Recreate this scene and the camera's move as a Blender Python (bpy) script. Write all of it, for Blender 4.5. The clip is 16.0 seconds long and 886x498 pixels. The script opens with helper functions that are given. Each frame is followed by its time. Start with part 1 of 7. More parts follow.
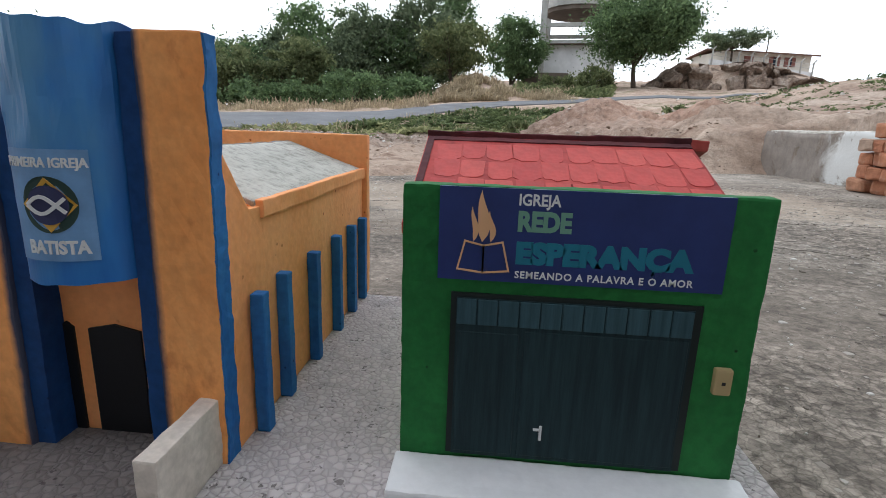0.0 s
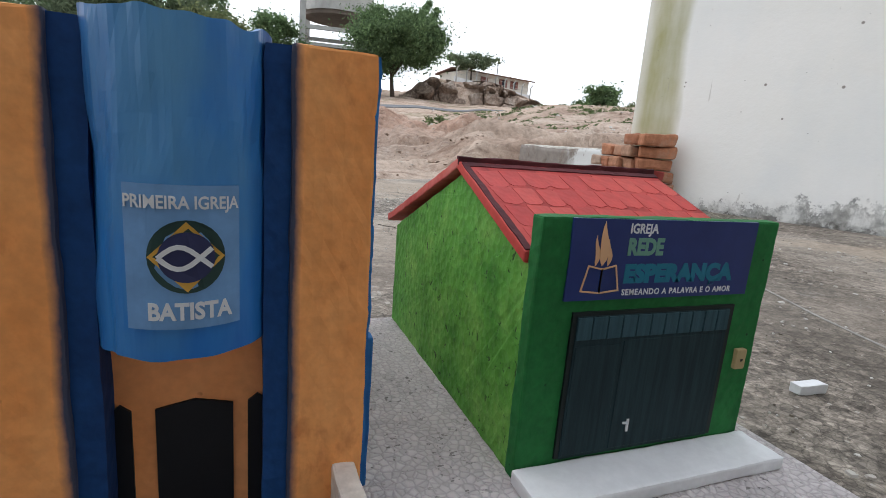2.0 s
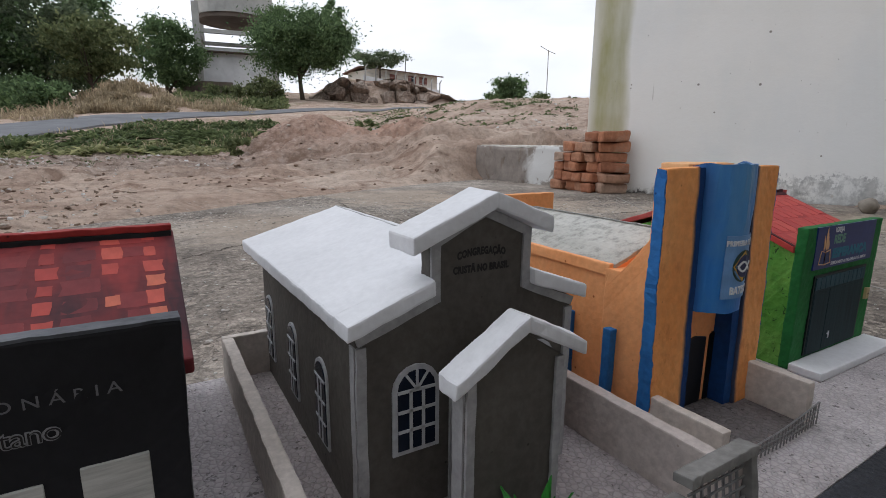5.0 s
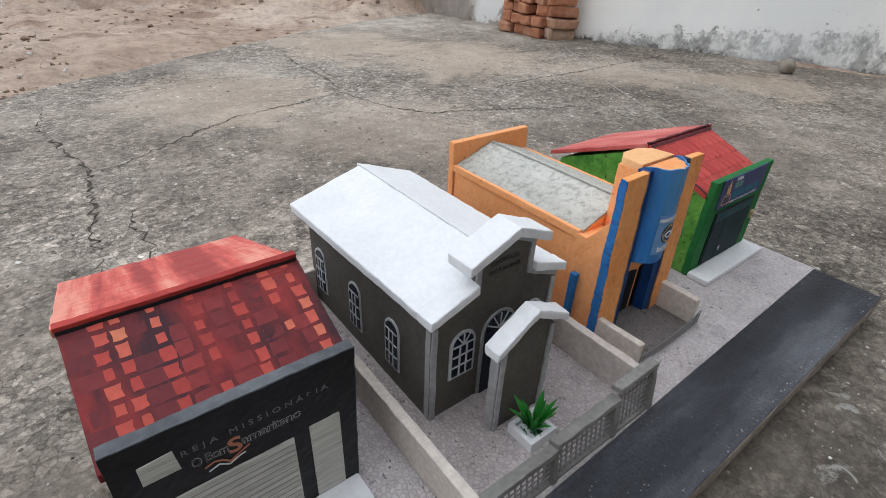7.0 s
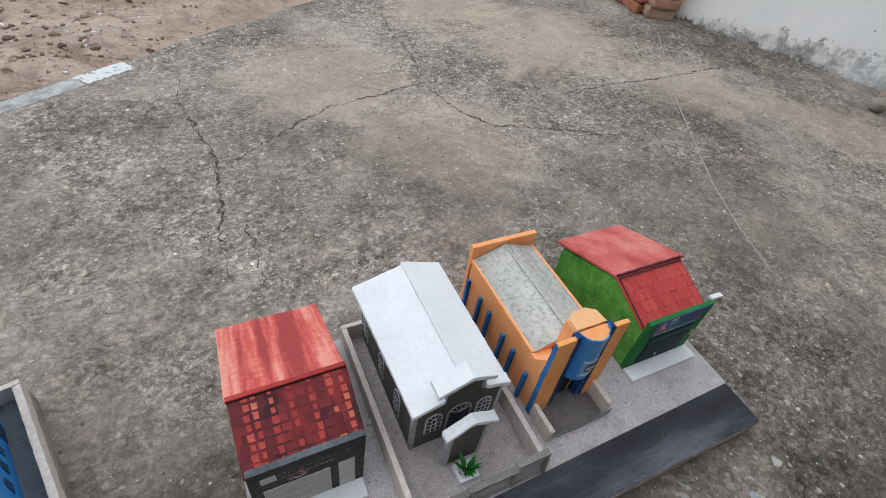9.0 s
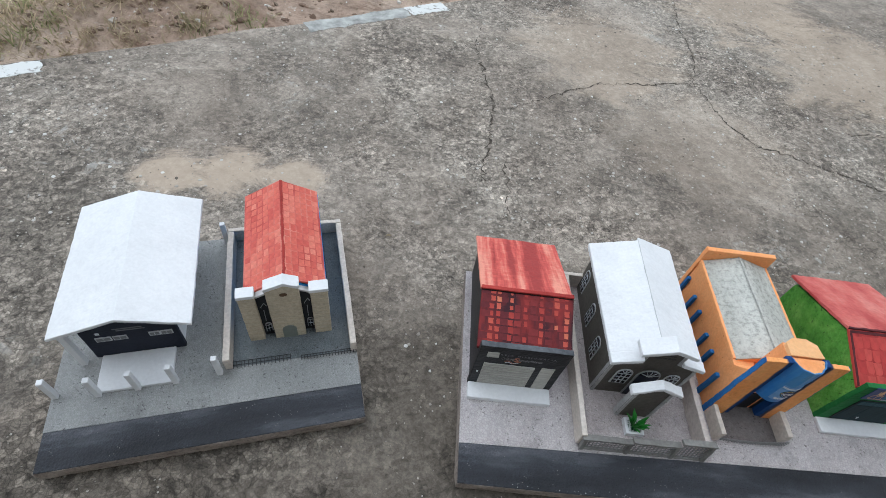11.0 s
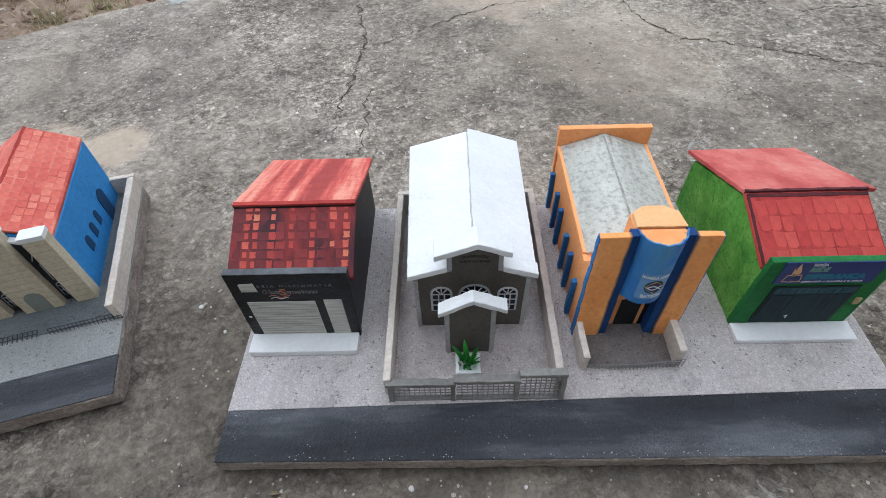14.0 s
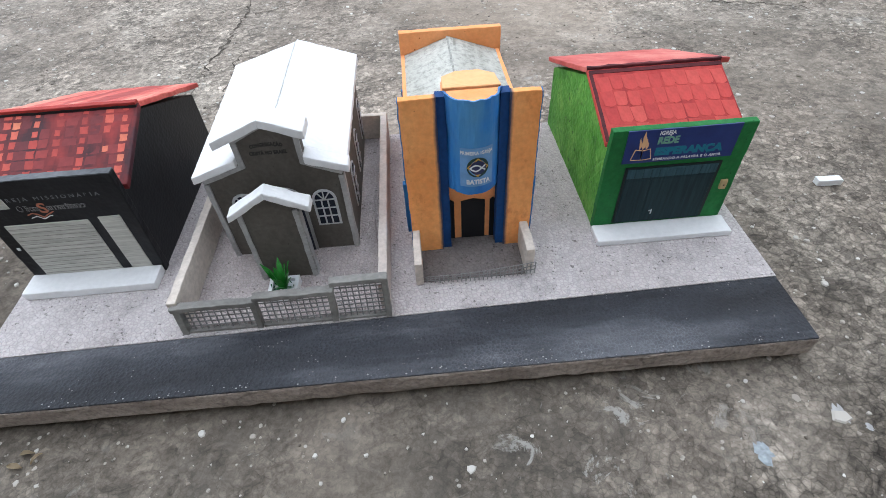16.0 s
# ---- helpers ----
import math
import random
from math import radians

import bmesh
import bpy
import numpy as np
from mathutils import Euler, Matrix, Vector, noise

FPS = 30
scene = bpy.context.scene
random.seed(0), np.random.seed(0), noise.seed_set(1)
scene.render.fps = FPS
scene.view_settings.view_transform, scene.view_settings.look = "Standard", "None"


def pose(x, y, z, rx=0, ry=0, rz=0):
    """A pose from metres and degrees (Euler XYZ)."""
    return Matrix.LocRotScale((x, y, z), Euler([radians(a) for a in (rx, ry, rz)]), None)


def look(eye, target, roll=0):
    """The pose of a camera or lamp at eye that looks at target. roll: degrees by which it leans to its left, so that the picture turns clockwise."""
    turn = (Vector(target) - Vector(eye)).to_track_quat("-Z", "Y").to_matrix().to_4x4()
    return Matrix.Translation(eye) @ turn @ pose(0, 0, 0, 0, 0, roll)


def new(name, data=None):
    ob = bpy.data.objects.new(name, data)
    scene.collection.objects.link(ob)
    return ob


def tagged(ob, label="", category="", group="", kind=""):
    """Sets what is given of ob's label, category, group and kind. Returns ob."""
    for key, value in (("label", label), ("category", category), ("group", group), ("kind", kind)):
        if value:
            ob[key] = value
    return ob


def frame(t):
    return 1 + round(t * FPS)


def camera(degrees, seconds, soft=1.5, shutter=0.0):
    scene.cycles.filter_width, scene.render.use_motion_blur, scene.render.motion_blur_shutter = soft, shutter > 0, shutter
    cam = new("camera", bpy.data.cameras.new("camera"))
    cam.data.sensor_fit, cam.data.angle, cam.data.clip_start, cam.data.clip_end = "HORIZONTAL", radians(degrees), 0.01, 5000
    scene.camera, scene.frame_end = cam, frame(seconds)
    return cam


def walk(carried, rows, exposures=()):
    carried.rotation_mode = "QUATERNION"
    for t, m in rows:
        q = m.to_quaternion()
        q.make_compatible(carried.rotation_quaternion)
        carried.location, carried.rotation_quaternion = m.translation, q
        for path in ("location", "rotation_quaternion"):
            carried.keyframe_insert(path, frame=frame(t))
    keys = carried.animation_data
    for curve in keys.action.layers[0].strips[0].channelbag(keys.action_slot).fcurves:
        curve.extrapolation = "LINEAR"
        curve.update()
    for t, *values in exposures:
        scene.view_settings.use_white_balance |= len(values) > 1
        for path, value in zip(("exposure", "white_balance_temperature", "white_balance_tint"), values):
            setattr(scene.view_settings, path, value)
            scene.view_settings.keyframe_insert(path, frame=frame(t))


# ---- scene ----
cam = camera(82.5, 16.0, soft=0.9)
PATH = [
    (0, (0.833, -0.042, 0.234), (0.666, 1.894, -0.237), 1.9),
    (0.5, (0.765, -0.029, 0.235), (0.767, 1.92, -0.217), 1.8),
    (1, (0.734, -0.026, 0.235), (1.018, 1.903, -0.208), 2.2),
    (1.5, (0.699, -0.031, 0.247), (1.328, 1.823, -0.163), 4.3),
    (2, (0.643, -0.022, 0.24), (1.357, 1.801, -0.171), 4.6),
    (2.5, (0.571, -0.006, 0.267), (1.345, 1.793, -0.137), 5.2),
    (3, (0.489, -0.018, 0.281), (1.329, 1.753, -0.119), 5.2),
    (3.5, (0.39, -0.031, 0.275), (1.272, 1.72, -0.119), 4.0),
    (4, (0.299, -0.024, 0.285), (1.226, 1.705, -0.107), 2.0),
    (4.5, (0.232, -0.034, 0.293), (1.188, 1.677, -0.103), 1.0),
    (5, (0.185, -0.052, 0.292), (1.174, 1.637, -0.119), 0.5),
    (5.2, (0.163, -0.066, 0.287), (1.238, 1.561, -0.157), -0.4),
    (7.3, (0.054, -0.075, 0.521), (1.101, 1.234, -0.57), 3.0),
    (7.5, (0.063, -0.074, 0.536), (1.054, 1.262, -0.574), 2.7),
    (7.7, (0.085, -0.055, 0.562), (0.955, 1.341, -0.576), 1.8),
    (8, (0.094, -0.037, 0.67), (0.967, 1.338, -0.491), 4.4),
    (8.2, (0.12, -0.043, 0.788), (0.963, 1.3, -0.431), 5.5),
    (10.3, (-0.045, -0.261, 1.04), (0.412, 0.968, -0.47), 15.2),
    (10.5, (-0.052, -0.253, 1.049), (0.253, 0.996, -0.483), 13.2),
    (11, (-0.128, -0.265, 1.046), (-0.025, 1.005, -0.496), 10.6),
    (11.5, (-0.199, -0.278, 1.047), (-0.179, 1.01, -0.483), 9.2),
    (12, (-0.234, -0.283, 1.044), (-0.242, 1.032, -0.463), 7.6),
    (12.5, (-0.156, -0.274, 0.992), (-0.175, 1.044, -0.512), 5.5),
    (13, (0.021, -0.243, 0.891), (0.022, 1.074, -0.615), 4.1),
    (13.5, (0.206, -0.23, 0.794), (0.181, 1.096, -0.703), 2.1),
    (14, (0.344, -0.236, 0.765), (0.301, 1.072, -0.748), -2.6),
    (14.5, (0.416, -0.255, 0.746), (0.377, 1.05, -0.769), -4.4),
    (15, (0.475, -0.277, 0.722), (0.433, 1.033, -0.789), -5.8),
    (15.5, (0.521, -0.293, 0.626), (0.521, 1.074, -0.834), -4.7),
    (16, (0.556, -0.302, 0.552), (0.608, 1.098, -0.875), -3.4),
]
EXPOSURES = [(0.0, -1.15, 6220, 10), (1.0, -1.17, 6220, 10), (2.0, -1.1, 6260, 10), (2.6, -1.05, 6300, 10), (3.2, -1.4, 6300, 11), (4.0, -1.52, 6300, 12), (4.5, -1.66, 6300, 13), (5.2, -1.63, 6300, 13), (7.3, -1.12, 6300, 10), (8.1, -1.28, 6280, 10), (11.0, -1.17, 6020, 7), (13.0, -1.12, 6020, 7), (14.0, -0.98, 6030, 8), (15.5, -0.87, 6030, 9), (16.0, -0.65, 6030, 9)]
walk(cam, [(t, look(eye, target, roll)) for t, eye, target, roll in PATH], EXPOSURES)

# ---------------------------------------------------------------- sky and sun
world = bpy.data.worlds.new("sky")
scene.world = world
world.use_nodes = True
wn, wl = world.node_tree.nodes, world.node_tree.links
wn.clear()
w_out, w_bg = wn.new("ShaderNodeOutputWorld"), wn.new("ShaderNodeBackground")
w_sky = wn.new("ShaderNodeTexSky")
w_sky.sky_type, w_sky.sun_disc = "NISHITA", False
w_sky.sun_elevation, w_sky.sun_rotation = radians(52), radians(-20)
w_dim = wn.new("ShaderNodeVectorMath")
w_dim.operation = "SCALE"
w_dim.inputs["Scale"].default_value = 0.10
w_co, w_map, w_noise, w_ramp, w_mix = (wn.new("ShaderNode" + k) for k in ("TexCoord", "Mapping", "TexNoise", "ValToRGB", "MixRGB"))
w_map.inputs["Scale"].default_value = (1.6, 1.6, 4.5)
w_noise.inputs["Scale"].default_value = 1.7
w_noise.inputs["Detail"].default_value = 6
w_ramp.color_ramp.elements[0].position, w_ramp.color_ramp.elements[1].position = 0.36, 0.54
w_ramp.color_ramp.elements[0].color, w_ramp.color_ramp.elements[1].color = (0.80, 0.80, 0.80, 1), (1, 1, 1, 1)
# the cloud cover is brighter round the hidden sun
w_dot, w_glow = wn.new("ShaderNodeVectorMath"), wn.new("ShaderNodeValToRGB")
w_dot.operation = "DOT_PRODUCT"
w_dot.inputs[1].default_value = Vector((-0.19, 0.75, 0.63)).normalized()
w_glow.color_ramp.elements[0].position, w_glow.color_ramp.elements[1].position = 0.0, 1.0
w_glow.color_ramp.elements[0].color, w_glow.color_ramp.elements[1].color = (0.62, 0.655, 0.70, 1), (1.86, 1.92, 2.0, 1)
w_half = wn.new("ShaderNodeMath")
w_half.operation = "MULTIPLY_ADD"
w_half.inputs[1].default_value = w_half.inputs[2].default_value = 0.5
wl.new(w_co.outputs["Generated"], w_dot.inputs[0])
wl.new(w_dot.outputs["Value"], w_half.inputs[0])
wl.new(w_half.outputs[0], w_glow.inputs[0])
wl.new(w_glow.outputs[0], w_mix.inputs[2])
wl.new(w_co.outputs["Generated"], w_map.inputs["Vector"])
wl.new(w_map.outputs[0], w_noise.inputs["Vector"])
wl.new(w_noise.outputs["Fac"], w_ramp.inputs[0])
wl.new(w_ramp.outputs[0], w_mix.inputs[0])
wl.new(w_sky.outputs[0], w_dim.inputs[0])
wl.new(w_dim.outputs[0], w_mix.inputs[1])
wl.new(w_mix.outputs[0], w_bg.inputs[0])
w_bg.inputs[1].default_value = 2.1
wl.new(w_bg.outputs[0], w_out.inputs[0])

sun = new("sun", bpy.data.lights.new("sun", "SUN"))
sun.data.energy, sun.data.angle, sun.data.color = 0.9, radians(40), (1.0, 0.98, 0.95)
sun.matrix_world = look((-2.0, 1.4, 4.2), (0, 0, 0))


# ---------------------------------------------------------------- material kit
class Mat:
    """A node material with a small kit for mixing colours."""

    def __init__(self, name, rough=0.8, metal=0.0, spec=0.3):
        self.m = bpy.data.materials.new(name)
        self.m.use_nodes = True
        self.n, self.l = self.m.node_tree.nodes, self.m.node_tree.links
        self.b = self.n["Principled BSDF"]
        self.b.inputs["Roughness"].default_value = rough
        self.b.inputs["Metallic"].default_value = metal
        self.b.inputs["Specular IOR Level"].default_value = spec
        self.co = self.n.new("ShaderNodeTexCoord").outputs["Object"]
        self.height = None

    def scaled(self, s):
        node = self.n.new("ShaderNodeMapping")
        node.inputs["Scale"].default_value = s if isinstance(s, tuple) else (s, s, s)
        self.l.new(self.co, node.inputs["Vector"])
        return node.outputs[0]

    def noise(self, scale, detail=5, rough=0.6, stretch=(1, 1, 1), warp=0.0):
        node = self.n.new("ShaderNodeTexNoise")
        node.inputs["Scale"].default_value, node.inputs["Detail"].default_value, node.inputs["Roughness"].default_value = scale, detail, rough
        node.inputs["Distortion"].default_value = warp
        self.l.new(self.scaled(stretch), node.inputs["Vector"])
        return node.outputs["Fac"]

    def cells(self, scale, feature="F1", out="Distance", warp=0.0):
        node = self.n.new("ShaderNodeTexVoronoi")
        node.feature = feature
        node.inputs["Scale"].default_value = scale
        at = self.co
        if warp:
            nz, add = self.n.new("ShaderNodeTexNoise"), self.n.new("ShaderNodeVectorMath")
            nz.inputs["Scale"].default_value, nz.inputs["Detail"].default_value = scale * 1.3, 4
            add.operation = "MULTIPLY_ADD"
            add.inputs[1].default_value = (warp, warp, warp)
            self.l.new(self.co, nz.inputs["Vector"])
            self.l.new(nz.outputs["Color"], add.inputs[0])
            self.l.new(self.co, add.inputs[2])
            at = add.outputs[0]
        self.l.new(at, node.inputs["Vector"])
        return node.outputs[out]

    def ramp(self, fac, *stops):
        node = self.n.new("ShaderNodeValToRGB")
        r = node.color_ramp
        while len(r.elements) < len(stops):
            r.elements.new(0.5)
        for e, (p, c) in zip(r.elements, stops):
            e.position = p
            e.color = (*c, 1) if isinstance(c, tuple) else (c, c, c, 1)
        self.l.new(fac, node.inputs[0])
        return node.outputs[0]

    def mix(self, fac, a, b, how="MIX"):
        node = self.n.new("ShaderNodeMixRGB")
        node.blend_type = how
        for k, v in enumerate((fac, a, b)):
            if isinstance(v, (int, float)):
                node.inputs[k].default_value = v if k == 0 else (v, v, v, 1)
            elif isinstance(v, tuple):
                node.inputs[k].default_value = (*v, 1)
            else:
                self.l.new(v, node.inputs[k])
        return node.outputs[0]

    def math(self, how, a, b=0.0, c=0.0):
        node = self.n.new("ShaderNodeMath")
        node.operation = how
        for k, v in enumerate((a, b, c)):
            if isinstance(v, (int, float)):
                node.inputs[k].default_value = v
            else:
                self.l.new(v, node.inputs[k])
        return node.outputs[0]

    def axis(self, k):
        node = self.n.new("ShaderNodeSeparateXYZ")
        self.l.new(self.co, node.inputs[0])
        return node.outputs[k]

    def bump(self, height, strength=0.3, distance=0.001):
        node = self.n.new("ShaderNodeBump")
        node.inputs["Strength"].default_value, node.inputs["Distance"].default_value = strength, distance
        self.l.new(height, node.inputs["Height"])
        if self.height:
            self.l.new(self.height, node.inputs["Normal"])
        self.height = node.outputs[0]
        self.l.new(self.height, self.b.inputs["Normal"])
        return self

    def colour(self, c):
        if isinstance(c, tuple):
            self.b.inputs["Base Color"].default_value = (*c, 1)
        else:
            self.l.new(c, self.b.inputs["Base Color"])
        return self

    def rough(self, c):
        self.l.new(c, self.b.inputs["Roughness"])
        return self


def foam_paint(name, c1, c2, pits=(0.3, 0.3, 0.3), bead=190.0, pit=0.10, rough=0.75, relief=0.5, soft=0.80):
    """Paint brushed on foam board: two tones, bead marks and small pits."""
    k = Mat(name, rough)
    tone = k.ramp(k.noise(14, 6, 0.65, (1, 1, 0.6)), (0.32, c1), (0.68, c2))
    fine = k.ramp(k.noise(160, 3), (0.35, soft), (0.65, 1.0))
    col = k.mix(1.0, tone, fine, "MULTIPLY")
    hole = k.ramp(k.cells(bead * 0.45), (pit * 0.55, 1.0), (pit, 0.0))
    some = k.ramp(k.noise(60, 2), (0.52, 0.0), (0.6, 1.0))
    col = k.mix(k.math("MULTIPLY", hole, some), col, tuple(a * b for a, b in zip(c1, pits)))
    k.colour(col).bump(k.cells(bead), relief, 0.0006).bump(k.noise(45, 4), 0.35, 0.0012)
    return k.m


def plain(name, c, rough=0.6, vary=0.12, scale=40.0, metal=0.0, relief=0.15):
    k = Mat(name, rough, metal)
    f = k.noise(scale, 5)
    k.colour(k.ramp(f, (0.3, tuple(v * (1 - vary) for v in c)), (0.7, tuple(min(1, v * (1 + vary)) for v in c)))).bump(f, relief, 0.001)
    return k.m


M = {}
M["white"] = foam_paint("white_foam", (0.70, 0.712, 0.73), (0.77, 0.782, 0.80), (0.9, 0.9, 0.9), pit=0.06, relief=0.3, soft=0.94)
M["cream"] = foam_paint("cream_foam", (0.58, 0.515, 0.455), (0.70, 0.635, 0.575), (0.7, 0.7, 0.7), pit=0.07)
M["pinkish"] = foam_paint("pinkish_foam", (0.50, 0.43, 0.39), (0.62, 0.56, 0.52), (0.7, 0.7, 0.7))
M["orange"] = foam_paint("orange_paint", (0.86, 0.335, 0.115), (0.91, 0.42, 0.18), (0.45, 0.3, 0.2), pit=0.13, soft=0.90)
M["blue"] = foam_paint("blue_paint", (0.015, 0.11, 0.36), (0.035, 0.20, 0.50), (0.3, 0.3, 0.4))
M["navy"] = foam_paint("navy_paint", (0.005, 0.038, 0.15), (0.012, 0.075, 0.25), (0.3, 0.3, 0.4))
M["black"] = foam_paint("black_paint", (0.006, 0.0065, 0.008), (0.014, 0.015, 0.018), (0.4, 0.4, 0.4), rough=0.5)
def rough_green():
    """Thin green paint over coarse foam beads."""
    k = Mat("mottled_green_paint", 0.7)
    c = k.ramp(k.noise(20, 6, 0.65), (0.34, (0.050, 0.215, 0.025)), (0.5, (0.095, 0.315, 0.045)), (0.66, (0.165, 0.40, 0.075)))
    c = k.mix(0.6, c, k.ramp(k.noise(90, 4, 0.7), (0.36, 0.6), (0.5, 1.0)), "MULTIPLY")
    gap = k.math("MULTIPLY", k.ramp(k.noise(130, 3, 0.6, warp=1.0), (0.34, 1.0), (0.38, 0.0)), k.ramp(k.noise(30, 3), (0.42, 0.0), (0.5, 0.9)))
    c = k.mix(gap, c, (0.012, 0.045, 0.010))
    k.colour(c).bump(k.cells(150), 0.8, 0.0012).bump(k.noise(130, 3, 0.6, warp=1.0), 0.6, 0.001)
    return k.m


M["green"] = rough_green()
M["dark_green"] = foam_paint("dark_green_paint", (0.010, 0.125, 0.028), (0.02, 0.185, 0.045), (0.2, 0.2, 0.2), pit=0.12)
M["grey"] = foam_paint("grey_brown_paint", (0.088, 0.080, 0.070), (0.135, 0.124, 0.109), (0.4, 0.4, 0.4))
M["pale_smear"] = foam_paint("pale_grey_smear", (0.52, 0.53, 0.54), (0.64, 0.65, 0.66), (0.7, 0.7, 0.7))
M["light_grey"] = foam_paint("light_grey_paint", (0.33, 0.33, 0.335), (0.45, 0.45, 0.45), (0.6, 0.6, 0.6))
M["fence_grey"] = foam_paint("fence_grey_paint", (0.17, 0.165, 0.155), (0.27, 0.265, 0.25), (0.5, 0.5, 0.5))
def cement_roof():
    """Rough cement-coloured coat with dark drips and scrapes."""
    k = Mat("cement_roof_paint", 0.85)
    c = k.ramp(k.noise(11, 7, 0.72, (1.6, 0.35, 1)), (0.34, (0.38, 0.378, 0.342)), (0.5, (0.46, 0.458, 0.42)), (0.64, (0.53, 0.53, 0.49)))
    c = k.mix(0.7, c, k.ramp(k.noise(110, 4, 0.7), (0.36, 0.55), (0.5, 1.0), (0.64, 1.15)), "MULTIPLY")
    drip = k.ramp(k.noise(24, 6, 0.75, (1.6, 0.30, 1), warp=0.8), (0.61, 0.0), (0.68, 0.55))
    c = k.mix(drip, c, (0.16, 0.155, 0.13))
    k.colour(c).bump(k.noise(60, 6, 0.75), 0.9, 0.003).bump(k.cells(190), 0.6, 0.001)
    return k.m


M["roof_grey"] = cement_roof()
M["edge_grey"] = foam_paint("edge_grey_paint", (0.05, 0.055, 0.065), (0.14, 0.15, 0.165), (0.3, 0.3, 0.3), rough=0.6)
M["door_black"] = plain("door_black", (0.008, 0.009, 0.012), 0.45)
M["bright_blue"] = foam_paint("bright_blue_paint", (0.03, 0.22, 0.58), (0.05, 0.28, 0.66), (0.4, 0.4, 0.5))
M["glass_dark"] = plain("dark_pane", (0.012, 0.017, 0.03), 0.25)
M["orange_pale"] = foam_paint("pale_orange_top", (0.80, 0.41, 0.17), (0.87, 0.52, 0.27), (0.6, 0.5, 0.4), soft=0.92)
M["maroon"] = foam_paint("maroon_stripe_paint", (0.05, 0.012, 0.018), (0.13, 0.022, 0.026))
M["white_line"] = plain("white_line", (0.50, 0.51, 0.53), 0.7, 0.15, 120)
M["wire"] = plain("grey_wire", (0.21, 0.21, 0.21), 0.4, 0.1, 80)
M["dark_wire"] = plain("dark_wire", (0.035, 0.037, 0.042), 0.5, 0.1, 80)
M["ink_white"] = plain("ink_white", (0.66, 0.68, 0.70), 0.5, 0.05)
M["ink_black"] = plain("ink_black", (0.018, 0.017, 0.018), 0.5, 0.05)
M["stone_beige"] = foam_paint("beige_block_paint", (0.50, 0.43, 0.32), (0.62, 0.55, 0.42), (0.6, 0.6, 0.6))
M["plant"] = plain("plastic_leaf", (0.03, 0.22, 0.03), 0.4, 0.3, 60)
M["plant_dark"] = plain("dark_plastic_leaf", (0.012, 0.09, 0.035), 0.5, 0.3, 90)


def slab_top(name, c1, c2, dark, bead):
    """The beaded top of a foam base, brushed thinly with paint."""
    k = Mat(name, 0.8)
    col = k.ramp(k.noise(5, 6, 0.65), (0.3, c1), (0.7, c2))
    edge = k.ramp(k.cells(bead, "DISTANCE_TO_EDGE"), (0.0, 0.80), (0.14, 1.04))
    col = k.mix(1.0, col, edge, "MULTIPLY")
    col = k.mix(0.45, col, k.ramp(k.cells(bead, out="Color"), (0.2, 0.76), (0.8, 1.10)), "MULTIPLY")
    speck = k.math("MULTIPLY", k.ramp(k.noise(190, 2, 0.6), (0.33, 1.0), (0.37, 0.0)), k.ramp(k.noise(24, 4, 0.7), (0.42, 0.0), (0.54, 0.9)))
    col = k.mix(speck, col, dark)
    dirt = k.ramp(k.noise(18, 7, 0.72), (0.34, 0.68), (0.46, 1.0))
    col = k.mix(0.7, col, dirt, "MULTIPLY")
    spot = k.math("MULTIPLY", k.ramp(k.cells(90), (0.08, 1.0), (0.13, 0.0)), k.ramp(k.noise(22, 3), (0.55, 0.0), (0.62, 1.0)))
    col = k.mix(spot, col, dark)
    k.colour(col).bump(k.ramp(k.cells(bead, "DISTANCE_TO_EDGE"), (0.0, 0.0), (0.25, 1.0)), 0.8, 0.0012).bump(k.noise(30, 4), 0.3, 0.0015)
    return k.m


M["pave_light"] = slab_top("light_pavement_paint", (0.44, 0.40, 0.40), (0.585, 0.55, 0.555), (0.16, 0.145, 0.14), 190)
M["yard_pink"] = slab_top("pinkish_yard_paint", (0.40, 0.355, 0.35), (0.54, 0.49, 0.485), (0.16, 0.14, 0.13), 190)
M["yard_brown"] = slab_top("brown_forecourt_paint", (0.13, 0.115, 0.11), (0.22, 0.20, 0.195), (0.07, 0.06, 0.06), 170)
M["pave_dark"] = slab_top("dark_pavement_paint", (0.275, 0.285, 0.285), (0.385, 0.39, 0.385), (0.10, 0.10, 0.10), 300)
M["yard_blue"] = slab_top("bluish_yard_paint", (0.125, 0.148, 0.16), (0.205, 0.222, 0.23), (0.05, 0.05, 0.05), 260)


def road_paint():
    k = Mat("black_road_paint", 0.62)
    c = k.ramp(k.noise(6, 6, 0.6, (0.35, 1.6, 1)), (0.34, (0.010, 0.011, 0.014)), (0.52, (0.030, 0.033, 0.041)), (0.68, (0.105, 0.110, 0.125)))
    fleck = k.math("MULTIPLY", k.ramp(k.cells(170), (0.10, 1.0), (0.16, 0.0)), k.ramp(k.noise(35, 3), (0.55, 0.0), (0.61, 1.0)))
    bead = k.ramp(k.cells(230, "DISTANCE_TO_EDGE", warp=0.003), (0.0, 1.7), (0.10, 1.0), (0.5, 0.8))
    c = k.mix(k.ramp(k.noise(14, 5, 0.7), (0.42, 0.1), (0.58, 0.9)), c, k.mix(1.0, c, bead, "MULTIPLY"))
    k.colour(k.mix(fleck, c, (0.26, 0.245, 0.235))).bump(k.cells(230, warp=0.003), 1.0, 0.0018).bump(k.noise(50, 4), 0.3, 0.001)
    return k.m


M["model_road"] = road_paint()


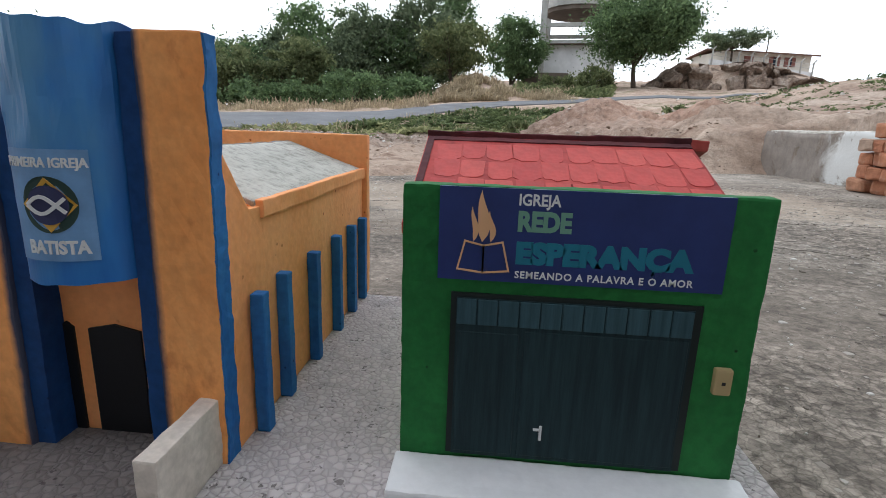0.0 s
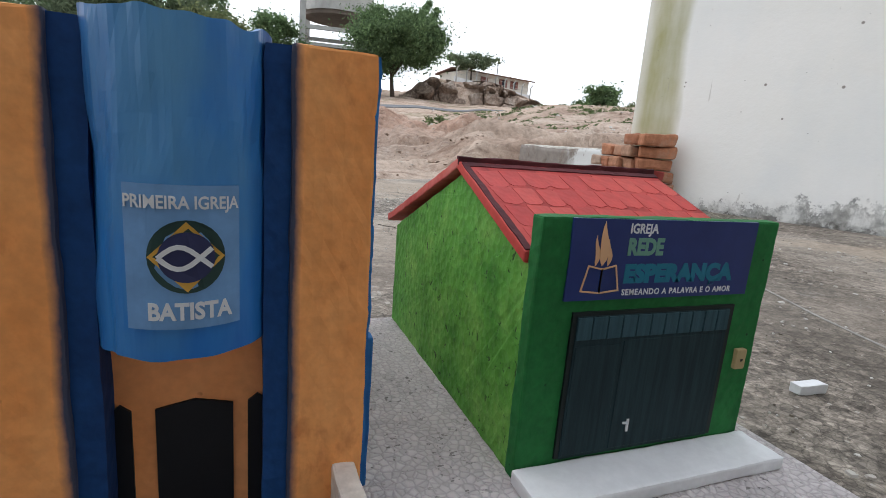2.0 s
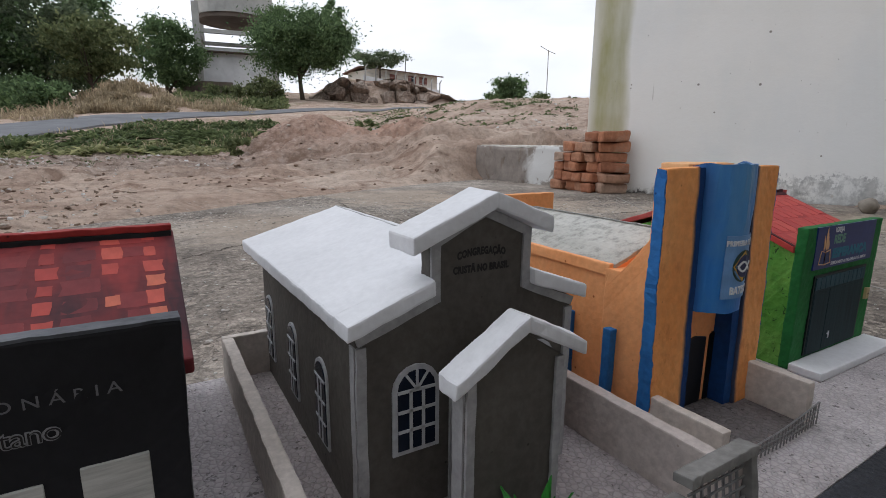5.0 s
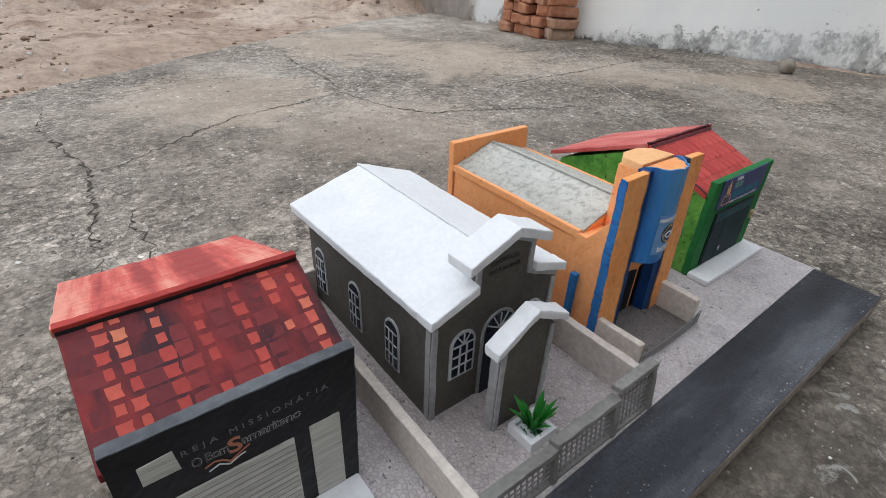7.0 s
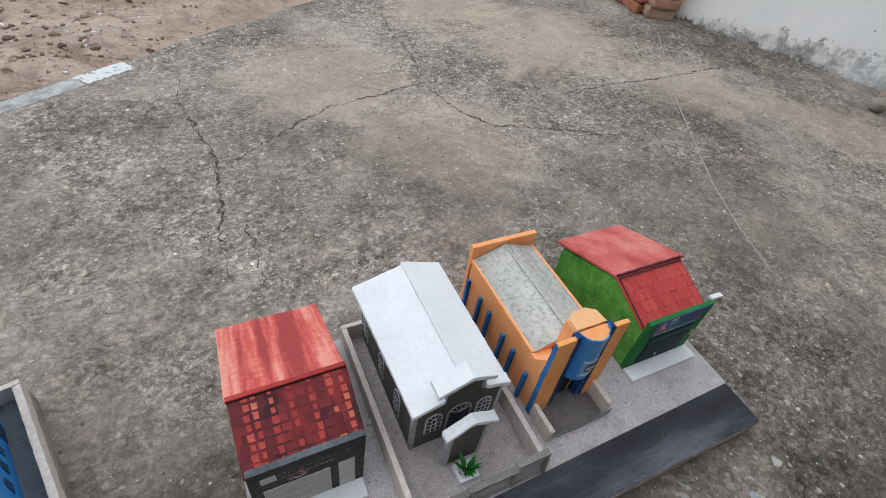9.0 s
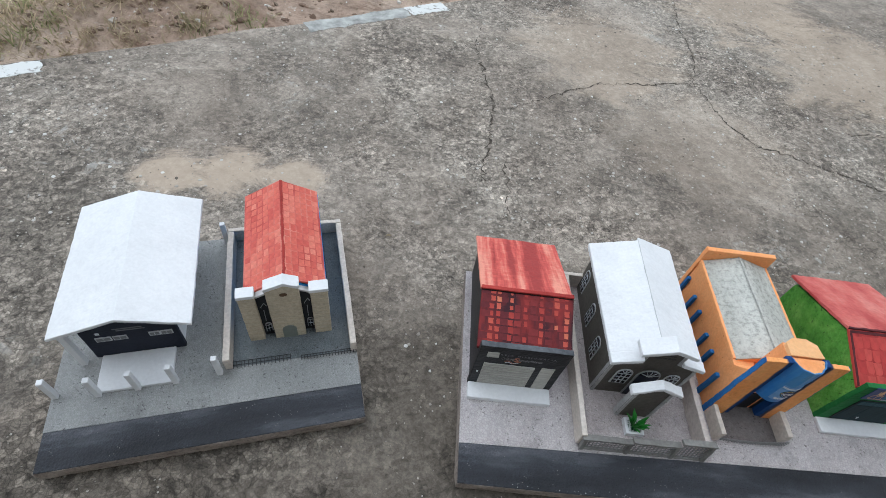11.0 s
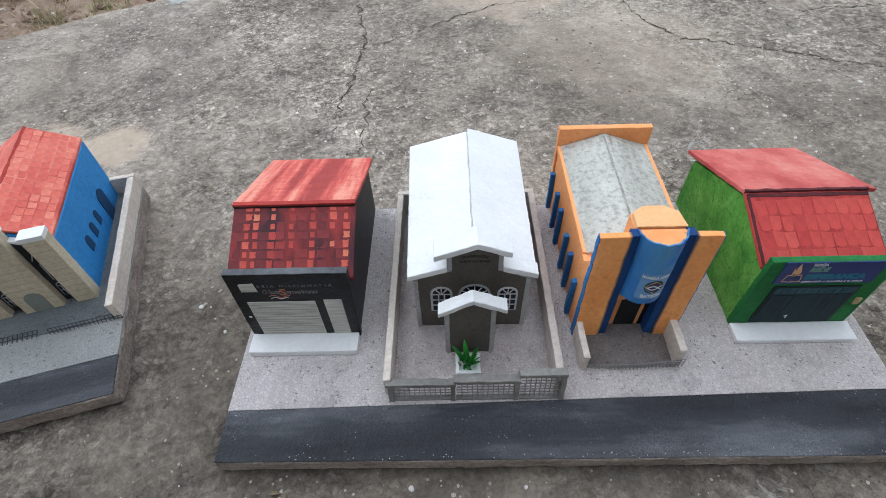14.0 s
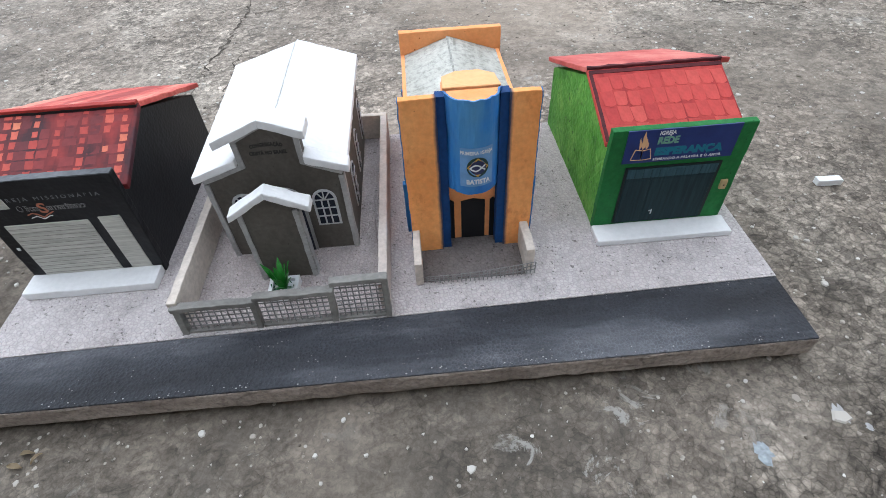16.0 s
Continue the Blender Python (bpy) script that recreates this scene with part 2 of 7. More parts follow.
def raw_foam():
    k = Mat("bare_foam_edge", 0.85)
    c = k.ramp(k.noise(12, 5, 0.6, (1, 1, 3)), (0.3, (0.18, 0.150, 0.130)), (0.7, (0.35, 0.30, 0.265)))
    c = k.mix(0.6, c, k.ramp(k.noise(120, 4, 0.7), (0.36, 0.5), (0.5, 1.0), (0.64, 1.3)), "MULTIPLY")
    k.colour(c).bump(k.cells(190), 1.0, 0.002)
    return k.m


M["foam_edge"] = raw_foam()


def tile_paint(name, dark, mid, light, width, height, streak, gap=0.12, wander=0.004, spread=0.55, brush=0.55):
    """Roof tiles painted by brush: rows of patches in changing reds."""
    k = Mat(name, 0.65)
    node = k.n.new("ShaderNodeTexBrick")
    node.offset = 0.0
    for key, v in (("Scale", 1.0), ("Mortar Size", height * gap), ("Mortar Smooth", 0.9), ("Bias", 0.0), ("Brick Width", width), ("Row Height", height)):
        node.inputs[key].default_value = v
    node.inputs["Color1"].default_value, node.inputs["Color2"].default_value, node.inputs["Mortar"].default_value = (0.45 - spread * 0.6, 0.45 - spread * 0.6, 0.45 - spread * 0.6, 1), (1, 1, 1, 1), (0.02, 0.02, 0.02, 1)
    warp = k.n.new("ShaderNodeVectorMath")
    warp.operation = "MULTIPLY_ADD"
    nz = k.n.new("ShaderNodeTexNoise")
    nz.inputs["Scale"].default_value = 22
    k.l.new(k.co, nz.inputs["Vector"])
    k.l.new(nz.outputs["Color"], warp.inputs[0])
    warp.inputs[1].default_value = (wander, wander, 0)
    k.l.new(k.co, warp.inputs[2])
    k.l.new(warp.outputs[0], node.inputs["Vector"])
    lay = k.mix(brush, node.outputs["Color"], k.ramp(k.noise(9, 4, 0.6, streak), (0.35, 0.0), (0.65, 1.0)))
    c = k.ramp(lay, (0.12, dark), (0.45, mid), (0.8, light))
    c = k.mix(0.35, c, k.ramp(k.noise(140, 3), (0.3, 0.55), (0.7, 1.0)), "MULTIPLY")
    k.colour(c).bump(node.outputs["Fac"], -0.35, 0.0015).bump(k.cells(200), 0.3, 0.0006)
    return k.m


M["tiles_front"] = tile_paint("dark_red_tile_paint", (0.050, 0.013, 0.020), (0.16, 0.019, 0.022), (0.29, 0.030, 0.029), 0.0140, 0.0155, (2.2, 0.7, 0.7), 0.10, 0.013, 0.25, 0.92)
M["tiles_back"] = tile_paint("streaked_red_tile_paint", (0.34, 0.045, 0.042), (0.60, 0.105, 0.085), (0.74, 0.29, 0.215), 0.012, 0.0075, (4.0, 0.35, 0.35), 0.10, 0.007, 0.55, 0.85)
M["tiles_pink"] = tile_paint("pale_red_tile_paint", (0.42, 0.062, 0.058), (0.55, 0.120, 0.105), (0.63, 0.21, 0.175), 0.020, 0.016, (1.2, 0.6, 0.6), 0.10, 0.010, 0.25, 0.9)
M["tiles_red"] = tile_paint("red_tile_paint", (0.22, 0.018, 0.020), (0.40, 0.036, 0.034), (0.50, 0.060, 0.050), 0.030, 0.0185, (2.6, 0.8, 0.8), 0.10, 0.007, 0.25, 0.85)
M["red_edge"] = foam_paint("red_edge_paint", (0.28, 0.025, 0.022), (0.45, 0.05, 0.04))


# ---------------------------------------------------------------- building kit
def part(name, bm, material, parent=None, label="", smooth=False):
    """Links a bmesh as one mesh object under a thing or a part."""
    me = bpy.data.meshes.new(name)
    bm.to_mesh(me)
    bm.free()
    if material:
        me.materials.append(material)
    if smooth:
        me.polygons.foreach_set("use_smooth", [True] * len(me.polygons))
    ob = new(name, me)
    ob.parent = parent
    if label:
        ob["label"] = label
    return ob


def thing(name, label, category, at=(0, 0, 0), turn=0.0, group="", kind=""):
    ob = new(name)
    ob.empty_display_size = 0.05
    ob.matrix_world = pose(*at, 0, 0, turn)
    return tagged(ob, label, category, group, kind)


def solid(points, depth, axis="z", start=0.0):
    """A prism: a closed outline of 2D points drawn out along an axis (z: x,y; y: x,z; x: y,z)."""
    bm = bmesh.new()

    def at(a, b, d):
        return {"z": (a, b, d), "y": (a, d, b), "x": (d, a, b)}[axis]

    low = [bm.verts.new(at(a, b, start)) for a, b in points]
    high = [bm.verts.new(at(a, b, start + depth)) for a, b in points]
    n = len(points)
    bm.faces.new(low)
    bm.faces.new(high)
    for i in range(n):
        bm.faces.new((low[i], low[(i + 1) % n], high[(i + 1) % n], high[i]))
    bmesh.ops.recalc_face_normals(bm, faces=bm.faces)
    return bm


def block(x0, x1, y0, y1, z0, z1):
    return solid([(x0, y0), (x1, y0), (x1, y1), (x0, y1)], z1 - z0, "z", z0)


def joined(*some):
    bm = bmesh.new()
    for other in some:
        me = bpy.data.meshes.new("tmp")
        other.to_mesh(me)
        other.free()
        bm.from_mesh(me)
        bpy.data.meshes.remove(me)
    return bm


def worn(bm, width=0.0012, seg=2):
    """Rounds the edges a little, as cut foam has them."""
    edges = [e for e in bm.edges if len(e.link_faces) == 2 and e.calc_face_angle(0) > 0.3]
    bmesh.ops.bevel(bm, geom=edges, offset=width, segments=seg, affect="EDGES", profile=0.6)
    return bm


def handcut(bm, amount=0.0008, size=0.008, scale=60.0):
    """Fine cuts and a slight unevenness, as foam cut by hand shows."""
    for _ in range(6):
        long = [e for e in bm.edges if e.calc_length() > size]
        if not long or len(bm.verts) > 9000:
            break
        bmesh.ops.subdivide_edges(bm, edges=long, cuts=1, use_grid_fill=True)
    for v in bm.verts:
        v.co += amount * (noise.noise_vector(v.co * scale) + 0.6 * noise.noise_vector(v.co * scale * 4.3))
    return bm


def slope(x0, x1, y0, z0, y1, z1, thick):
    """A roof slab that rises along y."""
    return solid([(y0, z0), (y1, z1), (y1, z1 - thick), (y0, z0 - thick)], x1 - x0, "x", x0)


def slope_x(y0, y1, x0, z0, x1, z1, thick):
    """A roof slab that rises along x."""
    return solid([(x0, z0), (x1, z1), (x1, z1 - thick), (x0, z0 - thick)], y1 - y0, "y", y0)


def strip(points, width, depth, axis="y", start=0.0):
    """A flat ribbon along a line of 2D points."""
    bm = bmesh.new()
    pts = [Vector(p) for p in points]
    ways = [(b - a).normalized() for a, b in zip(pts, pts[1:])]

    def at(p, d):
        return {"z": (p.x, p.y, d), "y": (p.x, d, p.y), "x": (d, p.x, p.y)}[axis]

    rows = []
    for i, p in enumerate(pts):
        a, b = ways[max(i - 1, 0)], ways[min(i, len(ways) - 1)]
        n = Vector((-(a.y + b.y), a.x + b.x)).normalized()
        n *= width / 2 / max(0.4, n.dot(Vector((-b.y, b.x))))
        rows.append([bm.verts.new(at(q, d)) for q, d in ((p + n, start), (p - n, start), (p - n, start + depth), (p + n, start + depth))])
    for p, q in zip(rows, rows[1:]):
        for i in range(4):
            bm.faces.new((p[i], p[(i + 1) % 4], q[(i + 1) % 4], q[i]))
    bm.faces.new(rows[0])
    bm.faces.new(rows[-1])
    bmesh.ops.recalc_face_normals(bm, faces=bm.faces)
    return bm


def lettering(text, size, x, z, y, width=None, spacing=1.0, bend=None, thick=0.0004, bold=0.0):
    """Letters that stand on a wall facing -y, their left foot at x, z; bend maps x, z to a place."""
    cu = bpy.data.curves.new("letters", "FONT")
    cu.body, cu.size, cu.space_character, cu.offset, cu.extrude, cu.resolution_u = text, size, spacing, bold, thick / 2, 3
    tmp = new("letters", cu)
    dg = bpy.context.evaluated_depsgraph_get()
    me = bpy.data.meshes.new_from_object(tmp.evaluated_get(dg))
    bpy.data.objects.remove(tmp)
    bpy.data.curves.remove(cu)
    bm = bmesh.new()
    bm.from_mesh(me)
    bpy.data.meshes.remove(me)
    xs = [v.co.x for v in bm.verts]
    k = width / (max(xs) - min(xs)) if width else 1.0
    x_0 = min(xs)
    for v in bm.verts:
        a, b, d = x + (v.co.x - x_0) * k, z + v.co.y, v.co.z
        if bend:
            p = bend(a, b)
            v.co = (p[0], p[1] - d, p[2])
        else:
            v.co = (a, y - d, b)
    bmesh.ops.recalc_face_normals(bm, faces=bm.faces)
    return bm


def tube(points, radii, sides=8):
    """A tapered tube along a line of places."""
    bm = bmesh.new()
    rings = []
    pts = [Vector(p) for p in points]
    for i, (p, r) in enumerate(zip(pts, radii)):
        way = (pts[min(i + 1, len(pts) - 1)] - pts[max(i - 1, 0)]).normalized()
        side = way.cross(Vector((0.31, 0.95, 0.05))).normalized()
        up = way.cross(side)
        rings.append([bm.verts.new(p + r * (math.cos(2 * math.pi * k / sides) * side + math.sin(2 * math.pi * k / sides) * up)) for k in range(sides)])
    for a, b in zip(rings, rings[1:]):
        for k in range(sides):
            bm.faces.new((a[k], a[(k + 1) % sides], b[(k + 1) % sides], b[k]))
    bm.faces.new(rings[0])
    bm.faces.new(rings[-1])
    bmesh.ops.recalc_face_normals(bm, faces=bm.faces)
    return bm


def arch(x0, x1, z0, z1, steps=8):
    """An outline with an arched head."""
    c, r = (x0 + x1) / 2, (x1 - x0) / 2
    return [(x0, z0), (x1, z0)] + [(c + r * math.cos(math.pi * k / steps), z1 - r + r * math.sin(math.pi * k / steps)) for k in range(steps + 1)]



# ---------------------------------------------------------------- ground
def smooth(a, b, v):
    v = min(1.0, max(0.0, (v - a) / (b - a)))
    return v * v * (3 - 2 * v)


def rising(az):
    """How steeply the far land climbs, by direction in degrees."""
    return float(np.interp(az, [-90, -60, -29, -11, -4, 2, 15, 18, 23, 28, 32, 37, 44, 50, 90], [0, 0.3, 1.3, 2.9, 4.6, 5.2, 5.15, 5.05, 4.5, 4.5, 4.05, 4.0, 4.05, 4.2, 2.0]))


EDGE = (-0.0148, -0.0162, 0.6493, 2.1065)


def edge_y(x):
    """Where the concrete ends towards the soil."""
    return float(np.polyval(EDGE, max(-3.0, min(3.0, x)))) + 0.8 * (min(0.0, x + 3.0))


def road_r(az):
    """How far off the middle of the road lies, by direction."""
    return float(np.interp(az, [-62, -29, -16, -12, -8, -4, 1, 6.5, 12, 18, 24, 30, 42], [14, 12.8, 13.7, 14.5, 15.9, 17.0, 17.6, 19.8, 22.2, 25.4, 26.4, 28, 30]))


def land(x, y, rough=True):
    """Height of the open ground."""
    r, az = math.hypot(x - 0.4, y), math.degrees(math.atan2(x - 0.4, y))
    if y < 0 and abs(az) > 90:
        return -0.03
    rr = min(r, 62.0)
    el = rising(az) * (1 - math.exp(-max(0.0, rr - 7) / 17))
    z = smooth(6, 11, rr) * (0.25 * smooth(7, 16, rr) + rr * math.tan(math.radians(el)))
    if r > 62:
        z -= (r - 62) * 0.05
    p = Vector((x, y, 0))
    out = smooth(0.0, 0.35, y - edge_y(x)) if x < 3.2 else 1.0
    # heap of sandy soil, and its shoulder behind the low wall
    q = ((az - 15.0) / (6.4 if az < 15.0 else 10.5)) ** 2 + ((r - 7.5) / 1.8) ** 2
    heap = 0.36 * math.exp(-0.9 * q**1.4)
    heap += 0.12 * math.exp(-(((az - 25) / 7) ** 2 + ((r - 5.6) / 1.2) ** 2))
    heap += 0.05 * math.exp(-(((az - 7) / 3.5) ** 2 + ((r - 6.6) / 0.8) ** 2))
    shoulder = 0.28 * smooth(2.70, 2.78 + 0.7 * max(0.0, r - 4.3), x) * smooth(3.0, 4.2, r) + 0.26 * smooth(21, 28, az) * smooth(3.6, 4.6, r)
    shoulder = min(shoulder, 0.3)
    shoulder += smooth(24, 34, az) * smooth(4.5, 14, r) * 0.55 * (1 - smooth(14, 30, r))
    lumps = 0.0
    if rough:
        lumps = 0.045 * noise.noise(p * 1.3) + 0.040 * (0.5 - abs(noise.noise(p * 2.6 + Vector((3, 1, 0))))) + 0.022 * noise.noise(p * 5.5)
        if r < 13:
            lumps += 0.014 * noise.noise(p * 11) + 0.010 * abs(noise.noise(p * 19))
        lumps *= 1 + 2.0 * heap + 0.7 * smooth(4, 12, r)
        lumps += 0.06 * smooth(5, 10, r) * noise.noise(p * 0.7)
        lumps *= smooth(1.9, 3.4, abs(r - road_r(az)))
    # the road's bank dips towards the weeds
    dip = -0.13 * math.exp(-(((r - road_r(az) + 2.5) / 1.7) ** 2)) * (1 - smooth(-6, 5, az)) if az < 5 else 0.0
    # runnels and slumped lumps on the heap and the strip before it
    if rough and 3.2 < r < 10:
        cut = 0.5 - abs(noise.noise(Vector((x * 0.9, y * 2.1, 7.0)))) + 0.5 * (0.5 - abs(noise.noise(Vector((x * 2.3, y * 3.9, 2.0)))))
        lumps += cut * (0.12 * min(1.0, heap * 2.2) + 0.050 * smooth(3.2, 4.6, r) * (1 - smooth(6.5, 10, r)))
        # slumped ledges
        one = noise.noise(Vector((x * 0.75, y * 1.9, 4.0))) + 0.30 * noise.noise(p * 4.3)
        two = noise.noise(Vector((x * 1.9, y * 3.6, 9.0))) + 0.25 * noise.noise(p * 7.1)
        ledge = 0.085 * (smooth(-0.05, 0.05, one) - 0.5) + 0.055 * (smooth(-0.05, 0.05, two) - 0.5)
        lumps += ledge * (0.6 + 1.3 * min(1.0, heap * 2.6)) * smooth(3.2, 4.4, r) * (1 - smooth(8.5, 10, r))
    # rocky terrace under the house, and a grassy hump behind the road
    terrace = 1.62 * smooth(38.6, 40.2, r) * float(np.interp(az, [16.0, 19, 24, 29.5, 33], [0, 1, 1, 0.5, 0])) * (1 - smooth(56, 66, r))
    terrace += 0.95 * math.exp(-(((az + 1.2) / 3.0) ** 2 + ((r - 25.0) / 2.2) ** 2))
    return -0.03 + out * (0.02 + dip + heap + shoulder + z + terrace + lumps + 0.02 * smooth(0, 1, y - edge_y(x)))


def ground_mat():
    k = Mat("sandy_soil", 0.95, spec=0.1)
    c = k.ramp(k.noise(0.9, 8, 0.68, warp=0.6), (0.34, (0.30, 0.212, 0.162)), (0.48, (0.45, 0.34, 0.268)), (0.62, (0.54, 0.435, 0.355)))
    # the heap is of redder earth
    far = k.n.new("ShaderNodeVectorMath")
    far.operation = "DISTANCE"
    k.l.new(k.co, far.inputs[0])
    far.inputs[1].default_value = (2.4, 6.9, 0.3)
    d = k.math("ADD", k.math("MULTIPLY", far.outputs["Value"], 0.4), k.math("SUBTRACT", k.noise(1.3, 6, 0.7), 0.5))
    c = k.mix(k.ramp(d, (0.45, 0.75), (0.95, 0.0)), c, k.ramp(k.noise(2.2, 8, 0.75, warp=0.8), (0.36, (0.32, 0.175, 0.12)), (0.5, (0.475, 0.28, 0.20)), (0.62, (0.56, 0.37, 0.28))))
    # a trampled belt of rubble and litter before the road
    belt = k.math("ADD", k.axis(1), k.math("MULTIPLY", k.math("SUBTRACT", k.noise(0.7, 6, 0.65), 0.5), 5.0))
    belt = k.math("MULTIPLY", k.ramp(k.math("MULTIPLY", belt, 0.1), (0.40, 0.0), (0.50, 1.0), (0.84, 1.0), (0.95, 0.0)), k.ramp(k.math("MULTIPLY", k.axis(0), 0.1), (0.10, 1.0), (0.26, 0.25)))
    c = k.mix(k.math("MULTIPLY", belt, 0.8), c, k.ramp(k.noise(9, 6, 0.75), (0.36, (0.15, 0.115, 0.092)), (0.5, (0.28, 0.22, 0.18)), (0.62, (0.43, 0.37, 0.325))))
    c = k.mix(0.75, c, k.ramp(k.noise(13, 7, 0.75), (0.36, 0.60), (0.48, 0.98), (0.60, 1.2)), "MULTIPLY")
    c = k.mix(k.ramp(k.noise(48, 4, 0.65), (0.62, 0.0), (0.68, 0.7)), c, (0.56, 0.50, 0.44))
    c = k.mix(k.ramp(k.noise(33, 5, 0.7), (0.30, 0.75), (0.37, 0.0)), c, (0.10, 0.07, 0.052))
    patch = k.ramp(k.noise(0.45, 6, 0.7, warp=0.4), (0.52, 0.0), (0.62, 0.75))
    dry = k.ramp(k.noise(30, 4), (0.3, (0.10, 0.10, 0.045)), (0.7, (0.24, 0.20, 0.11)))
    far = k.ramp(k.math("MULTIPLY", k.axis(1), 0.02), (0.16, 0.0), (0.3, 1.0))
    c = k.mix(k.math("MULTIPLY", patch, far), c, dry)
    # mottled darker earth, with crevice shade put into the colour
    crevice = k.noise(2.4, 8, 0.7, (0.7, 1.7, 1.0), warp=0.7)
    c = k.mix(k.ramp(crevice, (0.36, 0.6), (0.45, 0.0)), c, (0.19, 0.115, 0.08))
    k.colour(c).bump(k.noise(5, 8, 0.74), 0.5, 0.05).bump(crevice, 0.5, 0.07).bump(k.noise(40, 5, 0.78), 0.6, 0.010)
    return k.m


def ground_sheet():
    rings = [0.0] + [0.5 * 1.2**k for k in range(6)] + [1.3 * 1.0135**k for k in range(206)] + [21.0 * 1.028**k for k in range(102)]
    turns = [-180 + 4 * k for k in range(27)] + [-72 + 0.9 * k for k in range(20)] + [-54 + 0.42 * k for k in range(240)] + [46.8 + 1.0 * k for k in range(26)] + [72.8 + 4 * k for k in range(27)]
    verts, faces = [], []
    for r in rings:
        for a in turns:
            x, y = 0.4 + r * math.sin(math.radians(a)), r * math.cos(math.radians(a))
            verts.append((x, y, land(x, y)))
    n = len(turns)
    for i in range(len(rings) - 1):
        for j in range(n):
            a, b = i * n + j, i * n + (j + 1) % n
            faces.append((a, b, b + n, a + n))
    me = bpy.data.meshes.new("ground")
    me.from_pydata(verts, [], faces)
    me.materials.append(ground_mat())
    me.polygons.foreach_set("use_smooth", [True] * len(me.polygons))
    return tagged(new("ground", me), "sandy reddish-brown open soil rising to a hill", "ground", kind="structure")


ground_sheet()


def concrete_mat():
    k = Mat("old_concrete", 0.9, spec=0.2)
    c = k.ramp(k.noise(1.5, 8, 0.68, warp=0.4), (0.38, (0.215, 0.182, 0.152)), (0.5, (0.310, 0.268, 0.226)), (0.62, (0.405, 0.360, 0.308)))
    wander = k.math("MULTIPLY", k.math("SUBTRACT", k.noise(3.5, 8, 0.72, warp=0.5), 0.5), 1.35)

    def drift(at, rad, deep, near, edge, c1, c2, grain, under):
        far = k.n.new("ShaderNodeVectorMath")
        far.operation = "DISTANCE"
        k.l.new(k.co, far.inputs[0])
        far.inputs[1].default_value = at
        d = k.math("ADD", k.math("DIVIDE", far.outputs["Value"], rad), wander)
        return k.mix(k.ramp(d, (near, deep), (edge, 0.0)), under, k.ramp(k.noise(grain, 5, 0.7), (0.3, c1), (0.7, c2)))

    # brown trodden dirt before the models, soft shade there put into its colour
    for at, rad, deep in (((0.35, -0.50, 0), 1.05, 0.95), ((-0.10, 0.15, 0), 0.30, 0.65), ((-0.9, -0.35, 0), 0.6, 0.75), ((1.25, 0.0, 0), 0.45, 0.5), ((1.0, -0.35, 0), 0.5, 0.8), ((-0.35, -0.35, 0), 0.6, 0.9), ((1.5, 0.75, 0), 0.5, 0.4), ((-1.2, 0.4, 0), 0.45, 0.5), ((-1.6, 1.1, 0), 0.5, 0.35)):
        c = drift(at, rad, deep, 0.5, 1.2, (0.098, 0.084, 0.069), (0.172, 0.149, 0.123), 25, c)
    # the bare flaky crust comes and goes between smooth trodden patches
    crust = k.ramp(k.noise(1.3, 7, 0.66, warp=0.5), (0.40, 0.0), (0.56, 1.0))

    def where(low, high):
        return k.math("MULTIPLY_ADD", crust, high - low, low)

    blot = k.ramp(k.noise(7, 8, 0.74, warp=0.7), (0.40, 0.55), (0.48, 0.88), (0.56, 1.15))
    c = k.mix(0.5, c, blot, "MULTIPLY")
    # crisp flakes of two sizes, each with its own tone
    for size, bend, low, high in ((58, 0.007, 0.12, 0.95), (130, 0.003, 0.20, 0.85)):
        plate = k.ramp(k.cells(size, out="Color", warp=bend), (0.15, 0.60), (0.34, 0.86), (0.62, 1.02), (0.80, 1.15), (0.90, 1.50))
        c = k.mix(where(low, high), c, plate, "MULTIPLY")
        gap = k.ramp(k.cells(size, "DISTANCE_TO_EDGE", warp=bend), (0.02, 0.45), (0.09, 1.0))
        c = k.mix(where(0.05, 0.6), c, gap, "MULTIPLY")
    flake = k.ramp(k.noise(30, 5, 0.68, (0.8, 1.1, 1), warp=1.8), (0.40, 0.42), (0.455, 0.84), (0.53, 1.02), (0.55, 1.26), (0.63, 1.45))
    c = k.mix(where(0.30, 0.72), c, flake, "MULTIPLY")
    # ragged dark pits left where the skin has broken away
    pit = k.math("MULTIPLY", k.ramp(k.noise(46, 6, 0.7, (0.7, 1.2, 1), warp=1.4), (0.36, 1.0), (0.40, 0.0)), where(0.1, 0.75))
    c = k.mix(pit, c, (0.085, 0.074, 0.062))
    grit = k.ramp(k.noise(125, 3, 0.65, warp=0.8), (0.40, 0.60), (0.46, 0.94), (0.54, 1.04), (0.60, 1.32))
    c = k.mix(0.4, c, grit, "MULTIPLY")
    crumb = k.math("MULTIPLY", k.ramp(k.cells(75), (0.15, 1.0), (0.19, 0.0)), k.ramp(k.noise(16, 5, 0.7), (0.54, 0.0), (0.58, 0.85)))
    c = k.mix(crumb, c, k.ramp(k.noise(60, 2), (0.3, (0.33, 0.305, 0.265)), (0.7, (0.50, 0.475, 0.43))))
    hole = k.math("MULTIPLY", k.ramp(k.cells(58), (0.13, 1.0), (0.19, 0.0)), k.ramp(k.noise(17, 4, 0.7), (0.57, 0.0), (0.60, 0.8)))
    c = k.mix(hole, c, (0.055, 0.048, 0.04))
    stain = k.math("MULTIPLY", k.ramp(k.noise(2.4, 7, 0.65), (0.49, 0.0), (0.58, 0.7)), k.ramp(k.noise(30, 5, 0.7), (0.40, 1.0), (0.56, 0.25)))
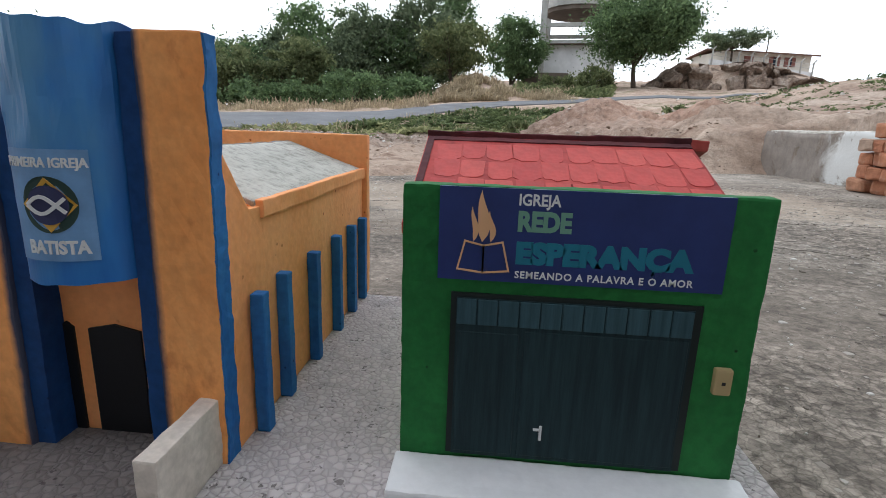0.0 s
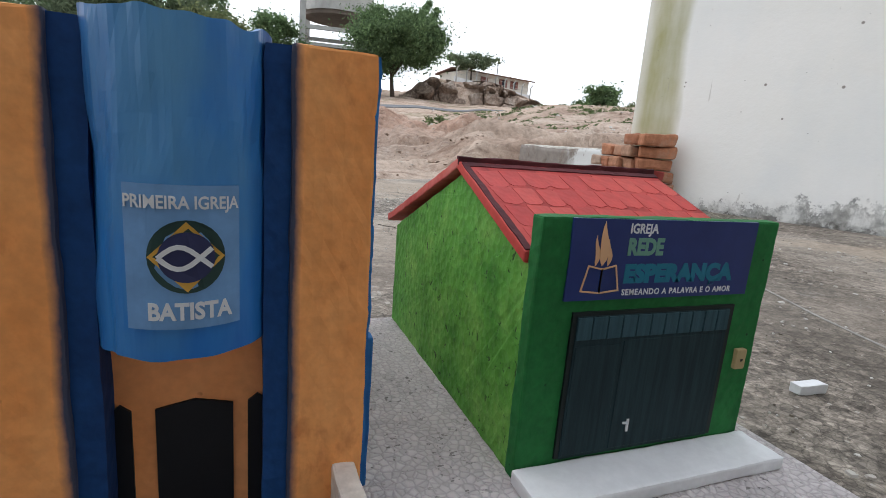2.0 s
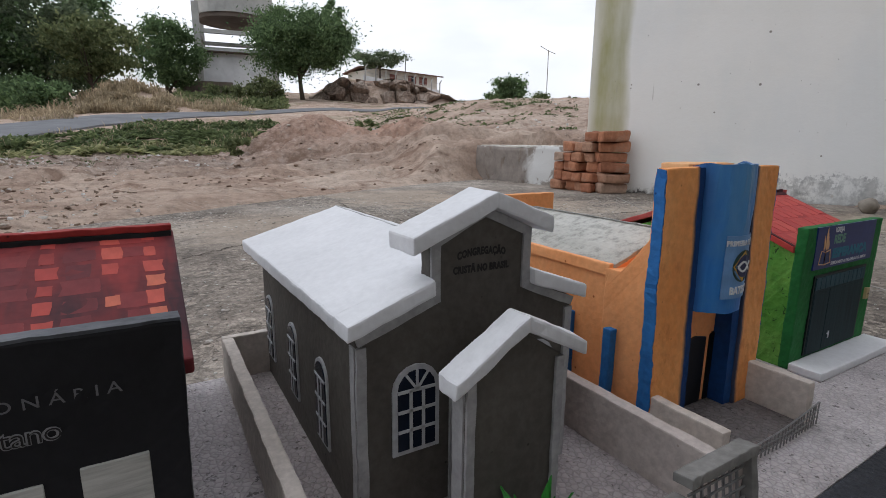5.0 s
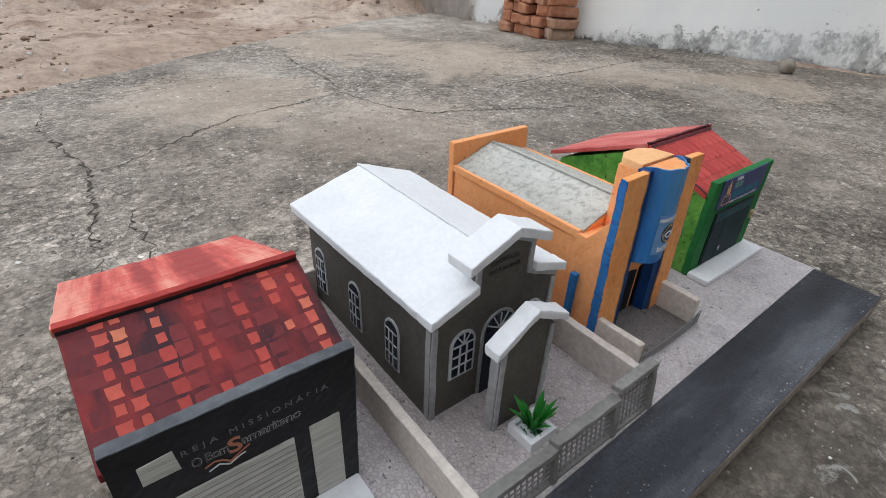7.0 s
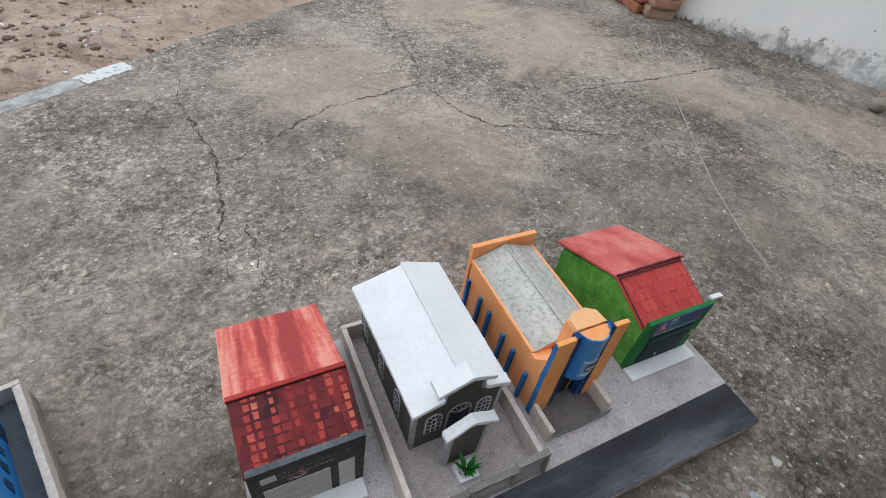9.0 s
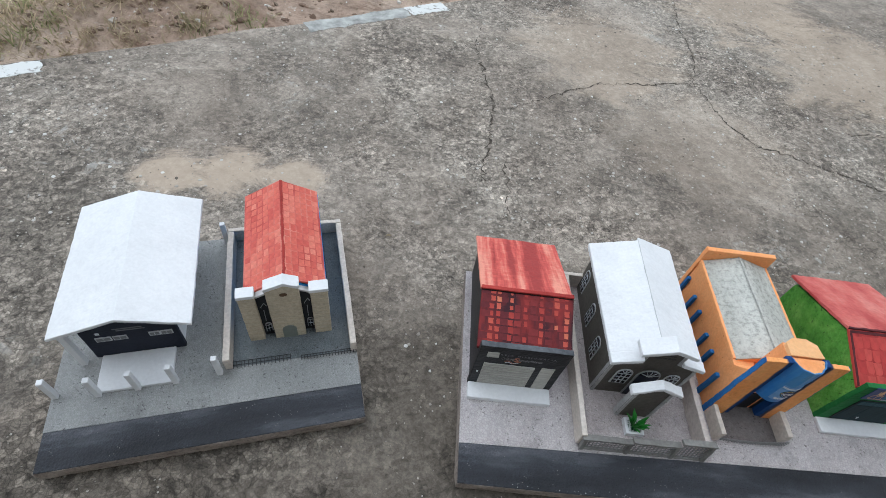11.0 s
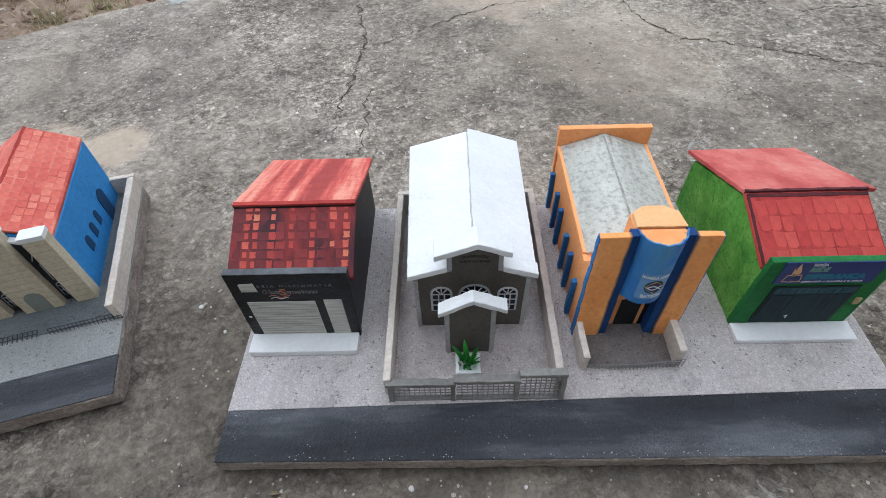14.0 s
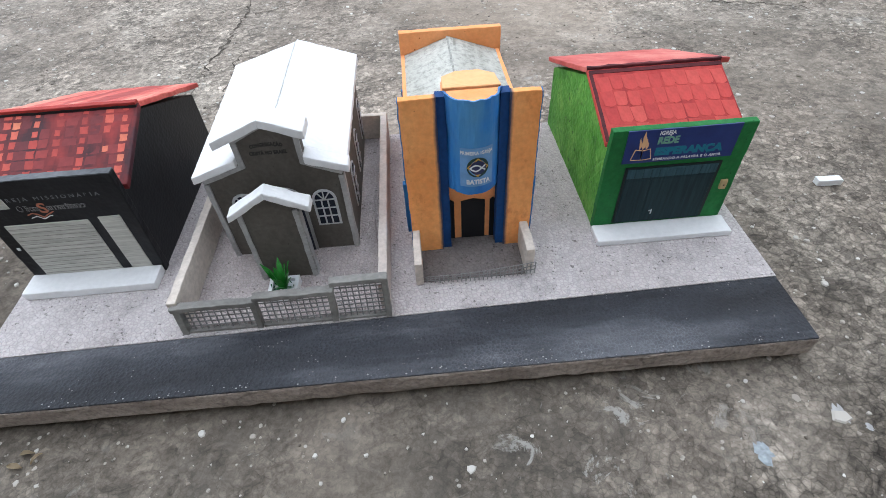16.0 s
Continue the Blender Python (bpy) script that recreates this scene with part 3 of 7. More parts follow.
    c = k.mix(k.math("MULTIPLY", stain, 0.55), c, (0.105, 0.096, 0.084))
    pale = k.math("MULTIPLY", k.ramp(k.noise(14, 6, 0.72, warp=1.0), (0.58, 0.0), (0.63, 1.0)), k.ramp(k.noise(2.1, 4), (0.52, 0.0), (0.64, 0.6)))
    c = k.mix(pale, c, (0.40, 0.395, 0.37))
    # drifts of blown sand lie smooth in a few hollows
    wander = k.math("MULTIPLY", k.math("SUBTRACT", k.noise(4.2, 9, 0.78, (0.7, 1.2, 1), warp=0.9), 0.5), 3.0)
    for at, rad, deep in (((0.55, 1.78, 0), 0.36, 0.45), ((1.75, 1.95, 0), 0.50, 0.55), ((1.35, 2.45, 0), 0.45, 0.55), ((-0.84, 0.755, 0), 0.10, 0.85), ((-0.67, 0.785, 0), 0.12, 0.85), ((-0.50, 0.79, 0), 0.09, 0.8), ((2.6, 0.9, 0), 0.3, 0.5), ((0.85, 1.25, 0), 0.36, 0.22), ((2.15, 1.35, 0), 0.32, 0.4)):
        c = drift(at, rad, deep, 0.60, 1.05, (0.40, 0.325, 0.25), (0.50, 0.41, 0.325), 35, c)
    k.colour(c).bump(k.cells(58, warp=0.007), 0.30, 0.0025).bump(k.noise(125, 3, 0.65, warp=0.8), 0.4, 0.0015).bump(k.noise(7, 6, 0.72), 0.3, 0.008)
    return k.m


def concrete_slab():
    pts = [(-9.0, -6.0), (4.6, -6.0), (4.6, -2.0), (3.4, 0.7), (2.66, 2.36), (2.70, 2.5), (2.70, 3.65)]
    xs = [2.7 - 0.06 * k for k in range(int(11.7 / 0.06))]
    pts += [(x, edge_y(x) + 0.03 * noise.noise(Vector((x * 4, 0, 0))) + 0.015 * noise.noise(Vector((x * 15, 3, 0)))) for x in xs if edge_y(x) > -5.9]
    bm = solid(pts, 0.06, "z", -0.06)
    ob = part("pavement", bm, concrete_mat())
    return tagged(ob, "old weathered cracked concrete yard with dirt stains", "pavement", kind="structure")


pavement = concrete_slab()


def crack(points, width, seed):
    """A jagged open crack: two torn edges with a dark bottom."""
    rng = random.Random(seed)
    line = []
    for (a, b), (c, d) in zip(points, points[1:]):
        steps = max(2, int(math.hypot(c - a, d - b) / 0.012))
        for k in range(steps):
            t = k / steps
            line.append((a + (c - a) * t + rng.uniform(-1, 1) * 0.010, b + (d - b) * t + rng.uniform(-1, 1) * 0.010))
    line.append(points[-1])
    bm = bmesh.new()
    rows = []
    for i, (x, y) in enumerate(line):
        nx, ny = line[min(i + 1, len(line) - 1)], line[max(i - 1, 0)]
        w = Vector((-(nx[1] - ny[1]), nx[0] - ny[0])).normalized() * width * rng.choice((0.06, 0.2, 0.35, 0.5, 0.9)) * min(1, 0.3 + 3 * min(i, len(line) - 1 - i) / len(line))
        rows.append((bm.verts.new((x + w.x, y + w.y, 0.0012)), bm.verts.new((x, y, 0.0006)), bm.verts.new((x - w.x, y - w.y, 0.0012))))
    for a, b in zip(rows, rows[1:]):
        bm.faces.new((a[0], a[1], b[1], b[0]))
        bm.faces.new((a[1], a[2], b[2], b[1]))
    bmesh.ops.recalc_face_normals(bm, faces=bm.faces)
    return part("crack", bm, M["crack"], pavement)


M["crack"] = plain("crack_dirt", (0.065, 0.055, 0.045), 1.0, 0.5, 90)
M["scratch"] = plain("pale_scratch", (0.30, 0.285, 0.26), 1.0, 0.3, 70)
crack([(0.042, 0.78), (0.051, 0.969), (0.07, 1.147), (0.082, 1.281), (0.056, 1.419), (0.013, 1.675), (0.03, 1.83)], 0.0052, 1)
crack([(0.10, 1.27), (0.138, 1.276), (0.302, 1.394), (0.494, 1.523), (0.685, 1.561), (0.91, 1.631)], 0.0045, 2)
crack([(0.91, 1.631), (0.965, 1.85), (0.958, 2.08), (1.006, 2.43)], 0.004, 3)
crack([(0.91, 1.631), (0.955, 1.402), (1.049, 1.253), (1.241, 1.196), (1.46, 1.09), (1.62, 1.02)], 0.0045, 4)
crack([(0.113, 0.705), (0.13, 0.86), (0.11, 0.95), (0.136, 1.02)], 0.003, 5)
crack([(1.386, 1.309), (1.523, 1.423), (1.798, 1.44), (2.069, 1.441), (2.803, 1.491)], 0.0055, 6)
tagged(part("scratch", strip([(2.467, 1.912), (1.964, 1.232), (1.646, 0.721), (1.549, 0.515), (1.486, 0.344)], 0.006, 0.001, "z", 0.0004), M["scratch"], pavement))

# ---------------------------------------------------------------- high wall beside the yard
WALL_AT, WALL_WAY = Vector((2.64, 2.34, 0)), Vector((0.4236, -0.9058, 0))


def plaster_mat():
    k = Mat("limewashed_plaster", 0.9, spec=0.15)
    c = k.ramp(k.noise(1.6, 6, 0.6), (0.3, (0.86, 0.85, 0.805)), (0.7, (0.90, 0.895, 0.865)))
    run = k.math("ADD", k.axis(0), k.math("MULTIPLY", k.math("SUBTRACT", k.noise(2.2, 5, 0.6, (1, 1, 0.35)), 0.5), 0.16))
    band = k.ramp(run, (0.0, 0.35), (0.07, 1.0), (0.205, 1.0), (0.25, 0.0))
    c = k.mix(k.math("MULTIPLY", band, k.ramp(k.noise(3, 4, 0.6, (2, 1, 0.5)), (0.3, 0.55), (0.6, 1.0))), c, (0.40, 0.385, 0.20))
    foot = k.math("ADD", k.axis(2), k.math("MULTIPLY", k.math("SUBTRACT", k.noise(7, 7, 0.72), 0.5), 0.24))
    c = k.mix(k.ramp(foot, (-0.05, 1.0), (-0.01, 0.6), (0.03, 0.14), (0.09, 0.0)), c, k.ramp(k.noise(20, 5), (0.3, (0.07, 0.065, 0.06)), (0.7, (0.24, 0.22, 0.20))))
    # damp mould creeps higher towards the far end
    damp = k.math("ADD", k.math("MULTIPLY", k.axis(0), -0.09), k.math("ADD", k.axis(2), k.math("MULTIPLY", k.math("SUBTRACT", k.noise(4.5, 9, 0.8), 0.5), 0.62)))
    damp = k.math("MULTIPLY", k.ramp(damp, (-0.40, 0.75), (-0.30, 0.30), (-0.14, 0.06), (0.06, 0.0)), k.ramp(k.noise(13, 7, 0.75, (1, 1, 0.7)), (0.42, 0.12), (0.56, 1.0)))
    c = k.mix(damp, c, k.ramp(k.noise(26, 6, 0.7), (0.38, (0.045, 0.043, 0.038)), (0.62, (0.30, 0.29, 0.265))))
    veil = k.ramp(k.noise(1.1, 6, 0.6, (1, 1, 0.6)), (0.48, 0.0), (0.62, 0.35))
    c = k.mix(veil, c, (0.70, 0.745, 0.76))
    for size, lim, gate in ((7.5, 0.06, 0.5), (13.0, 0.075, 0.52), (29.0, 0.08, 0.55)):
        spot = k.math("MULTIPLY", k.ramp(k.cells(size), (lim * 0.6, 1.0), (lim, 0.0)), k.ramp(k.noise(4, 2), (gate, 0.0), (gate + 0.05, 0.85)))
        c = k.mix(spot, c, (0.20, 0.175, 0.15))
    rust = k.math("MULTIPLY", k.ramp(k.noise(11, 6, 0.7, (1.6, 1, 0.8)), (0.66, 0.0), (0.71, 0.5)), k.ramp(k.noise(1.3, 3), (0.52, 0.0), (0.6, 1.0)))
    c = k.mix(rust, c, (0.45, 0.37, 0.27))
    score = k.ramp(k.noise(9, 3, 0.5, (1.0, 1, 0.16), warp=1.5), (0.735, 0.0), (0.75, 0.4))
    c = k.mix(score, c, (0.42, 0.39, 0.34))
    k.colour(c).bump(k.noise(14, 6, 0.65), 0.3, 0.006).bump(k.noise(90, 3), 0.25, 0.002)
    return k.m


def high_wall():
    bm = solid([(0, 0), (8.0, 0), (8.0, 0.18), (0, 0.18)], 3.3, "z", -0.05)
    bmesh.ops.subdivide_edges(bm, edges=list(bm.edges), cuts=5, use_grid_fill=True)
    worn(bm, 0.008, 2)
    ob = part("wall_east", bm, plaster_mat())
    ob.matrix_world = Matrix.Translation(WALL_AT) @ Matrix.Rotation(math.atan2(WALL_WAY.y, WALL_WAY.x), 4, "Z")
    return tagged(ob, "tall limewashed plaster wall with yellow streak and dirty foot", "wall", kind="structure")


high_wall()


M["roof_brown"] = plain("brown_roof", (0.17, 0.10, 0.075), 0.9, 0.3, 4)


def unseen_back_wall():
    """An unseen wall closes the yard and bounces light; an unseen eave shades it."""
    k = Mat("plain_plaster", 0.9)
    k.colour(k.ramp(k.noise(2, 5), (0.3, (0.66, 0.65, 0.62)), (0.7, (0.76, 0.75, 0.72)))).bump(k.noise(20, 5), 0.3, 0.005)
    ob = part("wall_south", block(-7.0, 6.0, -2.9, -2.7, -0.05, 3.0), k.m)
    # unseen slab, added to keep sky light off the front of the yard
    tagged(part("eave", block(-7.0, 3.4, -2.7, -1.3, 2.85, 3.0), M["roof_brown"]), "unseen eave slab added to shade the yard front", "roof", kind="structure")
    return tagged(ob, "unseen plastered wall added to close the yard and bounce light", "wall", kind="structure")


unseen_back_wall()


M["mortar_cap"] = plain("pale_mortar", (0.62, 0.60, 0.55), 0.95, 0.25, 14, relief=0.3)


def low_wall():
    k = Mat("peeling_whitewash", 0.95)
    f = k.noise(5, 7, 0.7, warp=0.5)
    c = k.ramp(f, (0.36, (0.20, 0.165, 0.135)), (0.44, (0.34, 0.31, 0.28)), (0.48, (0.62, 0.625, 0.61)))
    near = k.ramp(k.math("MULTIPLY", k.math("ADD", k.axis(1), k.math("MULTIPLY", k.noise(6, 5), 0.3)), 0.25), (0.755, 0.0), (0.785, 1.0))
    c = k.mix(k.math("MULTIPLY", near, 0.85), c, k.ramp(k.noise(9, 6, 0.7), (0.35, (0.13, 0.10, 0.08)), (0.65, (0.25, 0.205, 0.17))))
    k.colour(c).bump(f, 0.7, 0.01)
    bm = block(2.665, 2.83, 2.45, 3.62, -0.05, 0.268)
    bmesh.ops.subdivide_edges(bm, edges=list(bm.edges), cuts=11, use_grid_fill=True)
    for v in bm.verts:
        v.co += 0.016 * noise.noise_vector(v.co * 5) + 0.008 * noise.noise_vector(v.co * 17)
    wall = tagged(part("wall_low", bm, k.m, smooth=True), "low rough retaining wall with peeling whitewash", "wall", kind="structure")
    rim = block(2.672, 2.80, 2.47, 3.58, 0.262, 0.279)
    part("capping", handcut(worn(rim, 0.004), 0.004), M["mortar_cap"], wall, "pale mortar capping")
    return wall


low_wall()
# ---------------------------------------------------------------- the model of four churches
T = 0.044


def arched_window(parent, x0, x1, z0, z1, y, face="front", bars=(3, 4), fan=True):
    """A painted arched window: frame, dark pane, white bars; face: front (-y), west (-x) or east (+x)."""
    holder = part("window", solid(arch(x0, x1, z0, z1), 0.0016, "y", y - 0.0016), M["white_line"], parent, "white arched window frame with dark panes")
    w = (x1 - x0) * 0.10
    kids = [part("pane", solid(arch(x0 + w, x1 - w, z0 + w, z1 - w), 0.0008, "y", y - 0.0024), M["glass_dark"], holder, "dark pane")]
    bw = (x1 - x0) * 0.032
    for k in range(1, bars[0]):
        a = x0 + w + (x1 - x0 - 2 * w) * k / bars[0]
        kids.append(part("bar", block(a - bw, a + bw, y - 0.003, y - 0.0018, z0 + w, z1 - (x1 - x0) * 0.5), M["white_line"], holder))
    for k in range(1, bars[1]):
        b = z0 + w + (z1 - (x1 - x0) * 0.5 - z0 - w) * k / (bars[1] - 1)
        kids.append(part("bar", block(x0 + w, x1 - w, y - 0.003, y - 0.0018, b - bw, b + bw), M["white_line"], holder))
    if fan:
        c, zc, r = (x0 + x1) / 2, z1 - (x1 - x0) / 2, (x1 - x0) / 2 - w
        for a in (55, 90, 125):
            q = radians(a)
            kids.append(part("bar", strip([(c, zc), (c + r * math.cos(q), zc + r * math.sin(q))], bw * 1.6, 0.0012, "y", y - 0.003), M["white_line"], holder))
    return holder


def foam_base(name, length, depth, road_l, road_r, top, pave, at, turn, label):
    base = thing(name, label, "model base", at, turn)
    side = solid([(0.0, 0.012), (0.0, T - 0.003), (depth, T - 0.003), (depth, 0.012), (depth - 0.03, 0.0), (0.026, 0.0)], length, "x", 0.0)
    bm = handcut(worn(side, 0.003, 2), 0.0016, 0.012, 70)
    part("foam_slab", bm, M["foam_edge"], base, "bare foam slab with cut edges")
    bm = solid([(0.001, road_l), (length - 0.001, road_r), (length - 0.001, depth - 0.001), (0.001, depth - 0.001)], 0.004, "z", T - 0.004)
    part("pavement_top", bm, M[pave], base, top)
    bm = solid([(0.001, 0.001), (length - 0.001, 0.001), (length - 0.001, road_r), (0.001, road_l)], 0.0032, "z", T - 0.0042)
    part("road_strip", worn(bm, 0.0012), M["model_road"], base, "black painted road strip")
    return base


foam_base("model_board", 1.0, 0.5, 0.076, 0.097, "pale grey beaded pavement", "pave_light", (0, 0, 0), 0, "long foam model base with pale pavement and black road")


def dab_mat(name, *stops):
    """Single brush dabs, each in its own tone, with lighter and darker runs of them."""
    k = Mat(name, 0.6)
    info = k.n.new("ShaderNodeObjectInfo")
    run = k.n.new("ShaderNodeTexNoise")
    lay = k.n.new("ShaderNodeMapping")
    lay.inputs["Scale"].default_value = (70, 6, 6)
    run.inputs["Scale"].default_value, run.inputs["Detail"].default_value = 1.0, 2
    k.l.new(info.outputs["Location"], lay.inputs["Vector"])
    k.l.new(lay.outputs[0], run.inputs["Vector"])
    f = k.mix(0.72, info.outputs["Random"], k.ramp(run.outputs["Fac"], (0.34, 0.0), (0.66, 1.0)))
    c = k.ramp(f, *stops)
    c = k.mix(0.45, c, k.ramp(k.noise(90, 4, 0.7, (1, 0.4, 0.4)), (0.34, 0.6), (0.6, 1.1)), "MULTIPLY")
    k.colour(c).bump(k.cells(200), 0.3, 0.0006)
    return k.m


M["dab_red"] = dab_mat("red_dab_paint", (0.15, (0.30, 0.034, 0.030)), (0.40, (0.45, 0.055, 0.043)), (0.68, (0.57, 0.105, 0.070)), (0.92, (0.66, 0.23, 0.12)))
M["dab_maroon"] = dab_mat("maroon_dab_paint", (0.2, (0.13, 0.018, 0.024)), (0.6, (0.23, 0.028, 0.030)), (0.9, (0.34, 0.040, 0.036)))
M["dab_soft"] = dab_mat("soft_red_dab_paint", (0.1, (0.43, 0.040, 0.038)), (0.5, (0.50, 0.058, 0.050)), (0.9, (0.56, 0.088, 0.070)))
M["dab_orange"] = dab_mat("orange_red_dab_paint", (0.1, (0.56, 0.092, 0.070)), (0.5, (0.64, 0.140, 0.100)), (0.9, (0.70, 0.215, 0.155)))


def painted_tiles(roof, x0, x1, low, high, cols, rows, mat, seed, round_foot=False, along="x", fill=(0.6, 0.9), tall=(0.72, 0.96), bare=0.0, at=None, lift=0.00025):
    """Rows of thick paint dabs on a slope that rises from low to high: (y, z) across x, or (x, z) across y."""
    rng = random.Random(seed)
    (a0, z0), (a1, z1) = low, high
    run = math.hypot(a1 - a0, z1 - z0)
    turn = math.atan2(z1 - z0, a1 - a0)
    cw, rh = (x1 - x0) / cols, run / rows
    shapes = []
    for k in range(10):
        w, h = cw * rng.uniform(*fill) / 2, rh * rng.uniform(*tall) / 2
        if round_foot:
            pts = [(w * math.sin(math.pi * q / 6 - math.pi / 2), -h - 0.18 * rh * math.cos(math.pi * q / 6 - math.pi / 2)) for q in range(7)] + [(w, h), (-w, h)]
        else:
            pts = [(-w, -h), (0, -h), (w, -h), (w, 0), (w, h), (w * 0.3, h), (-w, h), (-w, 0)]
        pts = [(u + rng.uniform(-1, 1) * w * 0.14, v + rng.uniform(-1, 1) * h * 0.10) for u, v in pts]
        bm = solid(pts, 0.0012, "z", lift - 0.0012)
        me = bpy.data.meshes.new("tile")
        bm.to_mesh(me)
        bm.free()
        me.materials.append(mat)
        shapes.append(me)
    for i in range(cols):
        mid = (i + 0.5) / cols if at is None else at[i]
        for j in range(rows):
            if rng.random() < bare:
                continue
            u = x0 + mid * (x1 - x0) + rng.uniform(-1, 1) * cw * 0.05
            d = (j + 0.5) * rh + rng.uniform(-1, 1) * rh * 0.06
            a, z = a0 + d * math.cos(turn), z0 + d * math.sin(turn)
            ob = new("tile", rng.choice(shapes))
            ob.parent = roof
            if along == "x":
                ob.matrix_basis = Matrix.Translation((u, a, z)) @ Matrix.Rotation(turn, 4, "X")
            else:
                ob.matrix_basis = Matrix.Translation((a, u, z)) @ Matrix.Rotation(-math.pi / 2 if a1 > a0 else math.pi / 2, 4, "Z") @ Matrix.Rotation(turn if a1 > a0 else math.pi - turn, 4, "X")


def gable_shell(x0, x1, y0, y1, yr, z_front, z_ridge, z_back):
    """House walls with a ridge across: an outline along y drawn out along x."""
    return solid([(y0, T), (y1, T), (y1, z_back), (yr, z_ridge), (y0, z_front)], x1 - x0, "x", x0)


def black_church():
    ob = thing("model_church", "black foam church model with red painted tile roof", "model building", (0.095, 0.21, T), group="model churches")
    ob.matrix_world = Matrix.Identity(4)
    part("wall", worn(gable_shell(0.0165, 0.1865, 0.211, 0.497, 0.320, 0.180, 0.225, 0.152)), M["black"], ob, "black painted walls")
    front = solid([(0.0125, T), (0.1885, T), (0.193, 0.2105), (0.0145, 0.2115)], 0.0115, "y", 0.2015)
    part("facade", handcut(worn(front, 0.0016), 0.0006), M["black"], ob, "black painted front board")
    part("facade_edge", handcut(block(0.0150, 0.1925, 0.2018, 0.2128, 0.2104, 0.2119), 0.0006), M["edge_grey"], ob, "lighter grey top edge")
    low, high, x0, x1 = (0.2135, 0.1860), (0.3215, 0.2350), 0.010, 0.197
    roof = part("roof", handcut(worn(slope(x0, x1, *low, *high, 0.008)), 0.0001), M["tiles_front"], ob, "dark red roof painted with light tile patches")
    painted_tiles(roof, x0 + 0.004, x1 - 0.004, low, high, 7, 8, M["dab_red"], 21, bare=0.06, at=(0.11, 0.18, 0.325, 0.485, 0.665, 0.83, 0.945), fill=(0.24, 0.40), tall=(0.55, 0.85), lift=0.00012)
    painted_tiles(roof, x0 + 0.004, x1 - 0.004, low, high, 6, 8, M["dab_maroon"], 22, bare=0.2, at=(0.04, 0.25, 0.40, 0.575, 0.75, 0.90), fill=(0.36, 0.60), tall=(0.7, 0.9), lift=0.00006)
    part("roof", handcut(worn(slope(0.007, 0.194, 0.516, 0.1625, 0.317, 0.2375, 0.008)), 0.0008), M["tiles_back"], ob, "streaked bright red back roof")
    part("ridge", handcut(worn(block(0.009, 0.196, 0.3145, 0.3225, 0.2350, 0.2390), 0.0008), 0.0005), M["red_edge"], ob, "thin red ridge strip")
    part("ridge_band", handcut(worn(block(0.0095, 0.1955, 0.3142, 0.3220, 0.2265, 0.2350), 0.0008), 0.0005), M["black"], ob, "dark band under the ridge")
    y = 0.2015

    def fx(x):
        return 0.0140 + (x - 0.003) * 0.958

    garage = part("garage_door", worn(block(fx(0.021), fx(0.128), y - 0.0015, y + 0.001, T + 0.003, 0.146), 0.0004, 1), M["shutter"], ob, "white roller shutter with brushed lines")
    for k in range(1, 15):
        z = T + 0.003 + k * 0.0066
        part("slat_line", block(fx(0.0225), fx(0.1265), y - 0.0019, y - 0.0013, z, z + 0.0006), M["shutter_line"], garage)
    part("door", worn(block(fx(0.142), fx(0.170), y - 0.0015, y + 0.001, T + 0.005, 0.149), 0.0004, 1), M["shutter"], ob, "narrow brushed white door")
    # small white smear, built as a thin raised panel
    part("lamp_panel", worn(solid([(fx(0.021), 0.172), (fx(0.046), 0.172), (fx(0.044), 0.192), (fx(0.021), 0.190)], 0.0012, "y", y - 0.0012), 0.0003, 1), M["shutter"], ob, "pale smeared panel")
    part("sticker", block(fx(0.0115), fx(0.0155), y - 0.001, y, 0.104, 0.108), M["ink_white"], ob)
    part("lettering", lettering("IGREJA MISSIONÁRIA", 0.0075, fx(0.034), 0.1815, y, 0.123, 1.6), M["ink_grey"], ob, "thin grey sign letters")
    part("lettering", lettering("O Bom", 0.0125, fx(0.052), 0.1655, y, 0.026, 0.9, bold=0.0003), M["ink_dim"], ob, "white outlined sign letters")
    part("lettering", lettering("amaritano", 0.0125, fx(0.0885), 0.1655, y, 0.047, 0.9, bold=0.0003), M["ink_dim"], ob, "white outlined sign letters")
    for text, x, w in (("O Bom", fx(0.052), 0.026), ("amaritano", fx(0.0885), 0.047)):
        part("letter_core", lettering(text, 0.0125, x, 0.1655, y - 0.0003, w, 0.9, bold=-0.0002), M["ink_black"], ob, "black core of the outlined letters")
    part("emblem", lettering("S", 0.021, fx(0.0785), 0.1620, y, 0.0102, bold=0.0004), M["ink_red"], ob, "curved reddish emblem stroke")
    part("emblem", strip([(fx(0.060), 0.160), (fx(0.067), 0.1625), (fx(0.073), 0.160), (fx(0.078), 0.155), (fx(0.085), 0.159), (fx(0.094), 0.163)], 0.0015, 0.0004, "y", y - 0.0005), M["ink_red"], ob)
    part("emblem", strip([(fx(0.062), 0.155), (fx(0.070), 0.1575), (fx(0.077), 0.1525), (fx(0.086), 0.1565), (fx(0.090), 0.157)], 0.0012, 0.0004, "y", y - 0.0005), M["ink_white"], ob)
    return ob


def brushed(name, c1, c2, way=(0.6, 1, 7)):
    k = Mat(name, 0.7)
    k.colour(k.ramp(k.noise(30, 6, 0.7, way), (0.35, c1), (0.65, c2))).bump(k.noise(30, 6, 0.7, way), 0.3, 0.0006)
    return k.m


M["shutter"] = brushed("brushed_white", (0.34, 0.34, 0.31), (0.58, 0.58, 0.54))
M["shutter_line"] = plain("shutter_line", (0.26, 0.26, 0.24), 0.7)
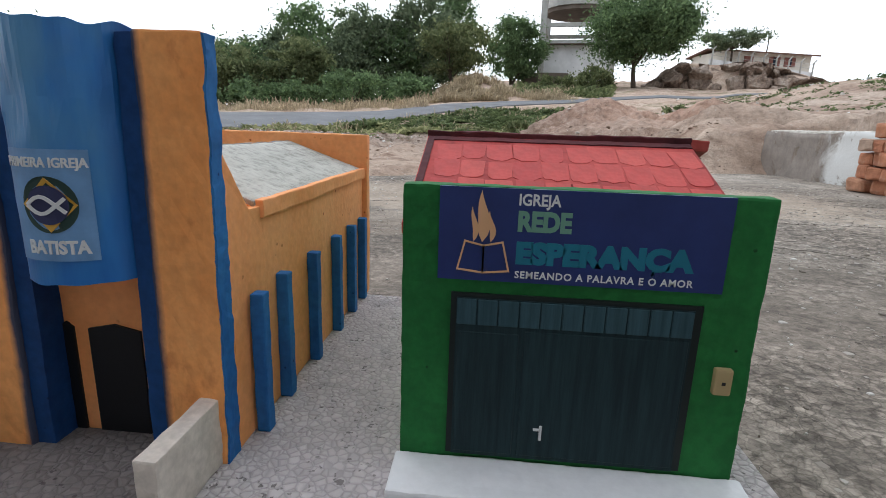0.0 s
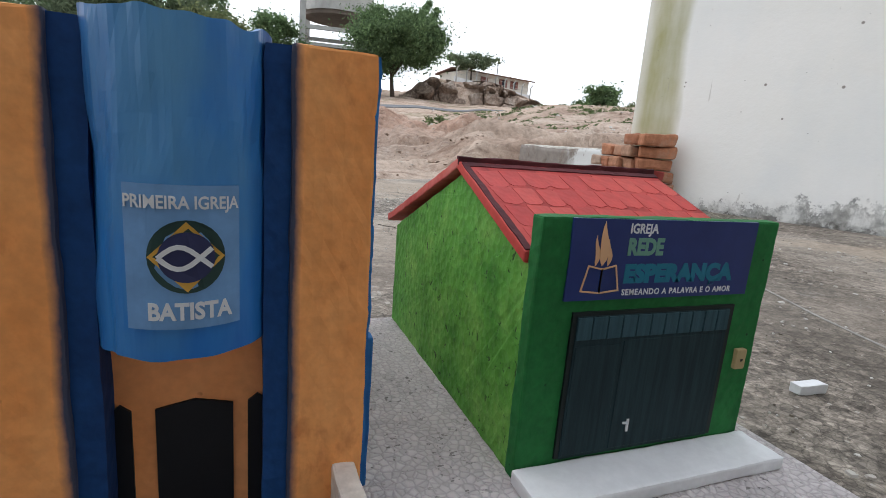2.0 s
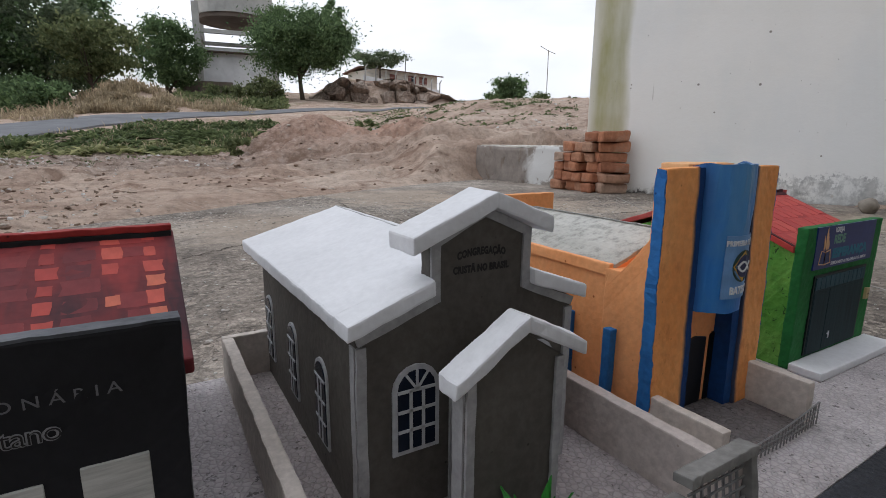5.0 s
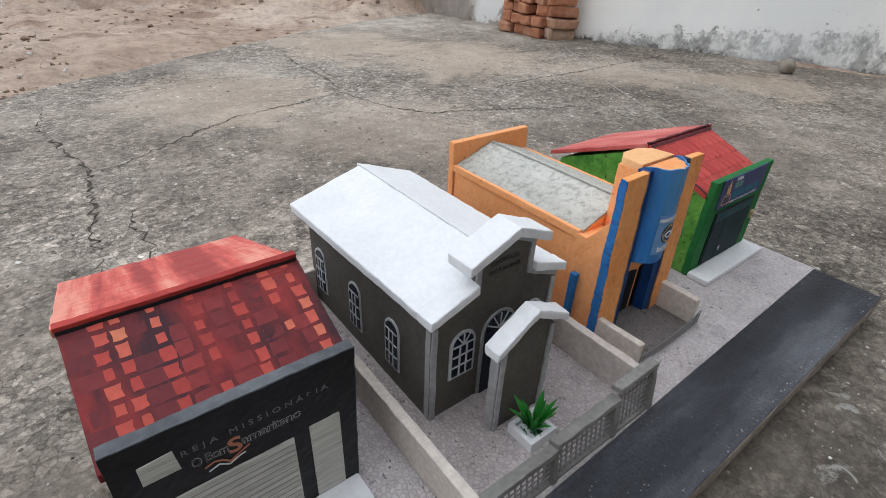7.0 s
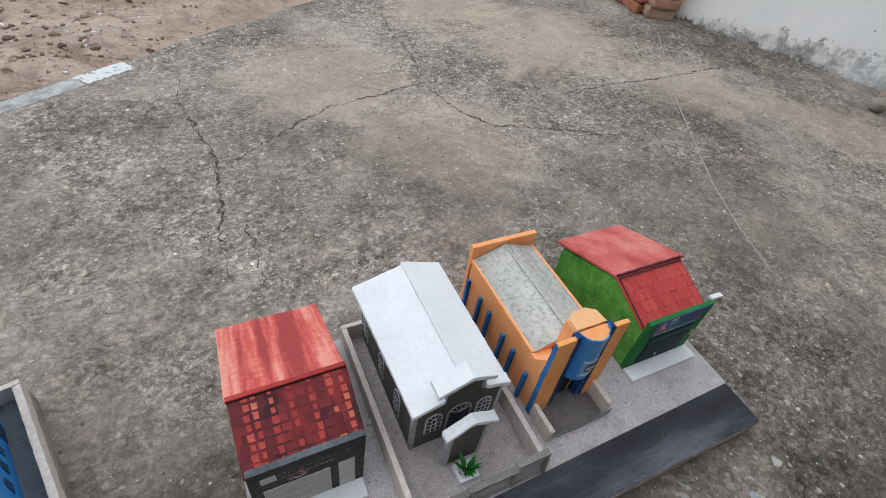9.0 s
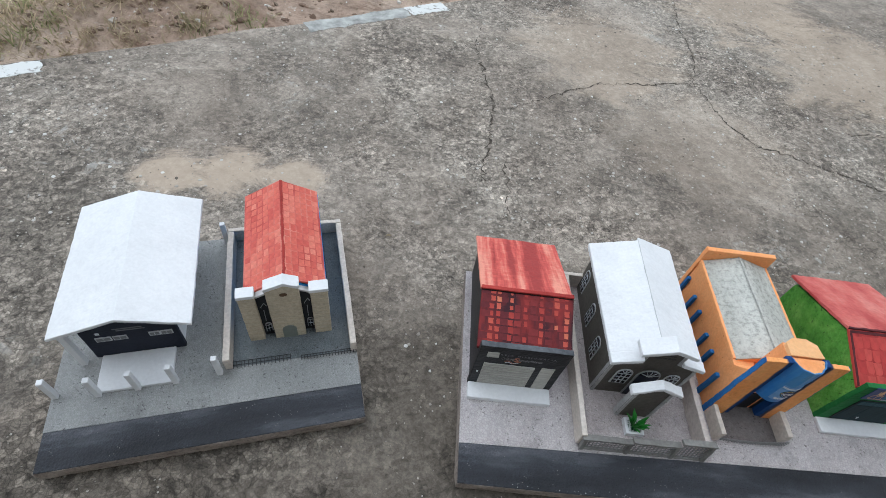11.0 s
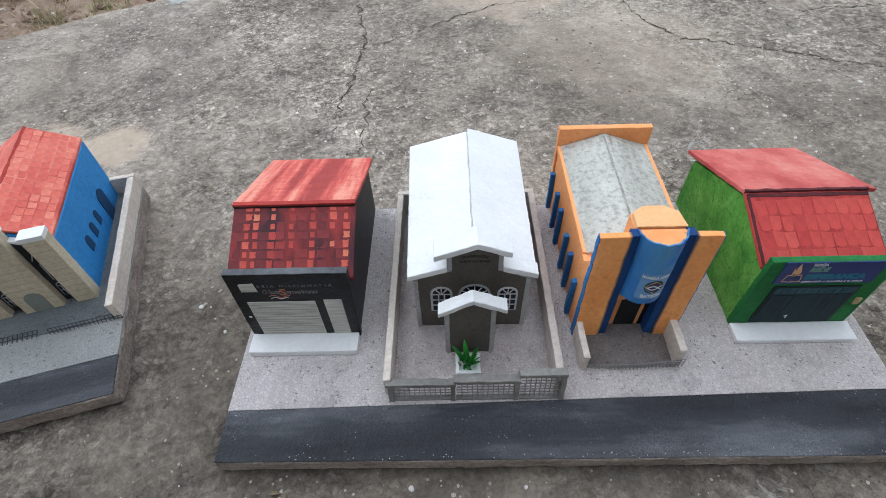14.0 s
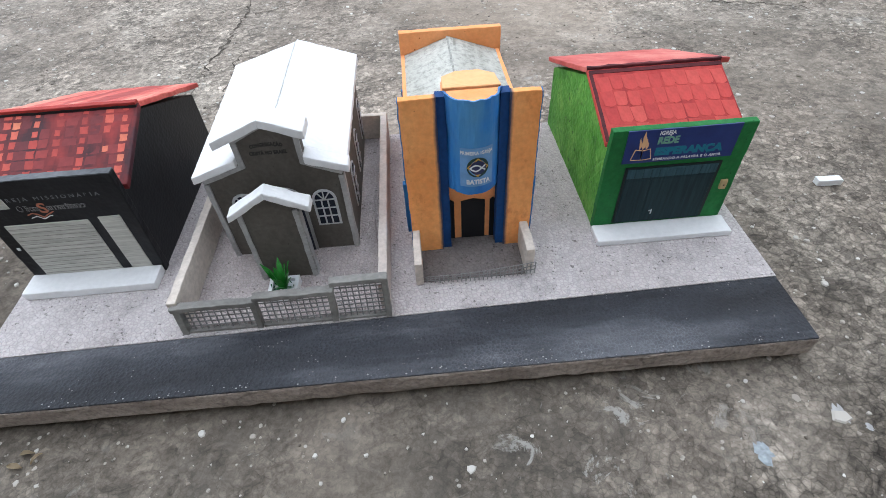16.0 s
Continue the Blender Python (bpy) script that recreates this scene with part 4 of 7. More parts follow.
M["ink_grey"] = plain("ink_grey", (0.15, 0.15, 0.16), 0.5, 0.05)
M["ink_dim"] = plain("ink_dim", (0.27, 0.27, 0.28), 0.5, 0.1)
M["ink_red"] = plain("ink_red", (0.42, 0.16, 0.10), 0.5, 0.05)
black_church()


def step(x0, x1, y0, y1, z0, z1, label):
    ob = part("foam_step", handcut(worn(block(x0, x1, y0, y1, z0, z1), 0.0018), 0.0006), M["white"])
    return tagged(ob, label, "step", group="foam steps")


step(0.013, 0.187, 0.1665, 0.2010, T, T + 0.013, "long white foam step before the black church")


def yard_wall(x0, x1, y0, y1, h, mat, label):
    ob = part("yard_wall", handcut(worn(block(x0, x1, y0, y1, T, T + h), 0.0015), 0.0007), M[mat])
    return tagged(ob, label, "wall", group="foam yard walls")


yard_wall(0.237, 0.2480, 0.0975, 0.489, 0.047, "cream", "low cream foam yard wall round the grey church")
yard_wall(0.4895, 0.501, 0.0975, 0.489, 0.047, "pinkish", "low pinkish foam yard wall round the grey church")
yard_wall(0.237, 0.501, 0.4895, 0.499, 0.047, "cream", "low cream foam wall behind the grey church")


def skewed(bm):
    """The left roof edge runs a little askew, in towards the front."""
    for v in bm.verts:
        if v.co.x < 0.30:
            v.co.x += 0.0085 * (0.512 - v.co.y) / 0.303
    return bm


def grey_church():
    ob = thing("model_church", "grey foam church model with thick white roof", "model building", group="model churches")
    x0, x1, xr = 0.283, 0.456, 0.371
    y = 0.2185
    part("wall", worn(solid([(x0, T), (x1, T), (x1, 0.170), (xr, 0.205), (x0, 0.170)], 0.270, "y", 0.226)), M["grey"], ob, "grey-brown painted walls")
    front = solid([(x0, T), (x1, T), (x1, 0.179), (0.4135, 0.198), (0.4135, 0.2335), (0.375, 0.2505), (0.3345, 0.2315), (0.3345, 0.198), (x0, 0.179)], 0.0135, "y", y)
    part("facade", handcut(worn(front), 0.0006), M["grey"], ob, "grey-brown front board with stepped gable")
    part("roof", handcut(worn(skewed(slope_x(0.2325, 0.512, 0.267, 0.1885, 0.3710, 0.2205, 0.0103)), 0.0018), 0.0007), M["white"], ob, "thick white foam roof slab")
    part("roof", handcut(worn(slope_x(0.2325, 0.521, 0.4635, 0.1885, 0.3722, 0.2205, 0.0103), 0.0018), 0.0007), M["white"], ob, "thick white foam roof slab")
    part("front_eave", handcut(worn(skewed(slope_x(0.209, 0.2330, 0.267, 0.1887, 0.3340, 0.2094, 0.0105)), 0.0018), 0.0007), M["white"], ob, "white foam front eave")
    part("front_eave", handcut(worn(slope_x(0.211, 0.2330, 0.4660, 0.1880, 0.4140, 0.2063, 0.0110), 0.0018), 0.0007), M["white"], ob, "white foam front eave")
    # raised gable with its own small roof
    part("gable_roof", handcut(worn(slope_x(0.205, 0.2400, 0.3155, 0.2375, 0.3765, 0.2630, 0.0115), 0.0016), 0.0006), M["white"], ob, "small white gable slab")
    part("gable_roof", handcut(worn(slope_x(0.205, 0.2400, 0.4240, 0.2435, 0.3755, 0.2630, 0.0115), 0.0016), 0.0006), M["white"], ob, "small white gable slab")
    part("seam", handcut(strip([(0.3716, 0.241), (0.3716, 0.511)], 0.0012, 0.0010, "z", 0.2196), 0.0005, 0.01), M["pale_smear"], ob, "thin grey seam along the roof ridge")
    for line in ([(x0 + 0.003, T), (x0 + 0.003, 0.171)], [(x1 - 0.003, T), (x1 - 0.003, 0.171)], [(x0, 0.175), (0.3375, 0.1945), (0.3375, 0.231), (0.375, 0.2485)], [(x1, 0.175), (0.4105, 0.1945), (0.4105, 0.233), (0.375, 0.2485)]):
        part("trim", handcut(strip(line, 0.0065, 0.0022, "y", y - 0.0022), 0.0006, 0.01), M["light_grey"], ob, "light grey painted trim")
    for x in (x0, x1):
        part("trim", handcut(block(x - 0.0008, x + 0.0008, y + 0.0010, y + 0.0085, T, 0.171), 0.0006, 0.01), M["light_grey"], ob)
    bend = lambda a, b: (a, y, b - 6.0 * (a - 0.3735) ** 2)  # noqa: E731
    part("lettering", lettering("CONGREGAÇÃO", 0.0068, 0.3540, 0.2200, y, 0.039, 1.1, bend, bold=0.0004), M["ink_black"], ob, "black sign letters in an arc")
    part("lettering", lettering("CRISTÃ NO BRASIL", 0.0066, 0.3510, 0.2085, y, 0.045, 1.1, bold=0.0004), M["ink_black"], ob, "black sign letters")
    arched_window(ob, 0.3065, 0.3405, 0.091, 0.153, y)
    arched_window(ob, 0.4090, 0.4405, 0.090, 0.150, y)
    door = part("door", solid(arch(0.349, 0.399, T, 0.158), 0.0018, "y", y - 0.0018), M["light_grey"], ob, "dark door in a light arched surround")
    part("door_leaf", block(0.353, 0.395, y - 0.0028, y - 0.001, T, 0.133), M["door_navy"], door, "dark blue door leaf")
    part("fanlight", solid([(0.374 + 0.021 * math.cos(math.pi * k / 10), 0.134 + 0.021 * math.sin(math.pi * k / 10)) for k in range(11)], 0.0012, "y", y - 0.0028), M["glass_dark"], door)
    for a in (30, 60, 90, 120, 150):
        q = radians(a)
        part("bar", strip([(0.374, 0.134), (0.374 + 0.021 * math.cos(q), 0.134 + 0.021 * math.sin(q))], 0.0016, 0.001, "y", y - 0.0036), M["white_line"], door)
    # the side windows are the same ones turned to face sideways
    for yc in (0.289, 0.373, 0.466):
        for side in (-1, 1):
            win = arched_window(ob, -0.0145, 0.0145, 0.070, 0.138, 0.0, bars=(3, 4), fan=False)
            win.matrix_basis = pose(x0 if side < 0 else x1, yc, 0, 0, 0, -90 if side < 0 else 90)
    return ob


M["door_navy"] = plain("door_navy", (0.012, 0.016, 0.03), 0.5)
grey_church()
tagged(part("yard_floor", block(0.2482, 0.4893, 0.0965, 0.4892, T, T + 0.0011), M["yard_pink"]), "pinkish beaded yard floor round the grey church", "floor")


def porch():
    ob = thing("entrance_porch", "grey foam porch screen with thick white gable roof", "porch")
    part("screen", handcut(worn(solid([(0.3295, T), (0.4020, T), (0.4020, 0.162), (0.3695, 0.1835), (0.3295, 0.159)], 0.0125, "y", 0.1680)), 0.0006), M["grey"], ob, "grey-brown screen board")
    part("roof", handcut(worn(slope_x(0.162, 0.1825, 0.3190, 0.1625, 0.3705, 0.1940, 0.0100), 0.0018), 0.0010), M["white"], ob)
    part("roof", handcut(worn(slope_x(0.162, 0.1825, 0.4185, 0.1700, 0.3695, 0.1940, 0.0100), 0.0018), 0.0010), M["white"], ob)
    for x in (0.3325, 0.3990):
        part("trim", handcut(block(x - 0.003, x + 0.003, 0.1658, 0.1680, T, 0.162), 0.0006, 0.01), M["light_grey"], ob)
    for x, d in ((0.3295, -1), (0.4020, 1)):
        part("trim", handcut(block(min(x, x + d * 0.0014), max(x, x + d * 0.0014), 0.1685, 0.1800, T, 0.158), 0.0006, 0.01), M["light_grey"], ob)
    return ob


porch()


def front_fence():
    ob = thing("yard_fence", "grey foam fence with wire grid panels and flat caps", "fence")
    y0, y1 = 0.0855, 0.0960
    tops = ((0.2430, 0.341, 0.0880), (0.343, 0.4345, 0.0945), (0.4365, 0.501, 0.1080))
    for n, (a, b, top) in enumerate(tops):
        part("cap", handcut(worn(block(a - 0.003, b + 0.002, y0 - 0.001, y1 + 0.001, top - 0.0065, top), 0.001), 0.0011), M["fence_grey"], ob)
        z0, z1 = T + 0.003, top - 0.0065
        part("sill", block(a, b, y0 + 0.002, y1 - 0.002, T, T + 0.003), M["fence_grey"], ob)
        part("post", handcut(worn(block(b - 0.006, b + 0.001, y0, y1, T, top - 0.0065), 0.0008), 0.0005), M["fence_grey"], ob)
        if n == 0:
            part("post", handcut(worn(block(a, a + 0.008, y0, y1, T, top - 0.0065), 0.0008), 0.0005), M["fence_grey"], ob)
        left, right = a + (0.008 if n == 0 else 0.001), b - 0.006
        cols = round((right - left) / 0.0074)
        for k in range(1, cols):
            x = left + (right - left) * k / cols
            part("bar", block(x - 0.0007, x + 0.0007, 0.0902, 0.0916, z0, z1), M["wire"], ob)
        rows = round((z1 - z0) / 0.0068)
        for k in range(1, rows):
            z = z0 + (z1 - z0) * k / rows
            part("bar", block(left, right, 0.0896, 0.0906, z - 0.0007, z + 0.0007), M["wire"], ob)
    # the fence leans in towards the church
    ob.matrix_world = Matrix.Translation((0, 0.0875, T)) @ Matrix.Rotation(radians(-8), 4, "X") @ Matrix.Translation((0, -0.0875, -T))
    return ob


front_fence()


def potted_plant():
    ob = thing("potted_plant", "green plastic plant in a small white planter", "plant")
    cx, cy = 0.362, 0.141
    for a, b, c, d, h in ((-0.019, 0.019, -0.017, -0.012, 0.014), (-0.019, 0.019, 0.012, 0.017, 0.014), (-0.019, -0.014, -0.012, 0.012, 0.0138), (0.014, 0.019, -0.012, 0.012, 0.0138), (-0.014, 0.014, -0.012, 0.012, 0.008)):
        part("planter_side" if h > 0.01 else "planter_floor", block(cx + a, cx + b, cy + c, cy + d, T, T + h), M["white"], ob, "white foam planter side")
    rng = random.Random(5)
    bm = bmesh.new()
    for k in range(70):
        a, r = rng.uniform(0, 6.28), rng.uniform(0, 0.0125)
        p = Vector((cx + r * math.cos(a), cy + r * math.sin(a) - 0.002, T + 0.009 + rng.uniform(0, 0.007)))
        q = [p + Vector((rng.uniform(-1, 1), rng.uniform(-1, 1), rng.uniform(-0.5, 1))) * 0.004 for _ in range(3)]
        bm.faces.new([bm.verts.new(v) for v in q])
    part("foliage", bm, M["plant_dark"], ob, "dark green clump")
    for k in range(17):
        a, lean = rng.uniform(0, 6.28), rng.uniform(0.15, 0.75)
        h = rng.uniform(0.026, 0.044) * (1.1 - 0.35 * lean)
        way = Vector((math.cos(a), math.sin(a), 0))
        side = Vector((-way.y, way.x, 0))
        base = Vector((cx, cy, T + 0.012)) + way * 0.004
        bm = bmesh.new()
        rows = []
        for t, w in ((0, 0.0022), (0.35, 0.0042), (0.7, 0.0032), (1.0, 0.0003)):
            mid = base + way * lean * h * (t + 0.5 * t * t) * 0.7 + Vector((0, 0, h * (t - 0.18 * lean * t * t)))
            rows.append([bm.verts.new(mid - side * w), bm.verts.new(mid - way * 0.0010), bm.verts.new(mid + side * w), bm.verts.new(mid + way * 0.0006)])
        for p, q in zip(rows, rows[1:]):
            for i in range(4):
                bm.faces.new((p[i], p[(i + 1) % 4], q[(i + 1) % 4], q[i]))
        bmesh.ops.recalc_face_normals(bm, faces=bm.faces)
        part("leaf", bm, M["plant"], ob)
    return ob


potted_plant()

# ---------------------------------------------------------------- orange and blue church
CYL_X, CYL_R, CYL_Y = 0.6175, 0.0342, 0.2165


def on_drum(a, b, out=0.0006):
    """The place on the round blue front at width a and height b."""
    q = (a - CYL_X) / CYL_R
    # the paper is crumpled above and beside the banner
    free = max(smooth(0.219, 0.235, b), smooth(0.599, 0.590, a) if a < 0.599 else 0.0)
    out += 0.0022 * free * noise.noise(Vector((a * 95, b * 16, 1.0))) + 0.0008 * free * noise.noise(Vector((a * 210, b * 60, 4.0)))
    return (CYL_X + (CYL_R + out) * math.sin(q), CYL_Y - (CYL_R + out) * math.cos(q), b)


def drum_patch(a0, a1, b0, b1, out, thick=0.0006, steps=14):
    bm = bmesh.new()
    rows = []
    for k in range(steps + 1):
        a = a0 + (a1 - a0) * k / steps
        rows.append([bm.verts.new(on_drum(a, b, o)) for b, o in ((b0, out), (b1, out), (b1, out - thick), (b0, out - thick))])
    for p, q in zip(rows, rows[1:]):
        for i in range(4):
            bm.faces.new((p[i], p[(i + 1) % 4], q[(i + 1) % 4], q[i]))
    bm.faces.new(rows[0])
    bm.faces.new(rows[-1])
    bmesh.ops.recalc_face_normals(bm, faces=bm.faces)
    return bm


def drum_disc(points, out, thick=0.0006):
    """A flat outline laid on the round front."""
    bm = bmesh.new()
    top = [bm.verts.new(on_drum(a, b, out)) for a, b in points]
    low = [bm.verts.new(on_drum(a, b, out - thick)) for a, b in points]
    bm.faces.new(top)
    for i in range(len(top)):
        bm.faces.new((top[i], top[(i + 1) % len(top)], low[(i + 1) % len(top)], low[i]))
    bmesh.ops.recalc_face_normals(bm, faces=bm.faces)
    return bm


def ellipse(a, b, ra, rb, steps=28):
    return [(a + ra * math.cos(2 * math.pi * k / steps), b + rb * math.sin(2 * math.pi * k / steps)) for k in range(steps)]


def pillar_paint(inner):
    """Orange paint with dark smears where the blue was brushed against it."""
    k = Mat("smeared_orange_paint", 0.75)
    tone = k.ramp(k.noise(16, 6, 0.65, (1, 1, 0.5)), (0.32, (0.85, 0.315, 0.085)), (0.68, (0.92, 0.43, 0.155)))
    c = k.mix(1.0, tone, k.ramp(k.noise(150, 3), (0.35, 0.88), (0.65, 1.0)), "MULTIPLY")
    smear = k.ramp(k.noise(38, 5, 0.7, (1, 1, 0.6)), (0.58, 0.0), (0.70, 0.45))
    c = k.mix(smear, c, (0.48, 0.13, 0.03))
    dent = k.math("MULTIPLY", k.ramp(k.cells(95), (0.05, 1.0), (0.12, 0.0)), k.ramp(k.noise(48, 2), (0.52, 0.0), (0.58, 0.9)))
    c = k.mix(dent, c, (0.33, 0.10, 0.035))
    d = k.math("ADD", k.math("ABSOLUTE", k.math("SUBTRACT", k.axis(0), inner)), k.math("MULTIPLY", k.math("SUBTRACT", k.noise(55, 5, 0.7, (1, 1, 0.5)), 0.5), 0.005))
    c = k.mix(k.ramp(k.math("MULTIPLY", d, 100), (0.14, 0.95), (0.30, 0.5), (0.52, 0.0)), c, (0.012, 0.045, 0.10))
    k.colour(c).bump(k.cells(190), 0.4, 0.0006).bump(k.cells(95), 0.35, 0.001).bump(k.noise(45, 4), 0.35, 0.0012)
    return k.m


def orange_church():
    ob = thing("model_church", "orange foam church model with round blue front", "model building", group="model churches")
    x0, x1 = 0.539, 0.694
    part("wall", worn(solid([(x0, T), (x1, T), (x1, 0.183), (0.615, 0.207), (x0, 0.183)], 0.256, "y", 0.25)), M["orange"], ob, "orange painted walls")
    part("roof", handcut(worn(slope_x(0.250, 0.505, x0 + 0.002, 0.1865, 0.6155, 0.2135, 0.005), 0.001), 0.0007), M["roof_grey"], ob, "rough grey cement-coloured roof")
    part("roof", handcut(worn(slope_x(0.250, 0.505, x1 - 0.002, 0.1865, 0.6145, 0.2135, 0.005), 0.001), 0.0007), M["roof_grey"], ob, "rough grey cement-coloured roof")
    part("ridge", handcut(strip([(0.612, 0.25), (0.612, 0.505)], 0.003, 0.0006, "z", 0.2132), 0.0006, 0.01), M["ridge_dirt"], ob)
    part("eave_ledge", handcut(worn(block(x0 - 0.003, x0 + 0.003, 0.252, 0.506, 0.176, 0.187)), 0.0006), M["orange"], ob)
    part("eave_ledge", handcut(worn(block(x1 - 0.003, x1 + 0.003, 0.252, 0.506, 0.176, 0.187)), 0.0006), M["orange"], ob)
    part("back_wall", handcut(worn(block(0.5355, 0.6995, 0.506, 0.518, T, 0.2225), 0.0015), 0.0006), M["orange"], ob, "orange back parapet board")
    for a, b in ((0.5355, 0.580), (0.654, 0.6945)):
        shoulder = solid([(0.2110, T), (0.256, T), (0.256, 0.183), (0.239, 0.1835), (0.228, 0.196), (0.2110, 0.219)], b - a, "x", a)
        part("shoulder", handcut(worn(shoulder, 0.001), 0.0006), M["orange"], ob, "sloping orange shoulder behind the pillar")
    # front pillars
    for a, b, o in ((0.5340, 0.5765, -1), (0.6590, 0.6945, 1)):
        lean = [(0.1955, T), (0.2085, T), (0.2105, 0.2745), (0.2010, 0.2745)]
        pillar = part("pillar", handcut(worn(solid(lean, b - a, "x", a), 0.0014), 0.0008), pillar_paint(b if o < 0 else a), ob, "tall orange front pillar")
        e = a if o < 0 else b
        edge = [(0.1962, T), (0.2090, T), (0.2110, 0.2735), (0.2016, 0.2735)]
        part("edge_band", handcut(solid(edge, 0.0020, "x", e - 0.0010), 0.0012, 0.006), M["blue"], pillar, "blue painted outer edge")
        i = b if o < 0 else a
        side = [(0.1985, T), (0.2175, T), (0.2175, 0.2735), (0.2035, 0.2735)]
        lo, hi = (i - 0.0010, i + 0.0105) if o < 0 else (i - 0.0105, i + 0.0010)
        part("inner_band", handcut(solid(side, hi - lo, "x", lo), 0.0007, 0.01), M["navy"], pillar, "dark blue painted inner edge")
    part("core", worn(block(0.5845, 0.651, 0.2165, 0.2500, T, 0.268)), M["orange"], ob, "orange wall behind the doors")
    top = [(0.5845, 0.2180), (0.586, 0.246), (0.603, 0.2575), (0.630, 0.2575), (0.648, 0.246), (0.651, 0.2180)]
    part("cap", handcut(worn(solid(top, 0.0108, "z", 0.2655), 0.001), 0.0008), M["orange_pale"], ob, "light orange cap")
    half = CYL_R * 1.50
    drum = bmesh.new()
    cols = []
    for a in np.linspace(CYL_X - half, CYL_X + half, 45):
        foot = 0.1495 + 0.0012 * noise.noise(Vector((a * 60, 0, 0)))
        head = 0.2768 + 0.0030 * noise.noise(Vector((a * 75, 7, 0)))
        col = [drum.verts.new(on_drum(a, foot + (head - foot) * k / 18, -0.0008)) for k in range(19)]
        cols.append(col + [drum.verts.new(on_drum(a, head, -0.0030)), drum.verts.new(on_drum(a, foot, -0.0030))])
    for p, q in zip(cols, cols[1:]):
        for k in range(21):
            drum.faces.new((p[k], p[(k + 1) % 21], q[(k + 1) % 21], q[k]))
    drum.faces.new(cols[0])
    drum.faces.new(cols[-1])
    bmesh.ops.recalc_face_normals(drum, faces=drum.faces)
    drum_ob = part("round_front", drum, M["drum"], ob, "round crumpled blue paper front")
    part("drum_core", solid([on_drum(a, 0, -0.0046)[:2] for a in np.linspace(CYL_X - half, CYL_X + half, 21)], 0.122, "z", 0.1525), M["orange"], ob)
    part("drum_top", solid([on_drum(a, 0, -0.0026)[:2] for a in np.linspace(CYL_X - half + 0.001, CYL_X + half - 0.001, 21)], 0.0015, "z", 0.2728), M["orange_pale"], ob)
    # banner glued on the round front
    banner = part("banner", drum_patch(0.5995, 0.6405, 0.1625, 0.2175, 0.0004), M["banner"], drum_ob, "pale blue printed banner")
    bend = lambda a, b: on_drum(a, b, 0.0006)  # noqa: E731
    part("lettering", lettering("PRIMEIRA IGREJA", 0.0066, 0.6000, 0.2090, 0, 0.040, 1.0, bend, 0.0006, 0.00012), M["ink_white"], banner, "small white letters")
    part("lettering", lettering("BATISTA", 0.0092, 0.6075, 0.1665, 0, 0.0295, 1.0, bend, 0.0006, 0.0003), M["ink_white"], banner, "white letters")
    ex, ez = 0.6210, 0.1908
    part("emblem", drum_disc(ellipse(ex, ez, 0.0133, 0.0140), 0.0009), M["em_green"], banner, "round dark green emblem")
    part("emblem", drum_disc([(ex - 0.0130, ez), (ex, ez - 0.0134), (ex + 0.0130, ez), (ex, ez + 0.0134)], 0.0013), M["em_yellow"], banner, "yellow lozenge")
    part("emblem", drum_disc(ellipse(ex, ez, 0.0094, 0.0096), 0.0017), M["em_navy"], banner, "navy disc")
    fish = [(ex - 0.0092 + 0.0021 * k, ez + 0.0042 * math.sin(math.pi * min(1.0, k / 6.4))) for k in range(8)]
    fish2 = [(a, 2 * ez - b) for a, b in fish]
    fish[-1], fish2[-1] = (ex + 0.0082, ez - 0.0036), (ex + 0.0082, ez + 0.0036)
    for line in (fish, fish2):
        bm = strip(line, 0.0017, 0.0006, "y", 0)
        for v in bm.verts:
            v.co = on_drum(v.co.x, v.co.z, 0.0018 + v.co.y)
        part("emblem", bm, M["ink_white"], banner, "white fish line")
    # doors and lintel
    for a, b in ((0.5848, 0.5935), (0.603, 0.6355), (0.642, 0.6507)):
        part("door", solid([(a, T), (b, T), (b, 0.112), ((a + b) / 2, 0.1155), (a, 0.112)], 0.0016, "y", 0.2150), M["door_black"], ob, "black painted doorway")
    for x, s, rows in ((0.539, -1, (0.242, 0.297, 0.338, 0.398, 0.440, 0.495)), (0.694, 1, (0.232, 0.275, 0.334, 0.395, 0.445, 0.488))):
        for y in rows:
            bm = worn(block(min(x, x + s * 0.0085), max(x, x + s * 0.0085), y - 0.0045, y + 0.0045, T, 0.133 + 0.002 * s), 0.0012)
            if y < 0.25:
                bmesh.ops.translate(bm, verts=bm.verts, vec=(-0.0035 if s < 0 else 0.0025, 0, 0))
            part("buttress", handcut(bm, 0.0005), M["blue"], ob, "blue painted buttress")
    return ob


def drum_mat():
    k = Mat("blue_print", 0.42, spec=0.4)
    f = k.noise(11, 5, 0.6, (2.0, 1, 0.45))
    c = k.ramp(f, (0.34, (0.010, 0.125, 0.45)), (0.50, (0.028, 0.195, 0.54)), (0.66, (0.085, 0.275, 0.53)))
    g = k.ramp(k.noise(14, 4, 0.6), (0.46, 0.0), (0.60, 0.4))
    c = k.mix(g, c, (0.08, 0.235, 0.42))
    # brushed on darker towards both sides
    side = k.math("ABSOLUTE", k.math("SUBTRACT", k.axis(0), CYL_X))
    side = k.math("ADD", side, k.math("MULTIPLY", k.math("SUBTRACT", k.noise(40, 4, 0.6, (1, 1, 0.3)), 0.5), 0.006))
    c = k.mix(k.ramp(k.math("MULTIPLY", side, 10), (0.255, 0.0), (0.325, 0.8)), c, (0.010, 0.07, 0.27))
    k.colour(c).bump(k.noise(22, 4, 0.55, (2, 1, 0.4)), 0.6, 0.002)
    return k.m


